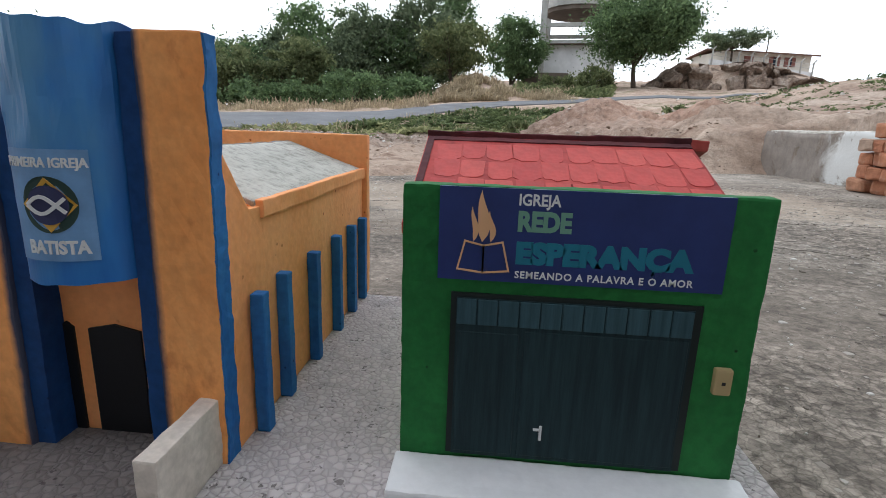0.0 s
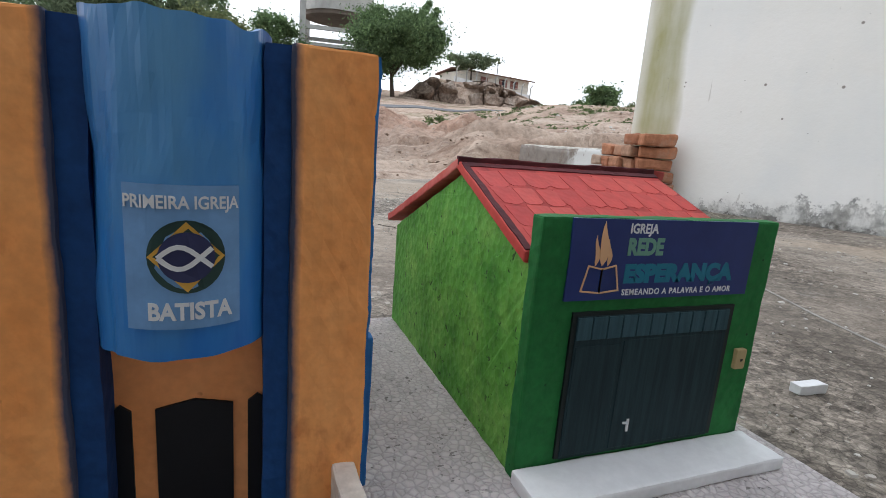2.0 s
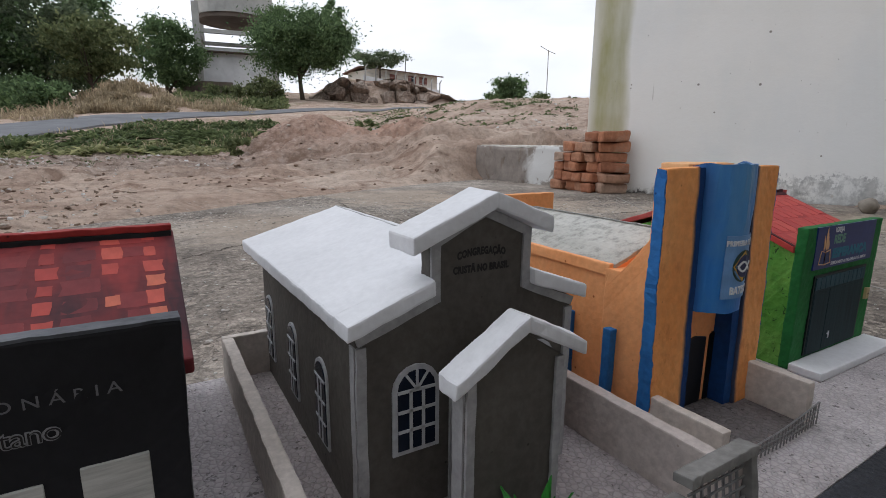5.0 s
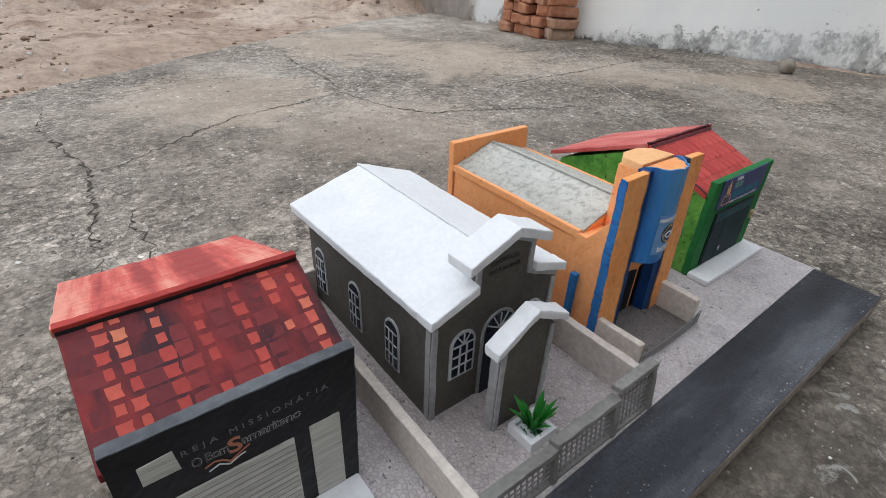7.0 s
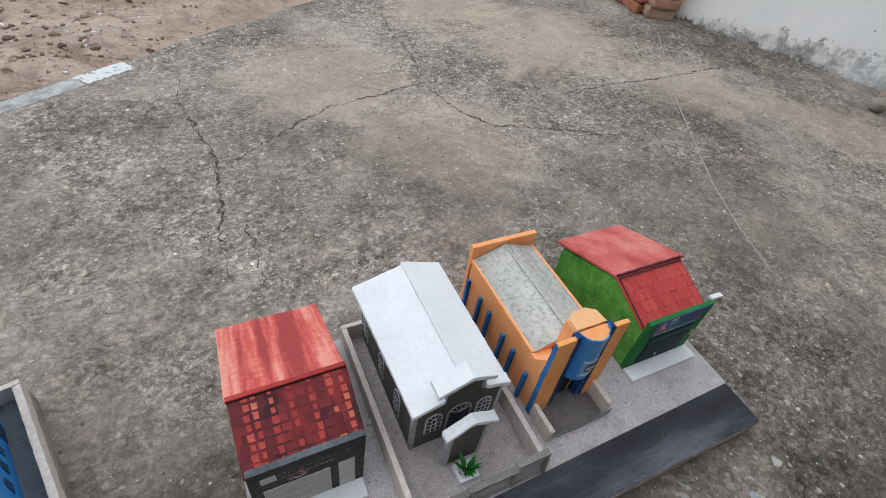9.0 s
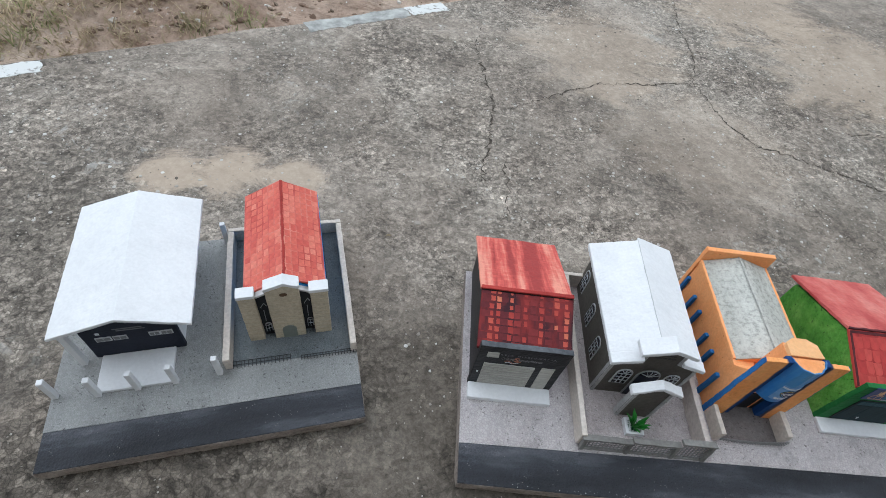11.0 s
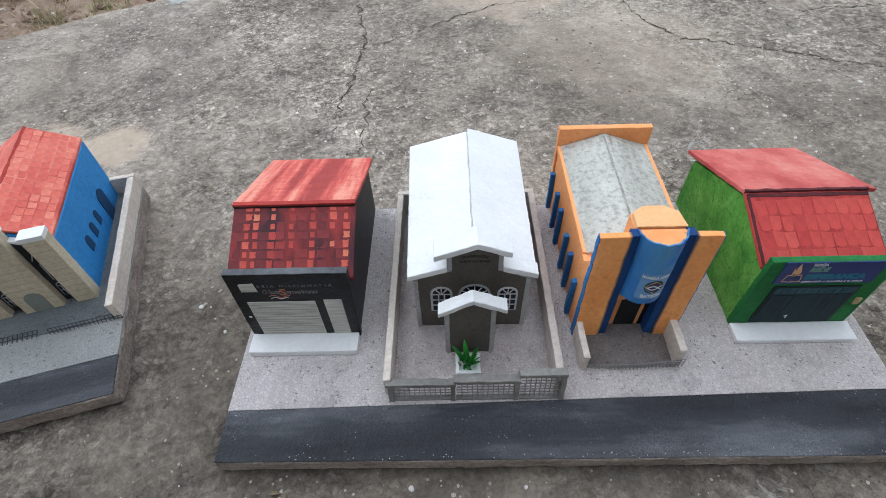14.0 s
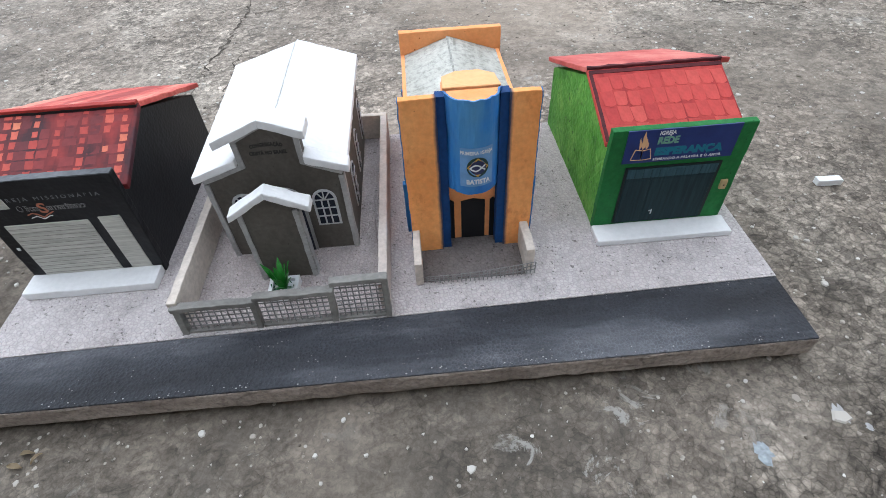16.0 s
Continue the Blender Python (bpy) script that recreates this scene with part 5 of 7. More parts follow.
M["drum"] = drum_mat()
M["banner"] = plain("banner_print", (0.15, 0.30, 0.54), 0.45, 0.15, 60)
M["em_green"] = plain("emblem_green", (0.02, 0.05, 0.045), 0.5)
M["em_yellow"] = plain("emblem_yellow", (0.62, 0.36, 0.06), 0.5)
M["em_navy"] = plain("emblem_navy", (0.03, 0.035, 0.10), 0.5)
M["ridge_dirt"] = plain("roof_dirt", (0.30, 0.30, 0.28), 0.9, 0.4, 90)
orange_church()
tagged(part("forecourt_floor", block(0.5448, 0.6798, 0.1375, 0.2160, T, T + 0.0011), M["yard_brown"]), "dark brown painted forecourt before the orange church", "floor")
yard_wall(0.5345, 0.5445, 0.1335, 0.1975, 0.040, "cream", "short cream foam wall beside the orange church door")
yard_wall(0.680, 0.6915, 0.1420, 0.1975, 0.040, "cream", "short cream foam wall beside the orange church door")


def mesh_strip(x0, x1, y, z0, h, mat, cell=0.0058, sag=0.0, parent=None, lean=0.0, rise=0.0):
    """Wire grid: thin uprights and thin long wires."""
    rng = random.Random(int(x0 * 1000) + 7)
    n = round((x1 - x0) / cell)
    ob = thing("wire_mesh", parent, "fence")
    for k in range(n + 1):
        x = x0 + (x1 - x0) * k / n
        d = sag * math.sin(math.pi * k / n) + rng.uniform(-1, 1) * 0.0004
        part("wire", tube([(x, y + d, z0), (x + rng.uniform(-1, 1) * 0.0006, y + d + lean, z0 + h * (1 + rise * (2 * k / n - 1)))], (0.0008, 0.0008), 4), M[mat], ob)
    for j in range(1, max(2, round(h / cell)) + 1):
        z = z0 + h * j / max(2, round(h / cell))
        part("wire", tube([(x0 + (x1 - x0) * k / 12, y + sag * math.sin(math.pi * k / 12) + lean * (z - z0) / h, z0 + (z - z0) * (1 + rise * (2 * k / 12 - 1)) + rng.uniform(-1, 1) * 0.0004) for k in range(13)], [0.0008] * 13, 4), M[mat], ob)
    return ob


mesh_strip(0.537, 0.692, 0.1375, T, 0.0160, "wire", sag=-0.004, rise=0.35, parent="low strip of grey wire mesh before the orange church")

# ---------------------------------------------------------------- green church
def green_church():
    ob = thing("model_church", "green foam church model with red roof and printed sign", "model building", group="model churches")
    part("wall", handcut(worn(gable_shell(0.7915, 0.969, 0.218, 0.499, 0.331, 0.176, 0.218, 0.150)), 0.0007), M["green"], ob, "bright green painted walls")
    part("facade", handcut(worn(block(0.790, 0.972, 0.2095, 0.2205, T, 0.2060), 0.0016), 0.0007), M["dark_green"], ob, "dark green front board")
    front_roof = part("roof", handcut(worn(slope(0.7875, 0.970, 0.2205, 0.184, 0.333, 0.2290, 0.007)), 0.0002), M["tiles_red"], ob, "red painted tile roof")
    painted_tiles(front_roof, 0.797, 0.968, (0.2225, 0.1850), (0.3200, 0.2240), 10, 4, M["dab_soft"], 33, True, fill=(0.92, 1.02), tall=(0.70, 0.80), lift=0.00010)
    part("roof", handcut(worn(slope(0.787, 0.983, 0.521, 0.158, 0.329, 0.2305, 0.0075)), 0.0008), M["tiles_pink"], ob, "light red painted back roof")
    part("ridge", handcut(worn(block(0.787, 0.971, 0.3285, 0.3335, 0.2235, 0.2312)), 0.001), M["maroon"], ob)
    part("edge_stripe", handcut(slope(0.7885, 0.7930, 0.2215, 0.1852, 0.326, 0.2270, 0.0012), 0.0006, 0.008), M["maroon"], ob, "dark maroon painted roof border")
    part("edge_stripe", handcut(slope(0.7930, 0.9690, 0.3215, 0.2252, 0.3265, 0.2273, 0.0012), 0.0006, 0.008), M["maroon"], ob, "dark maroon painted roof border")
    y = 0.2095
    sign = part("sign", block(0.809, 0.951, y - 0.0012, y + 0.001, 0.1575, 0.2055), M["sign_navy"], ob, "dark blue printed sign")
    y -= 0.0012
    part("lettering", lettering("IGREJA", 0.0080, 0.8485, 0.1975, y, 0.0205, bold=0.0002), M["ink_white"], sign, "white letters")
    part("lettering", lettering("REDE", 0.0135, 0.8485, 0.1848, y, 0.0265, bold=0.0007), M["ink_lime"], sign, "green letters")
    part("lettering", lettering("ESPERANÇA", 0.0145, 0.8485, 0.1682, y, 0.0875, bold=0.0010), M["ink_teal"], sign, "teal letters")
    part("lettering", lettering("SEMEANDO A PALAVRA E O AMOR", 0.0052, 0.8485, 0.1600, y, 0.0880, 1.15, bold=0.00012), M["ink_white"], sign, "small white letters")
    part("book", joined(strip([(0.8320, 0.1619), (0.8320, 0.1761), (0.8225, 0.1782), (0.8190, 0.1633), (0.8320, 0.1619)], 0.0009, 0.0005, "y", y - 0.0005), strip([(0.8320, 0.1619), (0.8320, 0.1761), (0.8415, 0.1782), (0.8452, 0.1633), (0.8320, 0.1619)], 0.0009, 0.0005, "y", y - 0.0005)), M["ink_peach"], sign, "peach outlined open book")
    for dx, h, w in ((0.0, 0.0262, 0.0036), (-0.0044, 0.0180, 0.0018), (0.0042, 0.0160, 0.0018)):
        left = [(0.8312 + dx - w * math.sin(math.pi * (t / 8) ** 0.7) + 0.0012 * math.sin(5 * t / 8), 0.1780 + h * t / 8) for t in range(9)]
        right = [(0.8312 + dx + w * 0.7 * math.sin(math.pi * (t / 8) ** 0.7) + 0.0012 * math.sin(5 * t / 8), 0.1780 + h * t / 8) for t in range(7, 0, -1)]
        part("flame", solid(left + right, 0.0004, "y", y - 0.0004 - 0.0003 * (dx == 0)), M["ink_peach"], sign, "peach flame")
    y = 0.2095
    gate = part("garage_gate", block(0.8165, 0.9435, y - 0.0016, y + 0.001, T + 0.012, 0.1505), M["gate_dark"], ob, "dark teal gate with dark surround")
    part("gate_leaf", block(0.8195, 0.9395, y - 0.0022, y - 0.001, T + 0.012, 0.1480), M["gate"], gate, "painted teal plank gate")
    for k in range(11):
        a = 0.8195 + 0.12 * k / 11
        part("gate_slat", worn(block(a + 0.0004, a + 0.12 / 11 - 0.0004, y - 0.0029, y - 0.0018, 0.1335, 0.1475), 0.0003, 1), M["gate_light"], gate, "paler vertical plank")
    part("gate_panel", worn(block(0.8205, 0.853, y - 0.0027, y - 0.0018, T + 0.014, 0.1295), 0.0004, 1), M["gate"], gate)
    part("gate_panel", worn(block(0.8555, 0.9385, y - 0.0027, y - 0.0018, T + 0.014, 0.1315), 0.0004, 1), M["gate"], gate)
    part("handle", joined(block(0.8672, 0.8686, y - 0.0036, y - 0.0024, 0.069, 0.0775), block(0.8640, 0.8680, y - 0.0036, y - 0.0024, 0.0745, 0.0757)), M["ink_white"], gate, "small white handle")
    meter = part("meter_box", worn(block(0.9535, 0.9625, y - 0.0035, y + 0.001, 0.1035, 0.1180), 0.0012), M["meter"], ob, "cream electricity meter box")
    part("slot", block(0.9572, 0.9590, y - 0.0038, y - 0.003, 0.1095, 0.1112), M["ink_black"], meter)
    return ob


M["sign_navy"] = plain("sign_print", (0.018, 0.034, 0.145), 0.38, 0.12, 50)
M["ink_lime"] = plain("ink_lime", (0.14, 0.30, 0.23), 0.5, 0.1)
M["ink_teal"] = plain("ink_teal", (0.012, 0.155, 0.235), 0.5, 0.1)
M["ink_peach"] = plain("ink_peach", (0.68, 0.40, 0.22), 0.5, 0.05)
M["gate"] = brushed("teal_gate", (0.0045, 0.016, 0.021), (0.012, 0.036, 0.044), (9, 1, 0.5))
M["gate_light"] = brushed("pale_teal_gate", (0.016, 0.048, 0.064), (0.036, 0.088, 0.110), (9, 1, 0.5))
M["gate_dark"] = plain("gate_surround", (0.006, 0.012, 0.012), 0.5)
M["meter"] = plain("cream_plastic", (0.40, 0.31, 0.16), 0.45, 0.06)
green_church()
step(0.788, 0.976, 0.175, 0.2090, T, T + 0.0095, "long white foam step before the green church")
# ---------------------------------------------------------------- the second model
B_AT, B_TURN = (-0.754, -0.059, 0.0), 16.3
BM = pose(*B_AT, 0, 0, B_TURN)


def moved(ob):
    ob.matrix_world = BM @ ob.matrix_world
    return ob


foam_base("model_board", 0.577, 0.5, 0.073, 0.072, "dark grey beaded pavement", "pave_dark", tuple(BM @ Vector((0.013, 0, 0))), B_TURN, "shorter foam model base with dark pavement and black road")


def white_house():
    ob = thing("model_building", "white foam hall model with wide white roof", "model building", B_AT, B_TURN)
    part("wall", worn(solid([(0.084, T), (0.242, T), (0.242, 0.166), (0.170, 0.196), (0.084, 0.166)], 0.272, "y", 0.222)), M["white"], ob, "white foam walls")
    front = part("facade", handcut(worn(solid([(0.080, T), (0.245, T), (0.245, 0.166), (0.170, 0.198), (0.080, 0.164)], 0.010, "y", 0.214)), 0.0005), M["navy_front"], ob, "dark navy front board")
    part("roof", handcut(worn(slope_x(0.183, 0.507, 0.050, 0.180, 0.1715, 0.218, 0.008), 0.0016), 0.0008), M["white"], ob, "wide white foam roof slab")
    part("roof", handcut(worn(slope_x(0.183, 0.507, 0.2885, 0.178, 0.1705, 0.218, 0.008), 0.0016), 0.0008), M["white"], ob, "wide white foam roof slab")
    y = 0.214
    for a, b, z in ((0.1007, 0.1281, 0.104), (0.1309, 0.1554, 0.104), (0.1941, 0.2139, 0.104), (0.2148, 0.2365, 0.104)):
        win = part("window", block(a, b, y - 0.0015, y + 0.001, z, z + 0.014), M["white_line"], front, "narrow white-framed window")
        for k in range(2):
            w = (b - a - 0.005) / 2
            part("pane", block(a + 0.0018 + k * (w + 0.0014), a + 0.0018 + k * (w + 0.0014) + w, y - 0.0022, y - 0.001, z + 0.0028, z + 0.0112), M["pane_grey"], win)
    for k, (a, b) in enumerate(((0.1385, 0.1894), (0.1432, 0.1932))):
        part("name_bar", block(a, b, y - 0.001, y, 0.140 - 0.006 * k, 0.1425 - 0.006 * k), M["ink_grey"], front, "thin pale line of writing")
    part("sticker", block(0.1064, 0.1130, y - 0.001, y, 0.128, 0.134), M["ink_white"], front)
    for yc in (0.275, 0.345, 0.42):
        win = part("window", block(-0.016, 0.016, -0.0015, 0.001, 0.082, 0.118), M["white_line"], ob, "small dark gridded window")
        win.matrix_basis = pose(0.2425, yc, 0, 0, 0, 90)
        for a in range(3):
            for b in range(3):
                part("pane", block(-0.014 + a * 0.0098, -0.0055 + a * 0.0098, -0.0022, -0.001, 0.0845 + b * 0.011, 0.0935 + b * 0.011), M["glass_dark"], win)
    part("roof_post", worn(block(0.054, 0.065, 0.200, 0.212, T, 0.178), 0.001), M["white"], ob, "white foam roof post")
    return ob


M["navy_front"] = foam_paint("navy_front_paint", (0.010, 0.014, 0.026), (0.018, 0.023, 0.04), (0.4, 0.4, 0.4))
M["pane_grey"] = plain("grey_pane", (0.16, 0.17, 0.18), 0.4)
white_house()
moved(step(0.092, 0.227, 0.134, 0.2130, T, T + 0.008, "flat white foam forecourt slab before the white hall"))
for x, y in ((0.0215, 0.141), (0.096, 0.1325), (0.1645, 0.1345), (0.2325, 0.1365), (0.314, 0.141), (0.316, 0.490)):
    bm = worn(block(x - 0.0055, x + 0.0055, y - 0.0055, y + 0.0055, T, T + 0.066), 0.0018)
    moved(tagged(part("post", bm, M["white"]), "short white foam post on dark pavement", "post", group="white foam posts"))


def grey_yard():
    ob = part("yard_floor", solid([(0.338, 0.150), (0.576, 0.150), (0.576, 0.489), (0.338, 0.489)], 0.0012, "z", T), M["yard_blue"])
    return moved(tagged(ob, "bluish dark painted yard floor round the red church", "floor"))


grey_yard()
for x0, x1, y0, y1, mat in ((0.324, 0.3375, 0.147, 0.487, "cream"), (0.5765, 0.589, 0.147, 0.487, "cream"), (0.324, 0.589, 0.4885, 0.499, "cream")):
    moved(yard_wall(x0, x1, y0, y1, 0.038, mat, "low cream foam yard wall round the red church"))
moved(mesh_strip(0.338, 0.452, 0.146, T, 0.004, "dark_wire", cell=0.0075, lean=0.014, parent="fallen strip of dark wire mesh on the pavement"))
moved(mesh_strip(0.474, 0.588, 0.145, T, 0.012, "dark_wire", cell=0.0065, lean=0.004, parent="low strip of dark wire mesh across the yard"))


def red_church():
    ob = thing("model_church", "small beige and blue church model with red tile roof", "model building", B_AT, B_TURN, group="model churches")
    part("wall", worn(solid([(0.384, T), (0.5405, T), (0.5405, 0.178), (0.4605, 0.2185), (0.384, 0.178)], 0.270, "y", 0.226)), M["bright_blue"], ob, "bright blue painted side walls")
    west = part("roof", handcut(worn(slope_x(0.2275, 0.500, 0.380, 0.1835, 0.4612, 0.2275, 0.006), 0.0014), 0.0002), M["tiles_small"], ob, "orange-red tile roof slab")
    east = part("roof", handcut(worn(slope_x(0.2275, 0.4985, 0.5395, 0.1850, 0.4638, 0.2275, 0.006), 0.0014), 0.0002), M["tiles_small"], ob, "orange-red tile roof slab")
    part("ridge", handcut(worn(solid([(0.4585, 0.2255), (0.4668, 0.2255), (0.4632, 0.2288), (0.4620, 0.2288)], 0.272, "y", 0.2275), 0.0008), 0.0007), M["red_edge"], ob, "dark red ridge line")
    painted_tiles(west, 0.2300, 0.4975, (0.383, 0.18513), (0.4590, 0.22632), 15, 6, M["dab_orange"], 44, along="y", fill=(0.80, 0.95), tall=(0.7, 0.92), lift=0.0002)
    painted_tiles(east, 0.2300, 0.4965, (0.5370, 0.18640), (0.4660, 0.22626), 15, 6, M["dab_orange"], 45, along="y", fill=(0.80, 0.95), tall=(0.7, 0.92), lift=0.0002)
    part("front_wall", worn(solid([(0.390, T), (0.524, T), (0.524, 0.180), (0.459, 0.205), (0.390, 0.180)], 0.010, "y", 0.217)), M["black_front"], ob, "black front wall with white marks")
    for a, b, top in ((0.372, 0.4025, 0.203), (0.507, 0.5415, 0.200)):
        block_ob = part("side_pier", handcut(worn(block(a, b, 0.205, 0.2265, T, top), 0.0012), 0.0006), M["stone_beige"], ob, "beige pier scored like stone blocks")
        part("cap", handcut(worn(block(a - 0.0015, b + 0.0015, 0.2035, 0.2275, top, top + 0.009), 0.001), 0.0005), M["white"], block_ob, "white cap")
        for k in range(1, 11):
            z = T + k * 0.0145
            if z < top - 0.004:
                part("joint", block(a + 0.001, b - 0.001, 0.2046, 0.2054, z, z + 0.0007), M["joint"], block_ob)
    c0, c1 = 0.4245, 0.487
    body = part("centre_pier", handcut(worn(solid([(c0, T), (c1, T), (c1, 0.219), (0.4605, 0.2335), (c0, 0.219)], 0.0215, "y", 0.204)), 0.0006), M["stone_beige"], ob, "beige centre pier with arched doorway")
    part("cap", handcut(worn(slope_x(0.2025, 0.2275, c0 - 0.002, 0.2285, 0.461, 0.2435, 0.009), 0.001), 0.0005), M["white"], body, "white gable cap")
    part("cap", handcut(worn(slope_x(0.2025, 0.2275, c1 + 0.002, 0.2285, 0.460, 0.2435, 0.009), 0.001), 0.0005), M["white"], body, "white gable cap")
    for k in range(1, 12):
        z = T + k * 0.0145
        part("joint", block(c0 + 0.001, c1 - 0.001, 0.2036, 0.2044, z, z + 0.0007), M["joint"], body)
    part("round_window", solid(ellipse(0.4575, 0.206, 0.0075, 0.0052, 16), 0.0012, "y", 0.2029), M["brown"], body, "small dark oval window")
    part("doorway", solid(arch(0.441, 0.470, T, 0.092), 0.0014, "y", 0.2028), M["door_grey"], body, "grey-green arched doorway")
    for a in (0.4035, 0.4885):
        part("white_mark", joined(strip([(a + 0.004, 0.15), (a + 0.012, 0.165), (a + 0.016, 0.155)], 0.0012, 0.0008, "y", 0.2163), strip([(a + 0.008, 0.10), (a + 0.009, 0.14)], 0.001, 0.0008, "y", 0.2163)), M["white_line"], ob)
        arched_window(ob, a + 0.004, a + 0.017, 0.060, 0.092, 0.217, bars=(2, 3), fan=False)
    part("link_cap", worn(slope_x(0.2155, 0.229, 0.402, 0.190, 0.4245, 0.2015, 0.006)), M["white"], ob)
    part("link_cap", worn(slope_x(0.2155, 0.229, 0.507, 0.190, 0.487, 0.2015, 0.006)), M["white"], ob)
    # painted openings in the blue side wall
    for yc, w, z0, z1 in ((0.4225, 0.034, T + 0.002, 0.112), (0.367, 0.016, 0.078, 0.108), (0.331, 0.017, 0.080, 0.110), (0.294, 0.018, 0.082, 0.112)):
        shape = arch(-w / 2, w / 2, z0, z1)
        win = part("window", solid(shape, 0.0014, "y", -0.0014), M["blue_dark"], ob, "dark blue painted arched opening")
        win.matrix_basis = pose(0.5405, yc, 0, 0, 0, 90)
    return ob


M["tiles_small"] = tile_paint("orange_red_tile_paint", (0.46, 0.065, 0.055), (0.60, 0.125, 0.10), (0.70, 0.25, 0.19), 0.019, 0.0135, (1.6, 0.7, 0.7), 0.12, 0.006, 0.30, 0.80)
M["black_front"] = plain("black_front", (0.012, 0.013, 0.017), 0.5, 0.2)
M["joint"] = plain("scored_joint", (0.42, 0.36, 0.265), 0.9)
M["brown"] = plain("brown_paint", (0.10, 0.055, 0.03), 0.6)
M["door_grey"] = plain("grey_green_paint", (0.20, 0.22, 0.20), 0.6)
M["blue_dark"] = plain("dark_blue_opening", (0.012, 0.05, 0.13), 0.6)
red_church()

# ---------------------------------------------------------------- stack of old bricks by the wall
def brick_mat():
    k = Mat("old_clay_brick", 0.9)
    r = k.n.new("ShaderNodeObjectInfo").outputs["Random"]
    c = k.ramp(r, (0.0, (0.36, 0.15, 0.085)), (0.5, (0.48, 0.21, 0.115)), (0.85, (0.43, 0.24, 0.155)), (1.0, (0.42, 0.32, 0.25)))
    c = k.mix(0.8, c, k.ramp(k.noise(22, 6, 0.7), (0.3, 0.5), (0.65, 1.1)), "MULTIPLY")
    dust = k.ramp(k.noise(9, 5), (0.55, 0.0), (0.7, 0.55))
    k.colour(k.mix(dust, c, (0.40, 0.31, 0.24))).bump(k.noise(40, 6, 0.7), 0.7, 0.004)
    return k.m


M["brick"] = brick_mat()


def brick_mesh(seed):
    bm = block(-0.090, 0.090, -0.044, 0.044, 0, 0.060)
    worn(bm, 0.015, 2)
    off = Vector((seed * 3.1, seed * 1.7, 0))
    bmesh.ops.subdivide_edges(bm, edges=[e for e in bm.edges if e.calc_length() > 0.06], cuts=2, use_grid_fill=True)
    for v in bm.verts:
        v.co += 0.012 * noise.noise_vector(v.co * 12 + off) + 0.005 * noise.noise_vector(v.co * 40 + off)
        v.co.z = max(v.co.z, 0.0)
    me = bpy.data.meshes.new("brick")
    bm.to_mesh(me)
    bm.free()
    me.materials.append(M["brick"])
    return me


def brick_stack():
    rng = random.Random(11)
    kinds = [brick_mesh(k) for k in range(6)]
    columns = [(2.625, 2.105, -28, 6), (2.615, 2.212, 10, 6), (2.615, 2.302, 4, 5), (2.610, 2.392, 6, 5), (2.61, 2.475, 2, 4)]
    for x, y, turn, n in columns:
        for k in range(n):
            ob = new("brick", rng.choice(kinds))
            ob.matrix_world = pose(x + rng.uniform(-1, 1) * 0.022, y + rng.uniform(-1, 1) * 0.010, k * 0.0615, 0, 0, turn + rng.uniform(-13, 13) + 180 * rng.randint(0, 1))
            tagged(ob, "worn reddish-brown clay brick in a dry stack", "brick", "stack of bricks")


brick_stack()
# ---------------------------------------------------------------- far things
def place(az, r, sink=0.0, rough=True):
    x, y = 0.4 + r * math.sin(math.radians(az)), r * math.cos(math.radians(az))
    return Vector((x, y, land(x, y, rough) - sink))


def leaf_mat(name, c1, c2):
    k = Mat(name, 0.7, spec=0.2)
    f = k.n.new("ShaderNodeNewGeometry").outputs["Random Per Island"]
    c = k.ramp(f, (0.0, c1), (0.7, c2), (1.0, tuple(min(1, v * 1.5) for v in c2)))
    c = k.mix(0.6, c, k.ramp(k.noise(1.2, 4), (0.3, 0.5), (0.7, 1.1)), "MULTIPLY")
    k.colour(c)
    # thin leaves let some light through
    thin, both, out = k.n.new("ShaderNodeBsdfTranslucent"), k.n.new("ShaderNodeMixShader"), k.n["Material Output"]
    both.inputs[0].default_value = 0.5
    k.l.new(c, thin.inputs["Color"])
    k.l.new(k.b.outputs[0], both.inputs[1])
    k.l.new(thin.outputs[0], both.inputs[2])
    k.l.new(both.outputs[0], out.inputs["Surface"])
    return k.m


M["leaf"] = leaf_mat("tree_leaf", (0.10, 0.16, 0.08), (0.185, 0.27, 0.125))
M["leaf_olive"] = leaf_mat("olive_leaf", (0.115, 0.155, 0.095), (0.205, 0.255, 0.155))
M["leaf_weed"] = leaf_mat("weed_leaf", (0.12, 0.155, 0.07), (0.22, 0.25, 0.12))
M["blade"] = leaf_mat("grass_blade", (0.17, 0.20, 0.085), (0.36, 0.36, 0.19))
M["straw"] = leaf_mat("dry_grass", (0.34, 0.27, 0.175), (0.50, 0.415, 0.285))
M["bark"] = plain("bark", (0.085, 0.065, 0.05), 0.95, 0.35, 12)


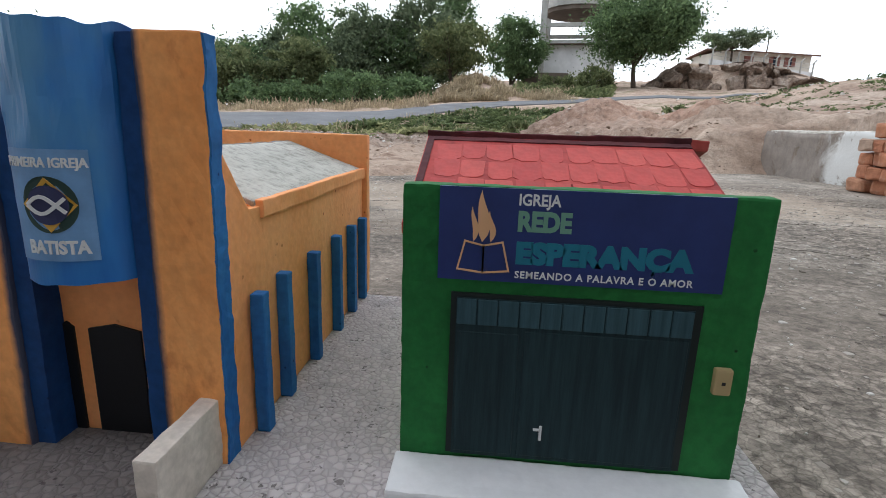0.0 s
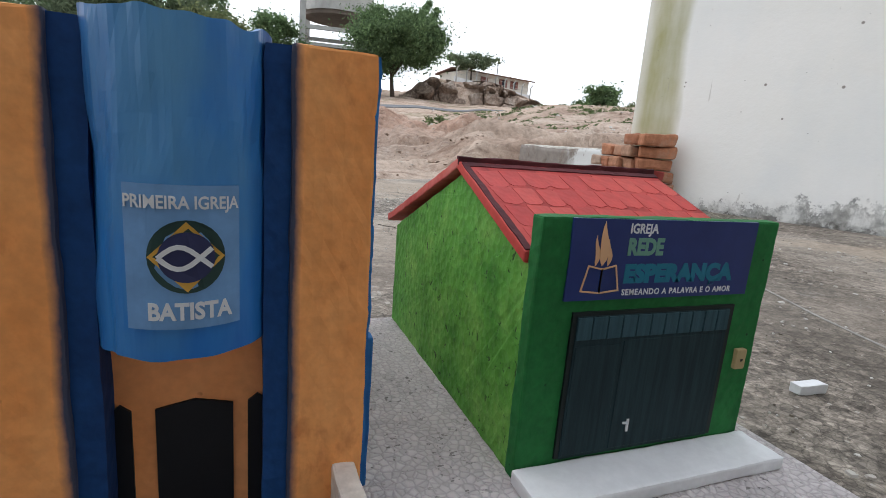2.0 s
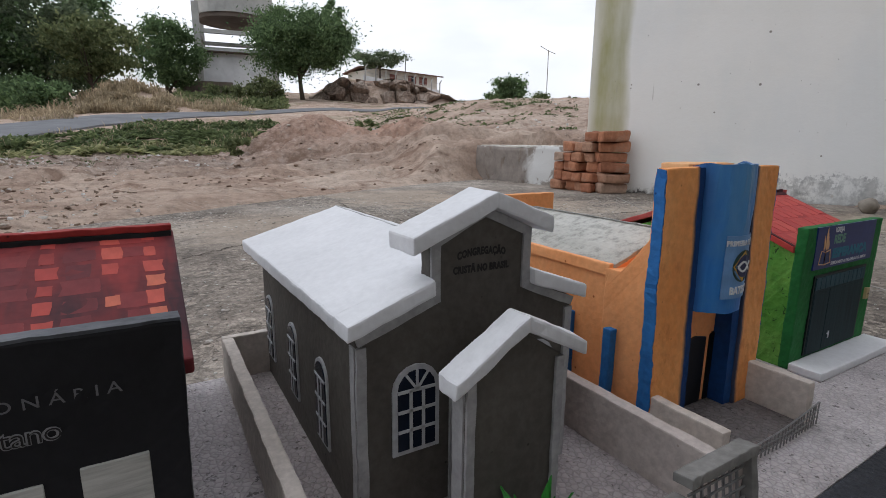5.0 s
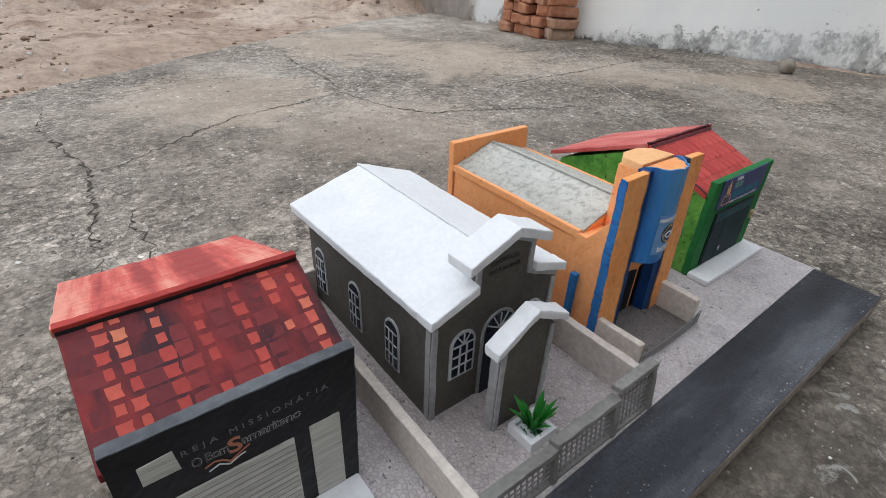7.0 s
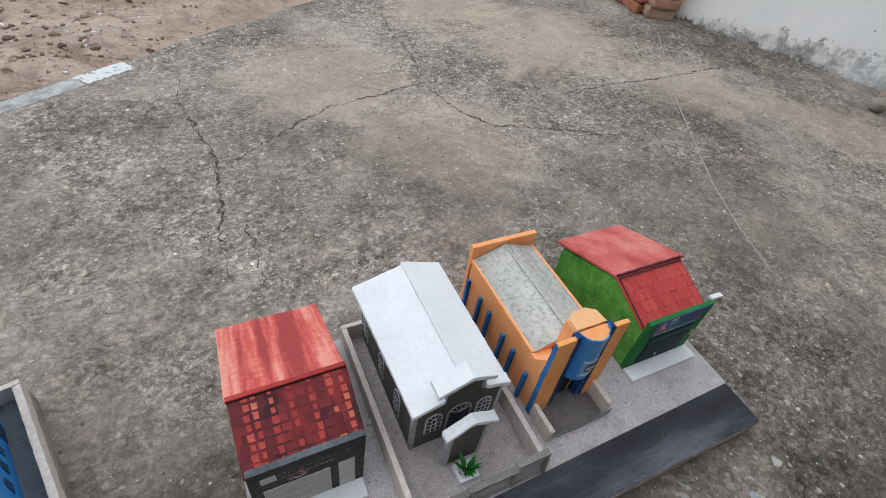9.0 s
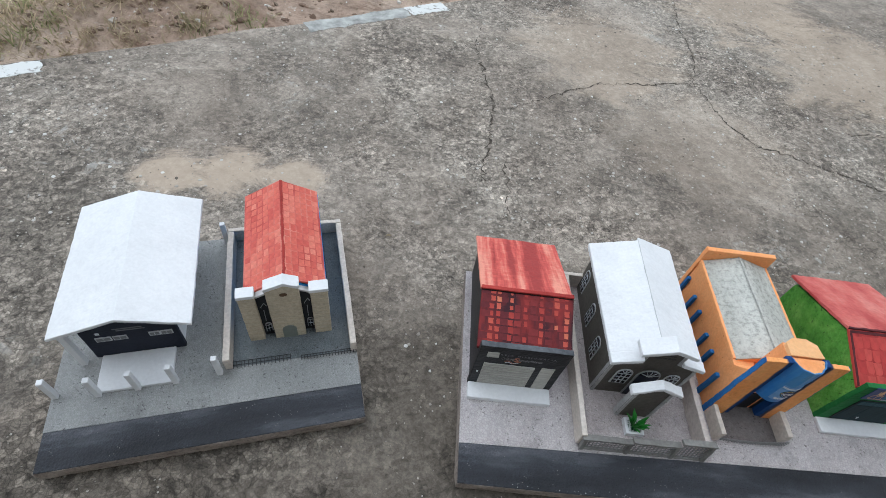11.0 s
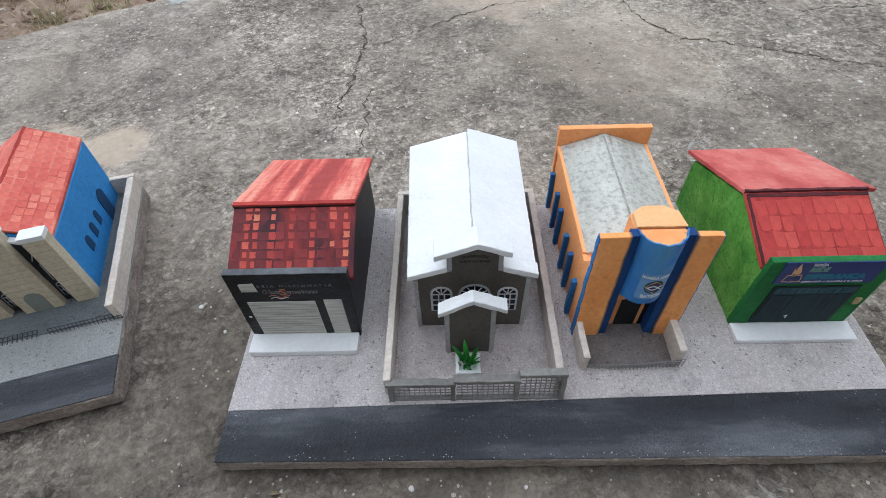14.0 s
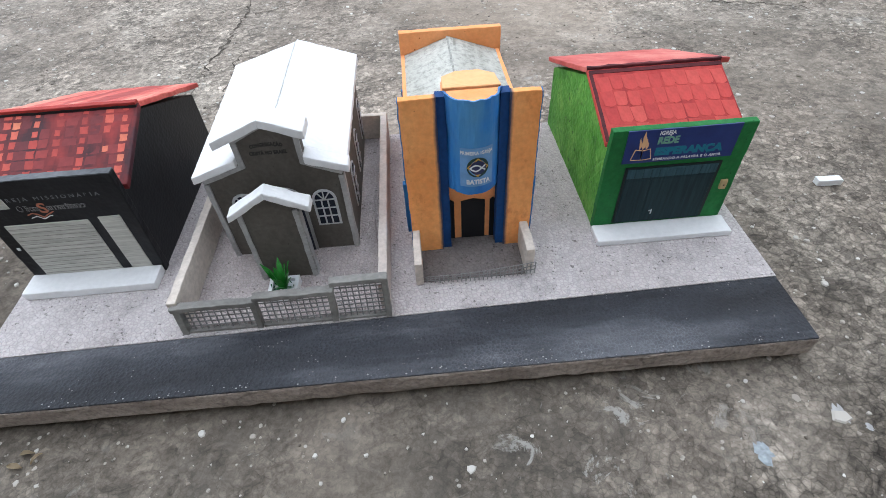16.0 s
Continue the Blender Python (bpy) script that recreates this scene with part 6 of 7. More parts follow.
def leaves(clumps, count, size, seed, flat=1.0):
    """Many small leaf blades round clump centres: (centre, radius)."""
    rng = np.random.default_rng(seed)
    verts, faces = [], []
    per = max(1, count // len(clumps))
    for c, rad in clumps:
        d = rng.normal(size=(per, 3))
        d /= np.linalg.norm(d, axis=1)[:, None]
        p = np.array(c) + d * (rad * np.abs(rng.normal(0.45, 0.45, (per, 1)))) * np.array([1, 1, flat])
        a, b = rng.normal(size=(per, 3)), rng.normal(size=(per, 3))
        a /= np.linalg.norm(a, axis=1)[:, None]
        b = np.cross(a, b)
        b /= np.linalg.norm(b, axis=1)[:, None] + 1e-9
        s = size * rng.uniform(0.6, 1.3, (per, 1))
        quad = np.stack([p - a * s, p - b * s * 0.45, p + a * s, p + b * s * 0.45], 1)
        base = len(verts)
        verts.extend(quad.reshape(-1, 3).tolist())
        faces.extend([(base + 4 * k, base + 4 * k + 1, base + 4 * k + 2, base + 4 * k + 3) for k in range(per)])
    me = bpy.data.meshes.new("crown")
    me.from_pydata(verts, [], faces)
    return me


def tree(label, base, height, width, trunk, crown_from, clumps, count, size, seed, mat="leaf", name="tree", flat=0.75, fork=5, extra=()):
    """A tapered trunk with limbs and a crown of leaf clumps."""
    rng = random.Random(seed)
    ob = thing(name, label, "tree" if name == "tree" else "bush")
    base = Vector(base)
    top = base + Vector((rng.uniform(-0.3, 0.3), rng.uniform(-0.3, 0.3), height * crown_from))
    centre = base + Vector((0, 0, height * (1 + crown_from) / 2))
    half = height * (1 - crown_from) / 2
    some = []
    for _ in range(clumps):
        while True:
            d = Vector((rng.uniform(-1, 1), rng.uniform(-1, 1), rng.uniform(-1, 1)))
            if d.length < 1:
                break
        some.append((centre + Vector((d.x * width / 2 * 0.85, d.y * width / 2 * 0.85, d.z * half * 0.88)), rng.uniform(0.07, 0.21) * width))
    some += [(base + Vector(c), r) for c, r in extra]
    bms = [tube([base - Vector((0, 0, 0.3)), base.lerp(top, 0.5) + Vector((rng.uniform(-1, 1), rng.uniform(-1, 1), 0)) * trunk, top, centre], [trunk, trunk * 0.8, trunk * 0.65, trunk * 0.3], 8)]
    part("trunk", bms[0], M["bark"], ob)
    for k in range(fork):
        c = some[k % len(some)][0]
        part("limb", tube([top - Vector((0, 0, 0.1 * half)), top.lerp(c, 0.5) + Vector((0, 0, 0.1 * half)), c], [trunk * 0.5, trunk * 0.3, trunk * 0.08], 6), M["bark"], ob)
    me = leaves([(tuple(c), r) for c, r in some], count, size, seed, flat)
    me.materials.append(M[mat])
    crown = new("crown", me)
    crown.parent = ob
    return ob


wisps = [((1.4 + 0.18 * k, -0.5 + 0.1 * k, 5.0 + 0.30 * (k % 5)), 0.22 + 0.05 * (k % 3)) for k in range(9)] + [((2.6, 0, 4.6), 0.4), ((3.0, 0, 4.0), 0.4)]
tree("round-crowned green tree on the bare slope", place(15.0, 36), 5.9, 7.8, 0.17, 0.25, 130, 46000, 0.11, 3, extra=wisps)
# dense row of trees behind the road, grown together down to the ground
for az, r, h, w, m in ((-48, 36, 3.4, 8, "leaf"), (-41, 35, 3.2, 8, "leaf_olive"), (-34, 34, 3.2, 7, "leaf"), (-29.5, 33, 3.1, 6, "leaf_olive"), (-26, 32, 3.6, 5, "leaf"), (-22.4, 32, 4.6, 4.6, "leaf_olive"), (-18.2, 33, 6.3, 6, "leaf"), (-14.0, 31, 5.6, 5.4, "leaf_olive"), (-10.6, 32, 5.0, 5.4, "leaf"), (-7.2, 32, 6.3, 5.4, "leaf_olive"), (-4.4, 34, 6.8, 4.6, "leaf")):
    skirt = [((w * 0.11 * k, 0.4 * (k % 2), 0.35 + 0.3 * (k % 3)), w * 0.12) for k in range(-4, 5)]
    tree("dense dark green roadside tree", place(az, r), h, w, 0.12, 0.02, 85, 14000, 0.12, int(az * 10 + 500), m, extra=skirt)
for az, r, h, w in ((-3.6, 28.5, 3.9, 4.4), (-20, 28, 3.6, 4.0), (-27, 28, 3.0, 4.0)):
    tree("light green feathery roadside tree", place(az, r), h, w, 0.08, 0.22, 60, 11000, 0.10, int(az * 10 + 900), "leaf_weed", flat=0.5)
tree("dark round tree beside the water tower", place(2.7, 42), 5.1, 5.0, 0.2, 0.03, 75, 26000, 0.12, 31)
tree("flat-topped tree before the hilltop house", place(23.2, 47), 2.5, 5.6, 0.10, 0.55, 34, 8000, 0.11, 33, "leaf_olive", flat=0.35)
tree("dense round green bush on the horizon", place(36.9, 36), 2.2, 3.1, 0.1, 0.02, 36, 8000, 0.11, 35, "leaf", "bush")
tree("low green bush on the horizon", place(40.2, 38), 1.0, 2.6, 0.06, 0.02, 16, 3000, 0.11, 36, "leaf_weed", "bush")
tree("low green bush below the water tower", place(11.2, 33), 1.3, 2.6, 0.06, 0.02, 18, 4000, 0.10, 37, "leaf_weed", "bush")
tree("low green bush below the water tower", place(7.5, 34), 0.8, 3.0, 0.06, 0.02, 14, 2600, 0.10, 39, "leaf_weed", "bush")
tree("small green shrub on the soil slope", place(20.6, 10.6), 0.42, 0.6, 0.02, 0.02, 8, 900, 0.05, 38, "leaf_weed", "bush")
tree("small green shrub at the foot of the soil heap", place(6.6, 6.3), 0.28, 0.36, 0.01, 0.02, 8, 700, 0.03, 34, "leaf_weed", "bush")
for n, (az, r, h, w) in enumerate(((-25, 24, 1.2, 2.2), (-14, 23, 1.5, 2.6), (-8, 24, 1.2, 2.4), (-19, 25, 1.2, 3.0), (-30, 25, 1.3, 3.0), (-36, 26, 1.3, 3.0), (-11, 27, 1.4, 3.4), (-16, 27, 1.6, 3.4), (-23, 27, 1.6, 3.4))):
    tree("low dark green roadside bush", place(az, r), h, w, 0.05, 0.02, 22, 3600, 0.085, 40 + n, "leaf", "bush")


def scatter(name, label, spots, count, size, mat, seed, up=0.5, gate=-0.12, category="grass", thin=0.3, blades=5, stretch=1.0):
    """Low growth spread over the land: small plants of a few pointed blades each, joined as one sheet."""
    rnd = np.random.default_rng(seed)
    verts, faces = [], []
    for k in range(count):
        az0, az1, r0, r1 = spots[k % len(spots)]
        az, r = rnd.uniform(az0, az1), rnd.uniform(r0, r1)
        x, y = 0.4 + r * math.sin(math.radians(az)), r * math.cos(math.radians(az))
        if noise.noise(Vector((x * 0.9, y * 0.9 * stretch, seed))) + 0.5 * noise.noise(Vector((x * 3.1, y * 3.1 * stretch, seed))) < gate:
            continue
        z = land(x, y)
        tall = up * (0.75 + 1.1 * noise.noise(Vector((x * 1.6, y * 1.6, 2.0))))
        for a, s, f, dx, dy in zip(rnd.uniform(0, 6.28, blades), size * rnd.uniform(0.5, 1.4, blades), tall * rnd.uniform(0.2, 1.4, blades), rnd.normal(0, size * 0.5, blades), rnd.normal(0, size * 0.5, blades)):
            c, d = math.cos(a), math.sin(a)
            p, h = Vector((x + dx, y + dy, z - 0.01)), s * f
            mid = p + Vector((c * s * 0.35, d * s * 0.35, h * 0.8))
            tip = p + Vector((c * s, d * s, h))
            side = Vector((-d, c, 0)) * s * thin
            b = len(verts)
            verts += [tuple(p), tuple(mid - side), tuple(tip), tuple(mid + side)]
            faces.append((b, b + 1, b + 2, b + 3))
    me = bpy.data.meshes.new(name)
    me.from_pydata(verts, [], faces)
    me.materials.append(M[mat])
    return tagged(new(name, me), label, category, kind="stuff")


M["leaf_creep"] = leaf_mat("creeping_weed_leaf", (0.085, 0.12, 0.055), (0.17, 0.21, 0.095))
scatter("weeds", "low creeping green weeds beside the road", [(-7, 6, 8.6, 11.6), (-5, 8, 9.2, 12.8), (-2, 12, 10.0, 14.4), (-14, 5, 8.8, 11.6)], 17000, 0.085, "leaf_creep", 3, 0.95, -0.17, stretch=1.6)
scatter("weeds", "yellowing low weeds beside the road", [(-30, -5, 7.7, 11.0), (-14, 2, 8.0, 9.6), (0, 9, 7.4, 10.0)], 5600, 0.085, "blade", 13, 0.9, -0.05, stretch=1.6)
scatter("dry_grass", "dry yellow stalks among the weeds", [(-40, 6, 8.2, 12.0), (-5, 12, 9, 15)], 2400, 0.10, "straw", 4, 1.2, 0.0, thin=0.05)
scatter("dry_grass", "dry yellow grass behind the road", [(-40, -6, 17.0, 24), (-6, 3, 20, 24), (-5, 9, 21, 28), (-40, 10, 20, 31)], 11000, 0.17, "straw", 5, 1.3, -0.1, thin=0.08, blades=7)
scatter("weeds", "thin grey-green scrub on the open soil", [(19, 44, 8, 12), (14, 26, 9.5, 14), (22, 44, 11, 24), (20, 34, 14, 26)], 17000, 0.045, "leaf_creep", 7, 0.9, 0.22, stretch=3.2)
scatter("weeds", "sparse small weeds on the trodden soil", [(2, 9, 6.5, 9), (-40, 6, 5.5, 8.6)], 900, 0.04, "leaf_creep", 6, 0.9, 0.05)
scatter("weeds", "green weeds below the tower", [(3, 13, 24, 40)], 3600, 0.20, "leaf_weed", 8, 1.0, -0.05)


def road():
    k = Mat("worn_asphalt", 0.9)
    k.colour(k.ramp(k.noise(1.5, 6), (0.3, (0.13, 0.135, 0.145)), (0.7, (0.20, 0.205, 0.215)))).bump(k.noise(25, 4), 0.4, 0.02)
    verts, faces = [], []
    azs = [-62 + 0.5 * n for n in range(208)]
    for az in azs:
        r = road_r(az)
        w = float(np.interp(az, [-62, -11, 10, 42], [4.2, 4.2, 3.0, 2.2]))
        mid = place(az, r, rough=False)
        for d, lift in ((-w / 2, -0.25), (-w / 2, 0.0), (-w / 4, 0.03), (w / 4, 0.03), (w / 2, 0.01), (w / 2, -0.25)):
            p = place(az, r + d, rough=False)
            verts.append((p.x, p.y, 0.1 * mid.z + 0.9 * p.z + 0.02 + lift))
    for i in range(len(azs) - 1):
        for j in range(5):
            a = i * 6 + j
            faces.append((a, a + 1, a + 7, a + 6))
    me = bpy.data.meshes.new("road")
    me.from_pydata(verts, [], faces)
    me.materials.append(k.m)
    return tagged(new("road", me), "narrow grey asphalt road climbing past the soil", "road", kind="structure")


road()


def water_tower():
    base = place(8.9, 47)
    ob = thing("water_tower", "pale concrete water tower on square legs", "water tower", tuple(base), -9)
    m = M["concrete_pale"]
    s = 2.75
    for a, b in ((-s, -s), (s, -s), (s, s), (-s, s)):
        part("leg", worn(block(a - 0.24, a + 0.24, b - 0.24, b + 0.24, -1.0, 6.2), 0.03, 1), m, ob)
    for z in (4.05, 2.75):
        for a, b in ((-s, 0), (s, 0)):
            part("beam", block(a - 0.14, a + 0.14, -s + 0.24, s - 0.24, z, z + 0.3), m, ob)
            part("beam", block(-s + 0.24, s - 0.24, a - 0.14, a + 0.14, z, z + 0.3), m, ob)
    part("base_room", block(-s + 0.1, s - 0.1, -s + 0.26, s - 0.1, -1.0, 2.7), M["whitewash"], ob, "whitewashed base room")
    part("dark_rim", block(-s - 0.3, s + 0.3, -s - 0.3, s + 0.3, 2.7, 2.78), M["bark"], ob)
    rim = [(2.95 * math.cos(2 * math.pi * k / 28), 2.95 * math.sin(2 * math.pi * k / 28)) for k in range(28)]
    part("tank", solid(rim, 4.6, "z", 5.7), m, ob, "round concrete tank")
    # shade below the tank is put into this darker concrete colour
    part("tank_floor", solid([(a * 0.95, b * 0.95) for a, b in rim], 0.3, "z", 5.4), M["shade_concrete"], ob)
    return ob


M["concrete_pale"] = plain("pale_concrete", (0.42, 0.42, 0.40), 0.9, 0.2, 1.2)
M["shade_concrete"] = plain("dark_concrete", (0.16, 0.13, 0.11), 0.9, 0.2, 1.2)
M["whitewash"] = plain("whitewash", (0.74, 0.75, 0.76), 0.9, 0.15, 1.0)
water_tower()


def hill_house():
    ob = thing("hilltop_house", "long low white house with brown tile roof", "house", (22.55, 45.55, 5.43), 14)
    part("wall", block(-3.5, 4.2, 0, 4.5, -1.8, 1.45), M["house_wall"], ob, "cream wall")
    part("roof", slope(-3.8, 4.5, -0.6, 1.40, 2.2, 1.86, 0.12), M["roof_brown"], ob)
    part("roof", slope(-3.8, 4.5, 5.0, 1.40, 2.1, 1.86, 0.12), M["roof_brown"], ob)
    for x in (0.35, 1.75):
        win = part("window", block(x, x + 1.0, -0.05, 0.02, 0.45, 1.15), M["shutter_red"], ob, "red-brown shuttered window")
        part("pane", block(x + 0.36, x + 0.64, -0.08, -0.03, 0.5, 1.1), M["glass_dark"], win)
    part("door", block(-1.9, -1.1, -0.05, 0.02, -0.9, 1.1), M["shutter_red"], ob, "red-brown door")
    part("antenna", tube([(1.0, 1.2, 1.6), (1.05, 1.2, 3.2)], [0.05, 0.04], 6), M["bark"], ob)
    return ob


M["house_wall"] = plain("cream_house_wall", (0.70, 0.67, 0.60), 0.9, 0.1, 1.5)
M["shutter_red"] = plain("red_shutter", (0.24, 0.10, 0.08), 0.7)
hill_house()


def hill_fence():
    ob = thing("hill_fence", "white low wall with leaning concrete fence posts", "fence", (21.2, 42.85, 5.22), 14)
    part("low_wall", solid([(-4.5, -1.3), (4.4, -1.9), (4.4, 0.02), (-4.5, 0.58)], 0.15, "y", 0.0), M["whitewash"], ob, "low white wall")
    for k in range(9):
        x = -4.4 + k * 1.085
        z = -0.063 * x
        part("post", tube([(x, -0.06, z - 0.5), (x, -0.06, z + 0.95), (x + 0.22, -0.06, z + 1.2)], [0.06, 0.06, 0.05], 5), M["concrete_pale"], ob)
    for h in (0.55, 0.85):
        part("wire", tube([(-4.4, -0.06, 0.28 + h), (4.3, -0.06, -0.27 + h)], [0.014, 0.014], 4), M["concrete_pale"], ob)
    return ob


hill_fence()


def rock_mat():
    k = Mat("weathered_rock", 0.95, spec=0.15)
    c = k.ramp(k.noise(1.1, 8, 0.7, (1, 1, 0.6), warp=0.8), (0.34, (0.17, 0.125, 0.10)), (0.48, (0.38, 0.285, 0.225)), (0.64, (0.55, 0.46, 0.39)))
    c = k.mix(0.7, c, k.ramp(k.noise(6, 6, 0.75, (1, 1, 0.5)), (0.35, 0.4), (0.6, 1.1)), "MULTIPLY")
    k.colour(c).bump(k.noise(3, 8, 0.75), 1.0, 0.3)
    return k.m


M["rock"] = rock_mat()


def rock_bank():
    """The broken rock face that carries the terrace."""
    verts, faces = [], []
    cols, rows = 260, 26
    for i in range(cols + 1):
        az = 15.6 + 18.2 * i / cols
        ends = smooth(15.6, 18.4, az) * (1 - smooth(31.5, 33.6, az))
        out = Vector((-math.sin(math.radians(az)), -math.cos(math.radians(az)), 0))
        low, high = place(az, 37.4, rough=False).z - 0.3, place(az, 41.2, rough=False).z - 0.05
        for j in range(rows + 1):
            t = j / rows
            r = 37.3 + 2.0 * t
            z = low + (high - low) * smooth(0.0, 0.85, t)
            s = Vector((0.4 + r * math.sin(math.radians(az)), r * math.cos(math.radians(az)), z))
            # blocks split by joints, beds and crumbled edges
            q = Vector((s.x * 0.75, s.y * 0.75, s.z * 1.3)) + 0.35 * noise.noise_vector(s * 0.8)
            gaps = noise.voronoi(q)[0]
            cell = noise.cell(noise.voronoi(q)[1][0] * 7.3)
            crack = 1 - smooth(0.0, 0.16, gaps[1] - gaps[0])
            push = 0.8 * (cell - 0.5) - 0.35 * crack + 0.5 * noise.noise(s * 0.4) + 0.14 * noise.noise(s * 3.3)
            step = 0.20 * (cell - 0.5) + 0.10 * noise.noise(s * 2.2) - 0.10 * crack
            verts.append(tuple(s + out * push * ends + Vector((0, 0, step * ends if j < rows else 0))))
    n = rows + 1
    for i in range(cols):
        for j in range(rows):
            a = i * n + j
            faces.append((a, a + n, a + n + 1, a + 1))
    me = bpy.data.meshes.new("rock_bank")
    me.from_pydata(verts, [], faces)
    me.materials.append(M["rock"])
    return tagged(new("rock_bank", me), "weathered brown rock bank below the house", "rock", kind="structure")


rock_bank()


def gate_pillar():
    base = place(44.3, 14.0)
    bm = handcut(worn(solid([(-0.14, -0.4), (0.14, -0.4), (0.14, 0.62), (0.06, 0.68), (-0.10, 0.62)], 0.28, "y", -0.14), 0.02, 2), 0.02, 0.12, 9)
    ob = part("pillar", bm, M["shade_concrete"])
    ob.matrix_world = pose(base.x, base.y, min(base.z, 0.74), 0, 0, -44)
    return tagged(ob, "short broken grey concrete pillar on the soil", "pillar")


gate_pillar()


def tower_fence():
    ob = part("low_wall", block(-1.6, 2.0, 0, 0.15, -0.4, 0.95), M["shade_concrete"])
    ob.matrix_world = pose(*place(5.6, 43, rough=False), 0, 0, -4)
    tagged(ob, "low weathered grey wall beside the water tower", "wall")


tower_fence()


def lamp_post():
    p = place(41.2, 58)
    ob = thing("street_lamp", "thin pale street lamp with double arm", "street lamp", tuple(p))
    part("pole", tube([(0, 0, -1), (0, 0, 5.6)], [0.06, 0.045], 6), M["concrete_pale"], ob)
    part("arm", tube([(-1.1, 0, 5.9), (0, 0, 5.5), (1.0, 0, 5.3)], [0.035, 0.035, 0.035], 5), M["concrete_pale"], ob)
    return ob


lamp_post()

# ---------------------------------------------------------------- bits on the concrete
def chips():
    rnd = random.Random(17)
    bm = bmesh.new()

    def bit(x, y, s, h):
        n = rnd.randint(5, 8)
        o = rnd.uniform(0, 6)
        pts = [(x + s * rnd.uniform(0.5, 1) * math.cos(o + 6.283 * k / n), y + s * rnd.uniform(0.5, 1) * math.sin(o + 6.283 * k / n)) for k in range(n)]
        low = [bm.verts.new((a, b, 0.0)) for a, b in pts]
        top = [bm.verts.new((x + (a - x) * 0.8, y + (b - y) * 0.8, h)) for a, b in pts]
        bm.faces.new(top)
        for k in range(n):
            bm.faces.new((low[k], low[(k + 1) % n], top[(k + 1) % n], top[k]))

    for x, y, s in ((-0.135, 0.679, 0.012), (0.998, -0.076, 0.014), (1.117, 0.191, 0.005), (1.105, 0.20, 0.007), (0.958, 0.004, 0.004), (0.276, -0.024, 0.006), (-0.12, 0.30, 0.006), (-0.10, 0.33, 0.006), (-0.115, 0.28, 0.005), (-0.17, 0.36, 0.005)):
        bit(x, y, s, 0.002)
    for _ in range(19000):
        x, y = rnd.uniform(-1.7, 2.6), -0.55 + 3.1 * rnd.random() ** 1.2
        if noise.noise(Vector((x * 2.2, y * 2.2, 3))) < rnd.uniform(-0.45, 0.2):
            continue
        if y < edge_y(x) - 0.05 and not (-0.01 < x < 1.01 and -0.01 < y < 0.51) and not (-0.95 < x < -0.15 and -0.1 < y < 0.65) and x < 2.4:
            big = rnd.choice((0.0012, 0.0016, 0.002, 0.0026, 0.0034, 0.0045, 0.007))
            bit(x, y, big * (0.5 if y < 0.5 and rnd.random() < 0.85 else 1.0), rnd.choice((0.0006, 0.0012, 0.002)))
    bmesh.ops.recalc_face_normals(bm, faces=bm.faces)
    return tagged(part("paint_chips", bm, M["chip"]), "scattered pale paint chips and grit on the concrete", "debris", kind="stuff")


def chip_mat():
    k = Mat("pale_chip", 0.9)
    f = k.n.new("ShaderNodeNewGeometry").outputs["Random Per Island"]
    k.colour(k.ramp(f, (0.0, (0.11, 0.093, 0.077)), (0.2, (0.22, 0.19, 0.16)), (0.55, (0.37, 0.34, 0.30)), (0.9, (0.48, 0.46, 0.43)), (1.0, (0.62, 0.61, 0.58))))
    return k.m


M["chip"] = chip_mat()
chips()
bm = handcut(worn(block(-0.020, 0.020, -0.007, 0.007, 0, 0.011), 0.0012), 0.0008)
foam_bit = part("foam_offcut", bm, M["white"])
foam_bit.matrix_world = pose(1.225, 0.316, 0.0, 0, 0, -4)
tagged(foam_bit, "small white foam offcut lying on the concrete", "foam scrap")


def ragged(bm):
    """Frays the outline of a flat patch without lifting it."""
    for _ in range(3):
        bmesh.ops.subdivide_edges(bm, edges=[e for e in bm.edges if e.calc_length() > 0.009], cuts=1, use_grid_fill=True)
    for v in bm.verts:
        d = noise.noise_vector(v.co * 28) + 0.6 * noise.noise_vector(v.co * 90)
        v.co += Vector((d.x, d.y, 0)) * 0.010
    return bm


def painted_marks():
    k = Mat("worn_white_paint", 0.9)
    k.colour(k.ramp(k.noise(30, 6, 0.7), (0.36, (0.22, 0.21, 0.19)), (0.46, (0.62, 0.63, 0.62))))
    for x0, x1, mat in ((-1.56, -1.41, k.m), (-0.285, -0.135, k.m), (-0.66, -0.29, M["kerb_grey"])):
        line = [(x0 + (x1 - x0) * n / 8, edge_y(x0 + (x1 - x0) * n / 8) - 0.045 + 0.008 * noise.noise(Vector((x0 * 9 + n, 0, 0)))) for n in range(9)]
        part("paint_mark", ragged(strip(line, 0.072, 0.002, "z", -0.0006)), mat, pavement, "worn paint mark along the concrete edge")


M["kerb_grey"] = plain("faded_blue_grey_paint", (0.34, 0.345, 0.33), 0.9, 0.45, 18)
painted_marks()


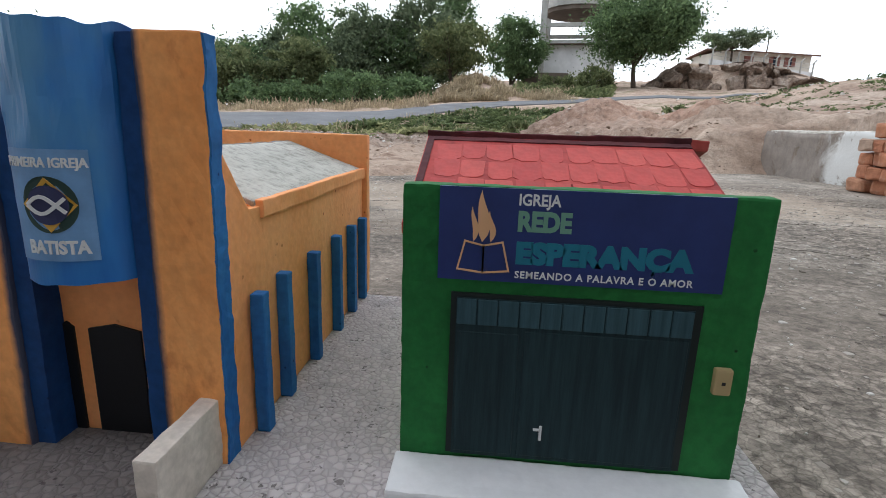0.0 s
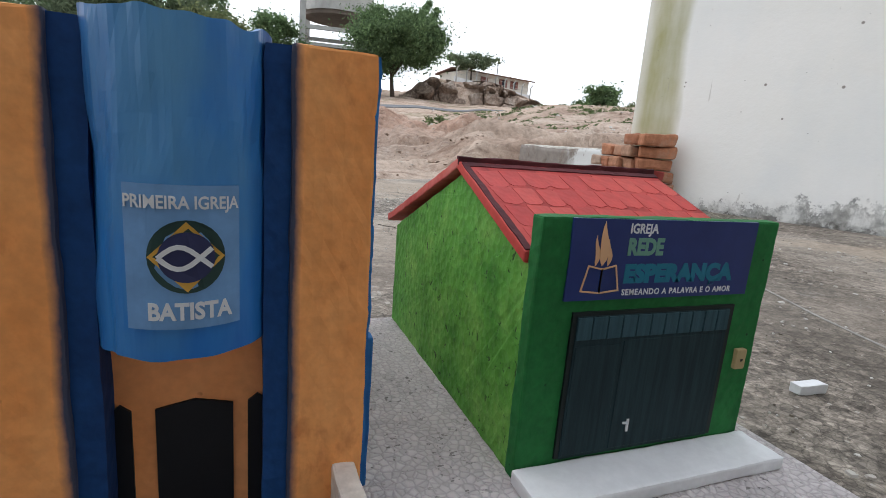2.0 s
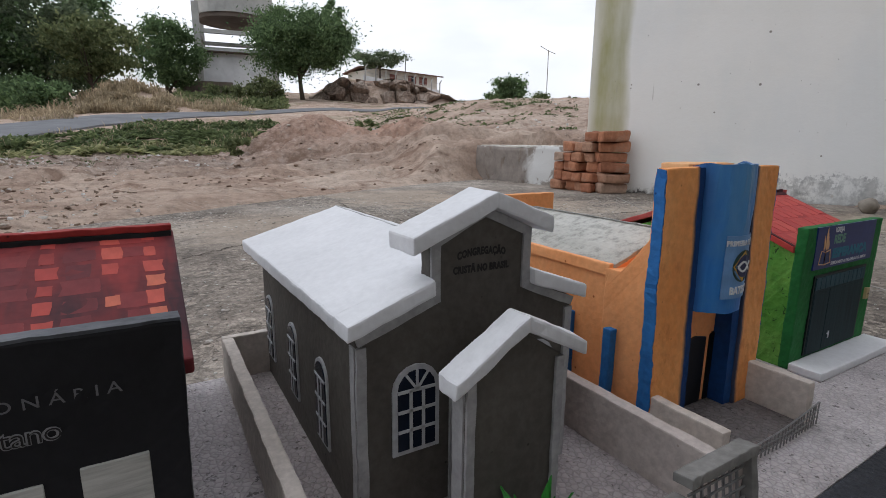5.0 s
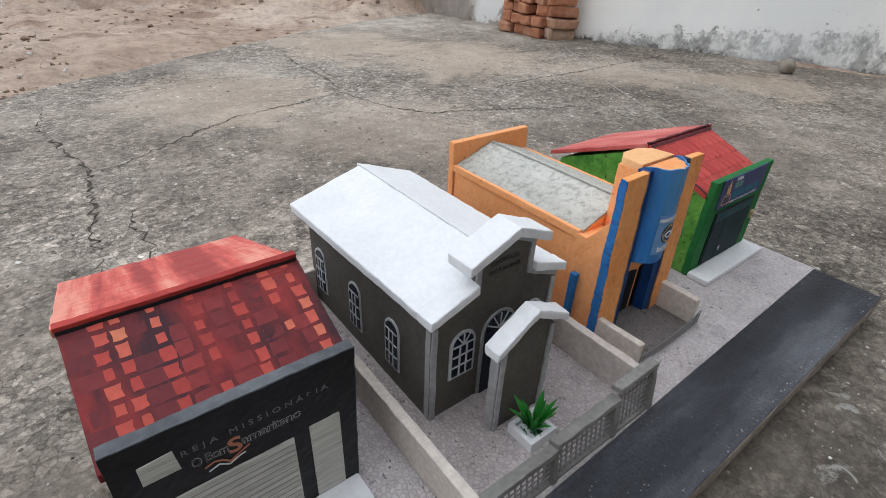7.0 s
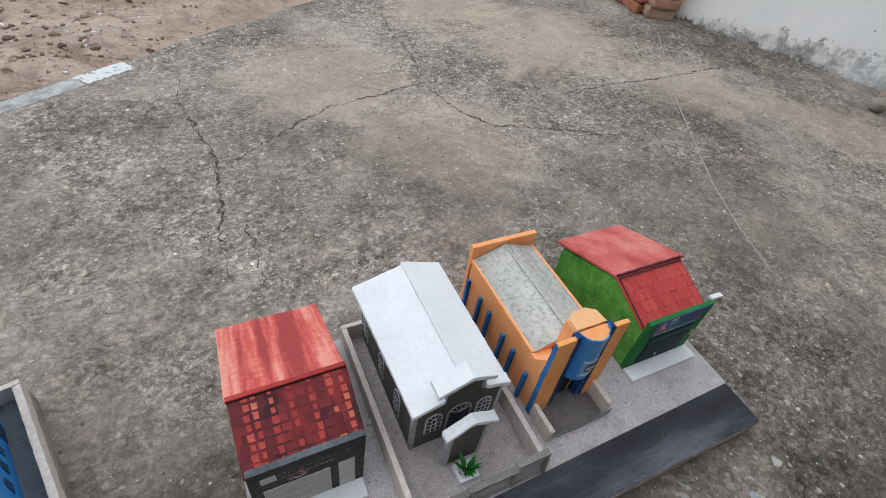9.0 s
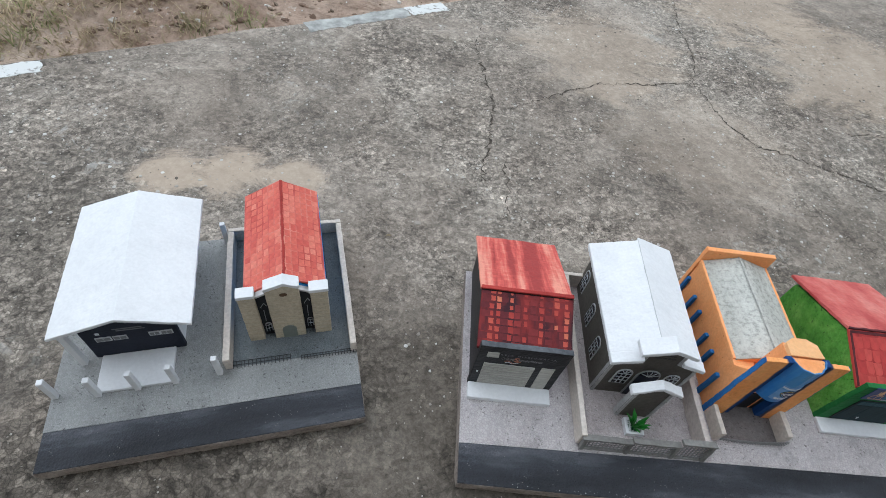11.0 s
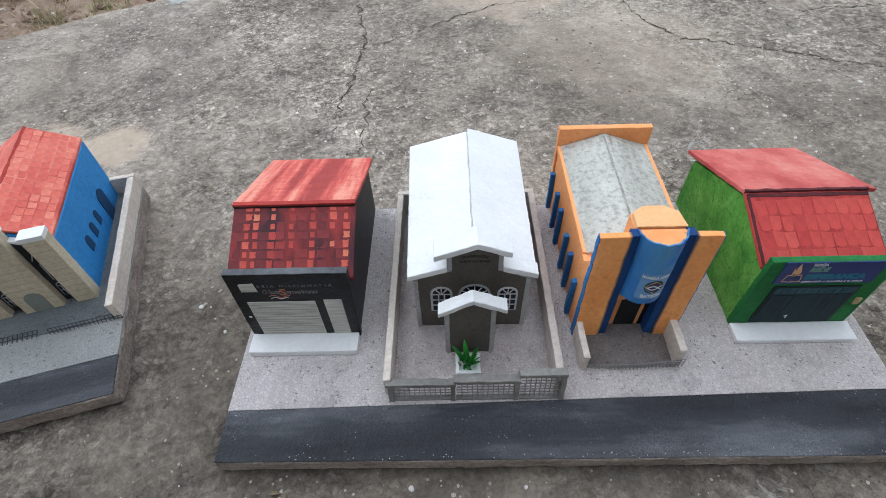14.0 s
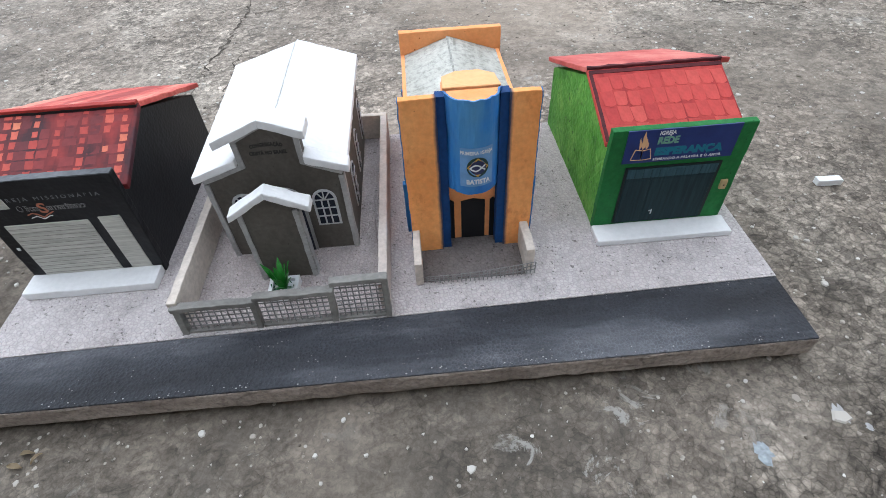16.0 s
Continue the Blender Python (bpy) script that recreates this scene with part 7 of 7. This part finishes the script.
def foam_crumbs():
    """White foam beads shed along the cut edges of the base."""
    rnd = random.Random(51)
    bm = bmesh.new()
    for k in range(150):
        if k % 3:
            x, y, z = rnd.uniform(0.01, 0.99), rnd.gauss(0.006, 0.003), T - 0.0006
        else:
            x = rnd.uniform(0.01, 0.99)
            y, z = 0.076 + 0.021 * x + rnd.gauss(0.004, 0.006), T + 0.0004
        s = rnd.choice((0.0003, 0.0004, 0.0006, 0.0009))
        if y < 0.002:
            continue
        made = bmesh.ops.create_icosphere(bm, subdivisions=1, radius=s)["verts"]
        for v in made:
            v.co = Vector((v.co.x * rnd.uniform(0.9, 1.6), v.co.y, v.co.z * 0.7)) + Vector((x, y, z))
    return tagged(part("foam_crumbs", bm, M["light_grey"]), "tiny pale foam crumbs along the model road", "debris", kind="stuff")


foam_crumbs()


def smears():
    """Paint wiped off on the concrete."""
    rnd = random.Random(3)
    for x, y, s, mat, label in ((0.893, -0.105, 0.012, "smear_blue", "pale blue paint smear"), (0.998, -0.072, 0.010, "light_grey", "white paint blot"), (1.02, -0.09, 0.005, "light_grey", "white paint blot")):
        bm = bmesh.new()
        n = 22
        ring = [bm.verts.new((x + s * (0.45 + 0.55 * rnd.random()) * math.cos(6.283 * k / n), y + 1.4 * s * (0.4 + 0.6 * rnd.random()) * math.sin(6.283 * k / n), 0.0009)) for k in range(n)]
        bm.faces.new(ring)
        part("paint_smear", bm, M[mat], pavement, label)


M["smear_blue"] = plain("pale_blue_smear", (0.29, 0.325, 0.35), 0.9, 0.35, 140)
smears()


def dry_leaves():
    rnd = random.Random(12)
    for x, y in ((0.085, -0.045), (0.10, -0.03), (0.075, -0.03), (-0.05, -0.16), (1.06, 0.62), (-0.20, 0.62)):
        a, s = rnd.uniform(0, 6.28), rnd.uniform(0.008, 0.014)
        bm = bmesh.new()
        rows = []
        for t, w in ((0, 0.02), (0.3, 0.28), (0.65, 0.24), (1.0, 0.02)):
            c, d = math.cos(a), math.sin(a)
            z = 0.0012 + 0.004 * math.sin(math.pi * t)
            rows.append([bm.verts.new((x + c * s * t * 1.6 - d * w * s * k, y + d * s * t * 1.6 + c * w * s * k, z + 0.0018 * abs(k))) for k in (-1, 0, 1)])
        for p, q in zip(rows, rows[1:]):
            bm.faces.new((p[0], p[1], q[1], q[0]))
            bm.faces.new((p[1], p[2], q[2], q[1]))
        tagged(part("dry_leaf", bm, M["straw"]), "small curled dry leaf on the concrete", "leaf", group="dry leaves")


dry_leaves()


def wall_stone():
    bm = bmesh.new()
    bmesh.ops.create_icosphere(bm, subdivisions=3, radius=1.0)
    for v in bm.verts:
        v.co = Vector((v.co.x * 0.042, v.co.y * 0.036, v.co.z * 0.036)) * (1 + 0.2 * noise.noise(v.co * 1.5))
    ob = part("stone", bm, M["pebble"], smooth=True)
    ob.matrix_world = pose(2.96, 0.93, 0.033)
    tagged(ob, "smooth grey-brown round stone beside the wall", "stone")


M["pebble"] = plain("pebble", (0.27, 0.24, 0.20), 0.8, 0.2, 30)
wall_stone()


# ---------------------------------------------------------------- clods and dry tufts on the soil
def clods():
    rnd = random.Random(29)
    ball = bmesh.new()
    bmesh.ops.create_icosphere(ball, subdivisions=1, radius=1.0)
    ball.verts.index_update()
    cos = [v.co.copy() for v in ball.verts]
    tris = [[v.index for v in f.verts] for f in ball.faces]
    ball.free()
    verts, faces = [], []
    for n in range(6400):
        if n % 3:
            az, r = rnd.uniform(-62, 30), 1.4 + 6.4 * rnd.random() ** 1.1
        else:
            az, r = rnd.uniform(-66, -14), rnd.uniform(1.5, 4.0)
        x, y = 0.4 + r * math.sin(math.radians(az)), r * math.cos(math.radians(az))
        if y < edge_y(x) + 0.01 or x > 2.6 or noise.noise(Vector((x * 1.4, y * 2.2, 8))) < rnd.uniform(-0.5, 0.25):
            continue
        s = rnd.choice((0.003, 0.004, 0.005, 0.007, 0.009, 0.014)) * (1 + r / 8)
        o = Vector((rnd.uniform(0, 99), rnd.uniform(0, 99), 0))
        z, b = land(x, y), len(verts)
        for c in cos:
            q = c * (1 + 1.1 * noise.noise(c * 1.9 + o))
            verts.append((x + q.x * s, y + q.y * s * 0.8, z + q.z * s * 0.6))
        faces += [[b + i for i in t] for t in tris]
    me = bpy.data.meshes.new("soil_clods")
    me.from_pydata(verts, [], faces)
    me.materials.append(M["clod"])
    return tagged(new("soil_clods", me), "small clods and stones scattered on the soil", "debris", kind="stuff")


def clod_mat():
    k = Mat("soil_clod", 0.95)
    f = k.n.new("ShaderNodeNewGeometry").outputs["Random Per Island"]
    c = k.ramp(f, (0.0, (0.13, 0.088, 0.066)), (0.5, (0.28, 0.195, 0.145)), (0.85, (0.42, 0.33, 0.26)), (1.0, (0.54, 0.50, 0.45)))
    k.colour(k.mix(0.5, c, k.ramp(k.noise(60, 4), (0.35, 0.6), (0.65, 1.15)), "MULTIPLY")).bump(k.noise(90, 3), 0.4, 0.003)
    return k.m


M["clod"] = clod_mat()
clods()


def litter():
    """Rubble, paper and plastic scraps trodden into the soil."""
    rnd = random.Random(43)
    bm = bmesh.new()
    for k in range(8600):
        if k % 3 == 1:
            az, r = rnd.uniform(-64, -5), rnd.uniform(1.7, 4.6)
        elif k % 4:
            az, r = rnd.uniform(-26, 6), rnd.uniform(4.9, 8.8)
        else:
            az, r = rnd.uniform(19, 44), rnd.uniform(6, 22)
        x, y = 0.4 + r * math.sin(math.radians(az)), r * math.cos(math.radians(az))
        if y < edge_y(x) + 0.1 or noise.noise(Vector((x * 0.8, y * 0.8, 5))) < -0.1:
            continue
        s = rnd.choice((0.003, 0.004, 0.006, 0.009, 0.014)) if r < 4.6 else r * rnd.choice((0.0008, 0.0011, 0.0015, 0.0020, 0.0028, 0.0046))
        z, n, o = land(x, y), rnd.randint(4, 6), rnd.uniform(0, 6)
        tilt = rnd.uniform(-0.6, 0.6)
        pts = [(s * rnd.uniform(0.5, 1) * math.cos(o + 6.283 * i / n), s * rnd.uniform(0.4, 0.9) * math.sin(o + 6.283 * i / n)) for i in range(n)]
        low = [bm.verts.new((x + a, y + b, z - s * 0.2)) for a, b in pts]
        top = [bm.verts.new((x + a * 0.8, y + b * 0.8, z + s * 0.45 + a * tilt)) for a, b in pts]
        bm.faces.new(top)
        for i in range(n):
            bm.faces.new((low[i], low[(i + 1) % n], top[(i + 1) % n], top[i]))
    k = Mat("mixed_litter", 0.8)
    f = k.n.new("ShaderNodeNewGeometry").outputs["Random Per Island"]
    k.colour(k.ramp(f, (0.0, (0.16, 0.12, 0.09)), (0.45, (0.30, 0.225, 0.165)), (0.75, (0.48, 0.43, 0.38)), (1.0, (0.78, 0.78, 0.77))))
    return tagged(part("litter", bm, k.m), "rubble and pale scraps of litter on the soil", "debris", kind="stuff")


litter()


def clay_block():
    bm = block(-0.14, 0.14, -0.06, 0.06, -0.03, 0.075)
    handcut(worn(bm, 0.012, 2), 0.012, 0.04, 14)
    ob = part("clay_block", bm, M["brick"])
    x, y = 0.4 + 5.9 * math.sin(radians(4.4)), 5.85
    ob.matrix_world = pose(x, y, land(x, y), 6, 4, -8)
    tagged(ob, "broken red-brown clay block lying in the soil", "block")


clay_block()


def dry_tufts():
    rnd = random.Random(37)
    bm = bmesh.new()
    for _ in range(420):
        x = rnd.uniform(-3.0, -0.9)
        y = edge_y(x) + 0.03 + abs(rnd.gauss(0, 0.5))
        n = rnd.randint(8, 30)
        size = rnd.uniform(0.02, 0.07)
        for _ in range(n):
            a, lean = rnd.uniform(0, 6.28), rnd.uniform(0.6, 4.0)
            p = Vector((x + rnd.gauss(0, 1) * size * 0.7, y + rnd.gauss(0, 1) * size * 0.7, land(x, y) - 0.003))
            way = Vector((math.cos(a) * lean, math.sin(a) * lean, 1)).normalized() * size * rnd.uniform(0.6, 1.3)
            side = Vector((-math.sin(a), math.cos(a), 0)) * 0.0018
            mid = p + way * 0.55 + Vector((0, 0, size * 0.12))
            v = [bm.verts.new(q) for q in (p - side, p + side, mid + side, mid - side, p + way)]
            bm.faces.new(v[:4])
            bm.faces.new((v[3], v[2], v[4]))
    return tagged(part("dry_grass", bm, M["straw"]), "dry straw tufts along the concrete edge", "grass", kind="stuff")


dry_tufts()


def green_tufts():
    """Grass growing in the soil past the yard's corner."""
    rnd = random.Random(41)
    bm = bmesh.new()
    for _ in range(34):
        x = rnd.uniform(-3.4, -0.9)
        y = edge_y(x) + 0.06 + abs(rnd.gauss(0, 0.5))
        size = rnd.uniform(0.02, 0.06)
        for _ in range(rnd.randint(20, 70)):
            a, lean = rnd.uniform(0, 6.28), rnd.uniform(0.4, 2.2)
            px, py = x + rnd.gauss(0, 1) * size * 0.8, y + rnd.gauss(0, 1) * size * 0.8
            p = Vector((px, py, land(px, py) - 0.003))
            way = Vector((math.cos(a) * lean, math.sin(a) * lean, 1)).normalized() * size * rnd.uniform(0.5, 1.3)
            side = Vector((-math.sin(a), math.cos(a), 0)) * 0.002
            mid = p + way * 0.55 + Vector((0, 0, size * 0.12))
            v = [bm.verts.new(q) for q in (p - side, p + side, mid + side, mid - side, p + way)]
            bm.faces.new(v[:4])
            bm.faces.new((v[3], v[2], v[4]))
    return tagged(part("grass_tufts", bm, M["blade"]), "green grass tufts growing in the soil", "grass", kind="stuff")


green_tufts()
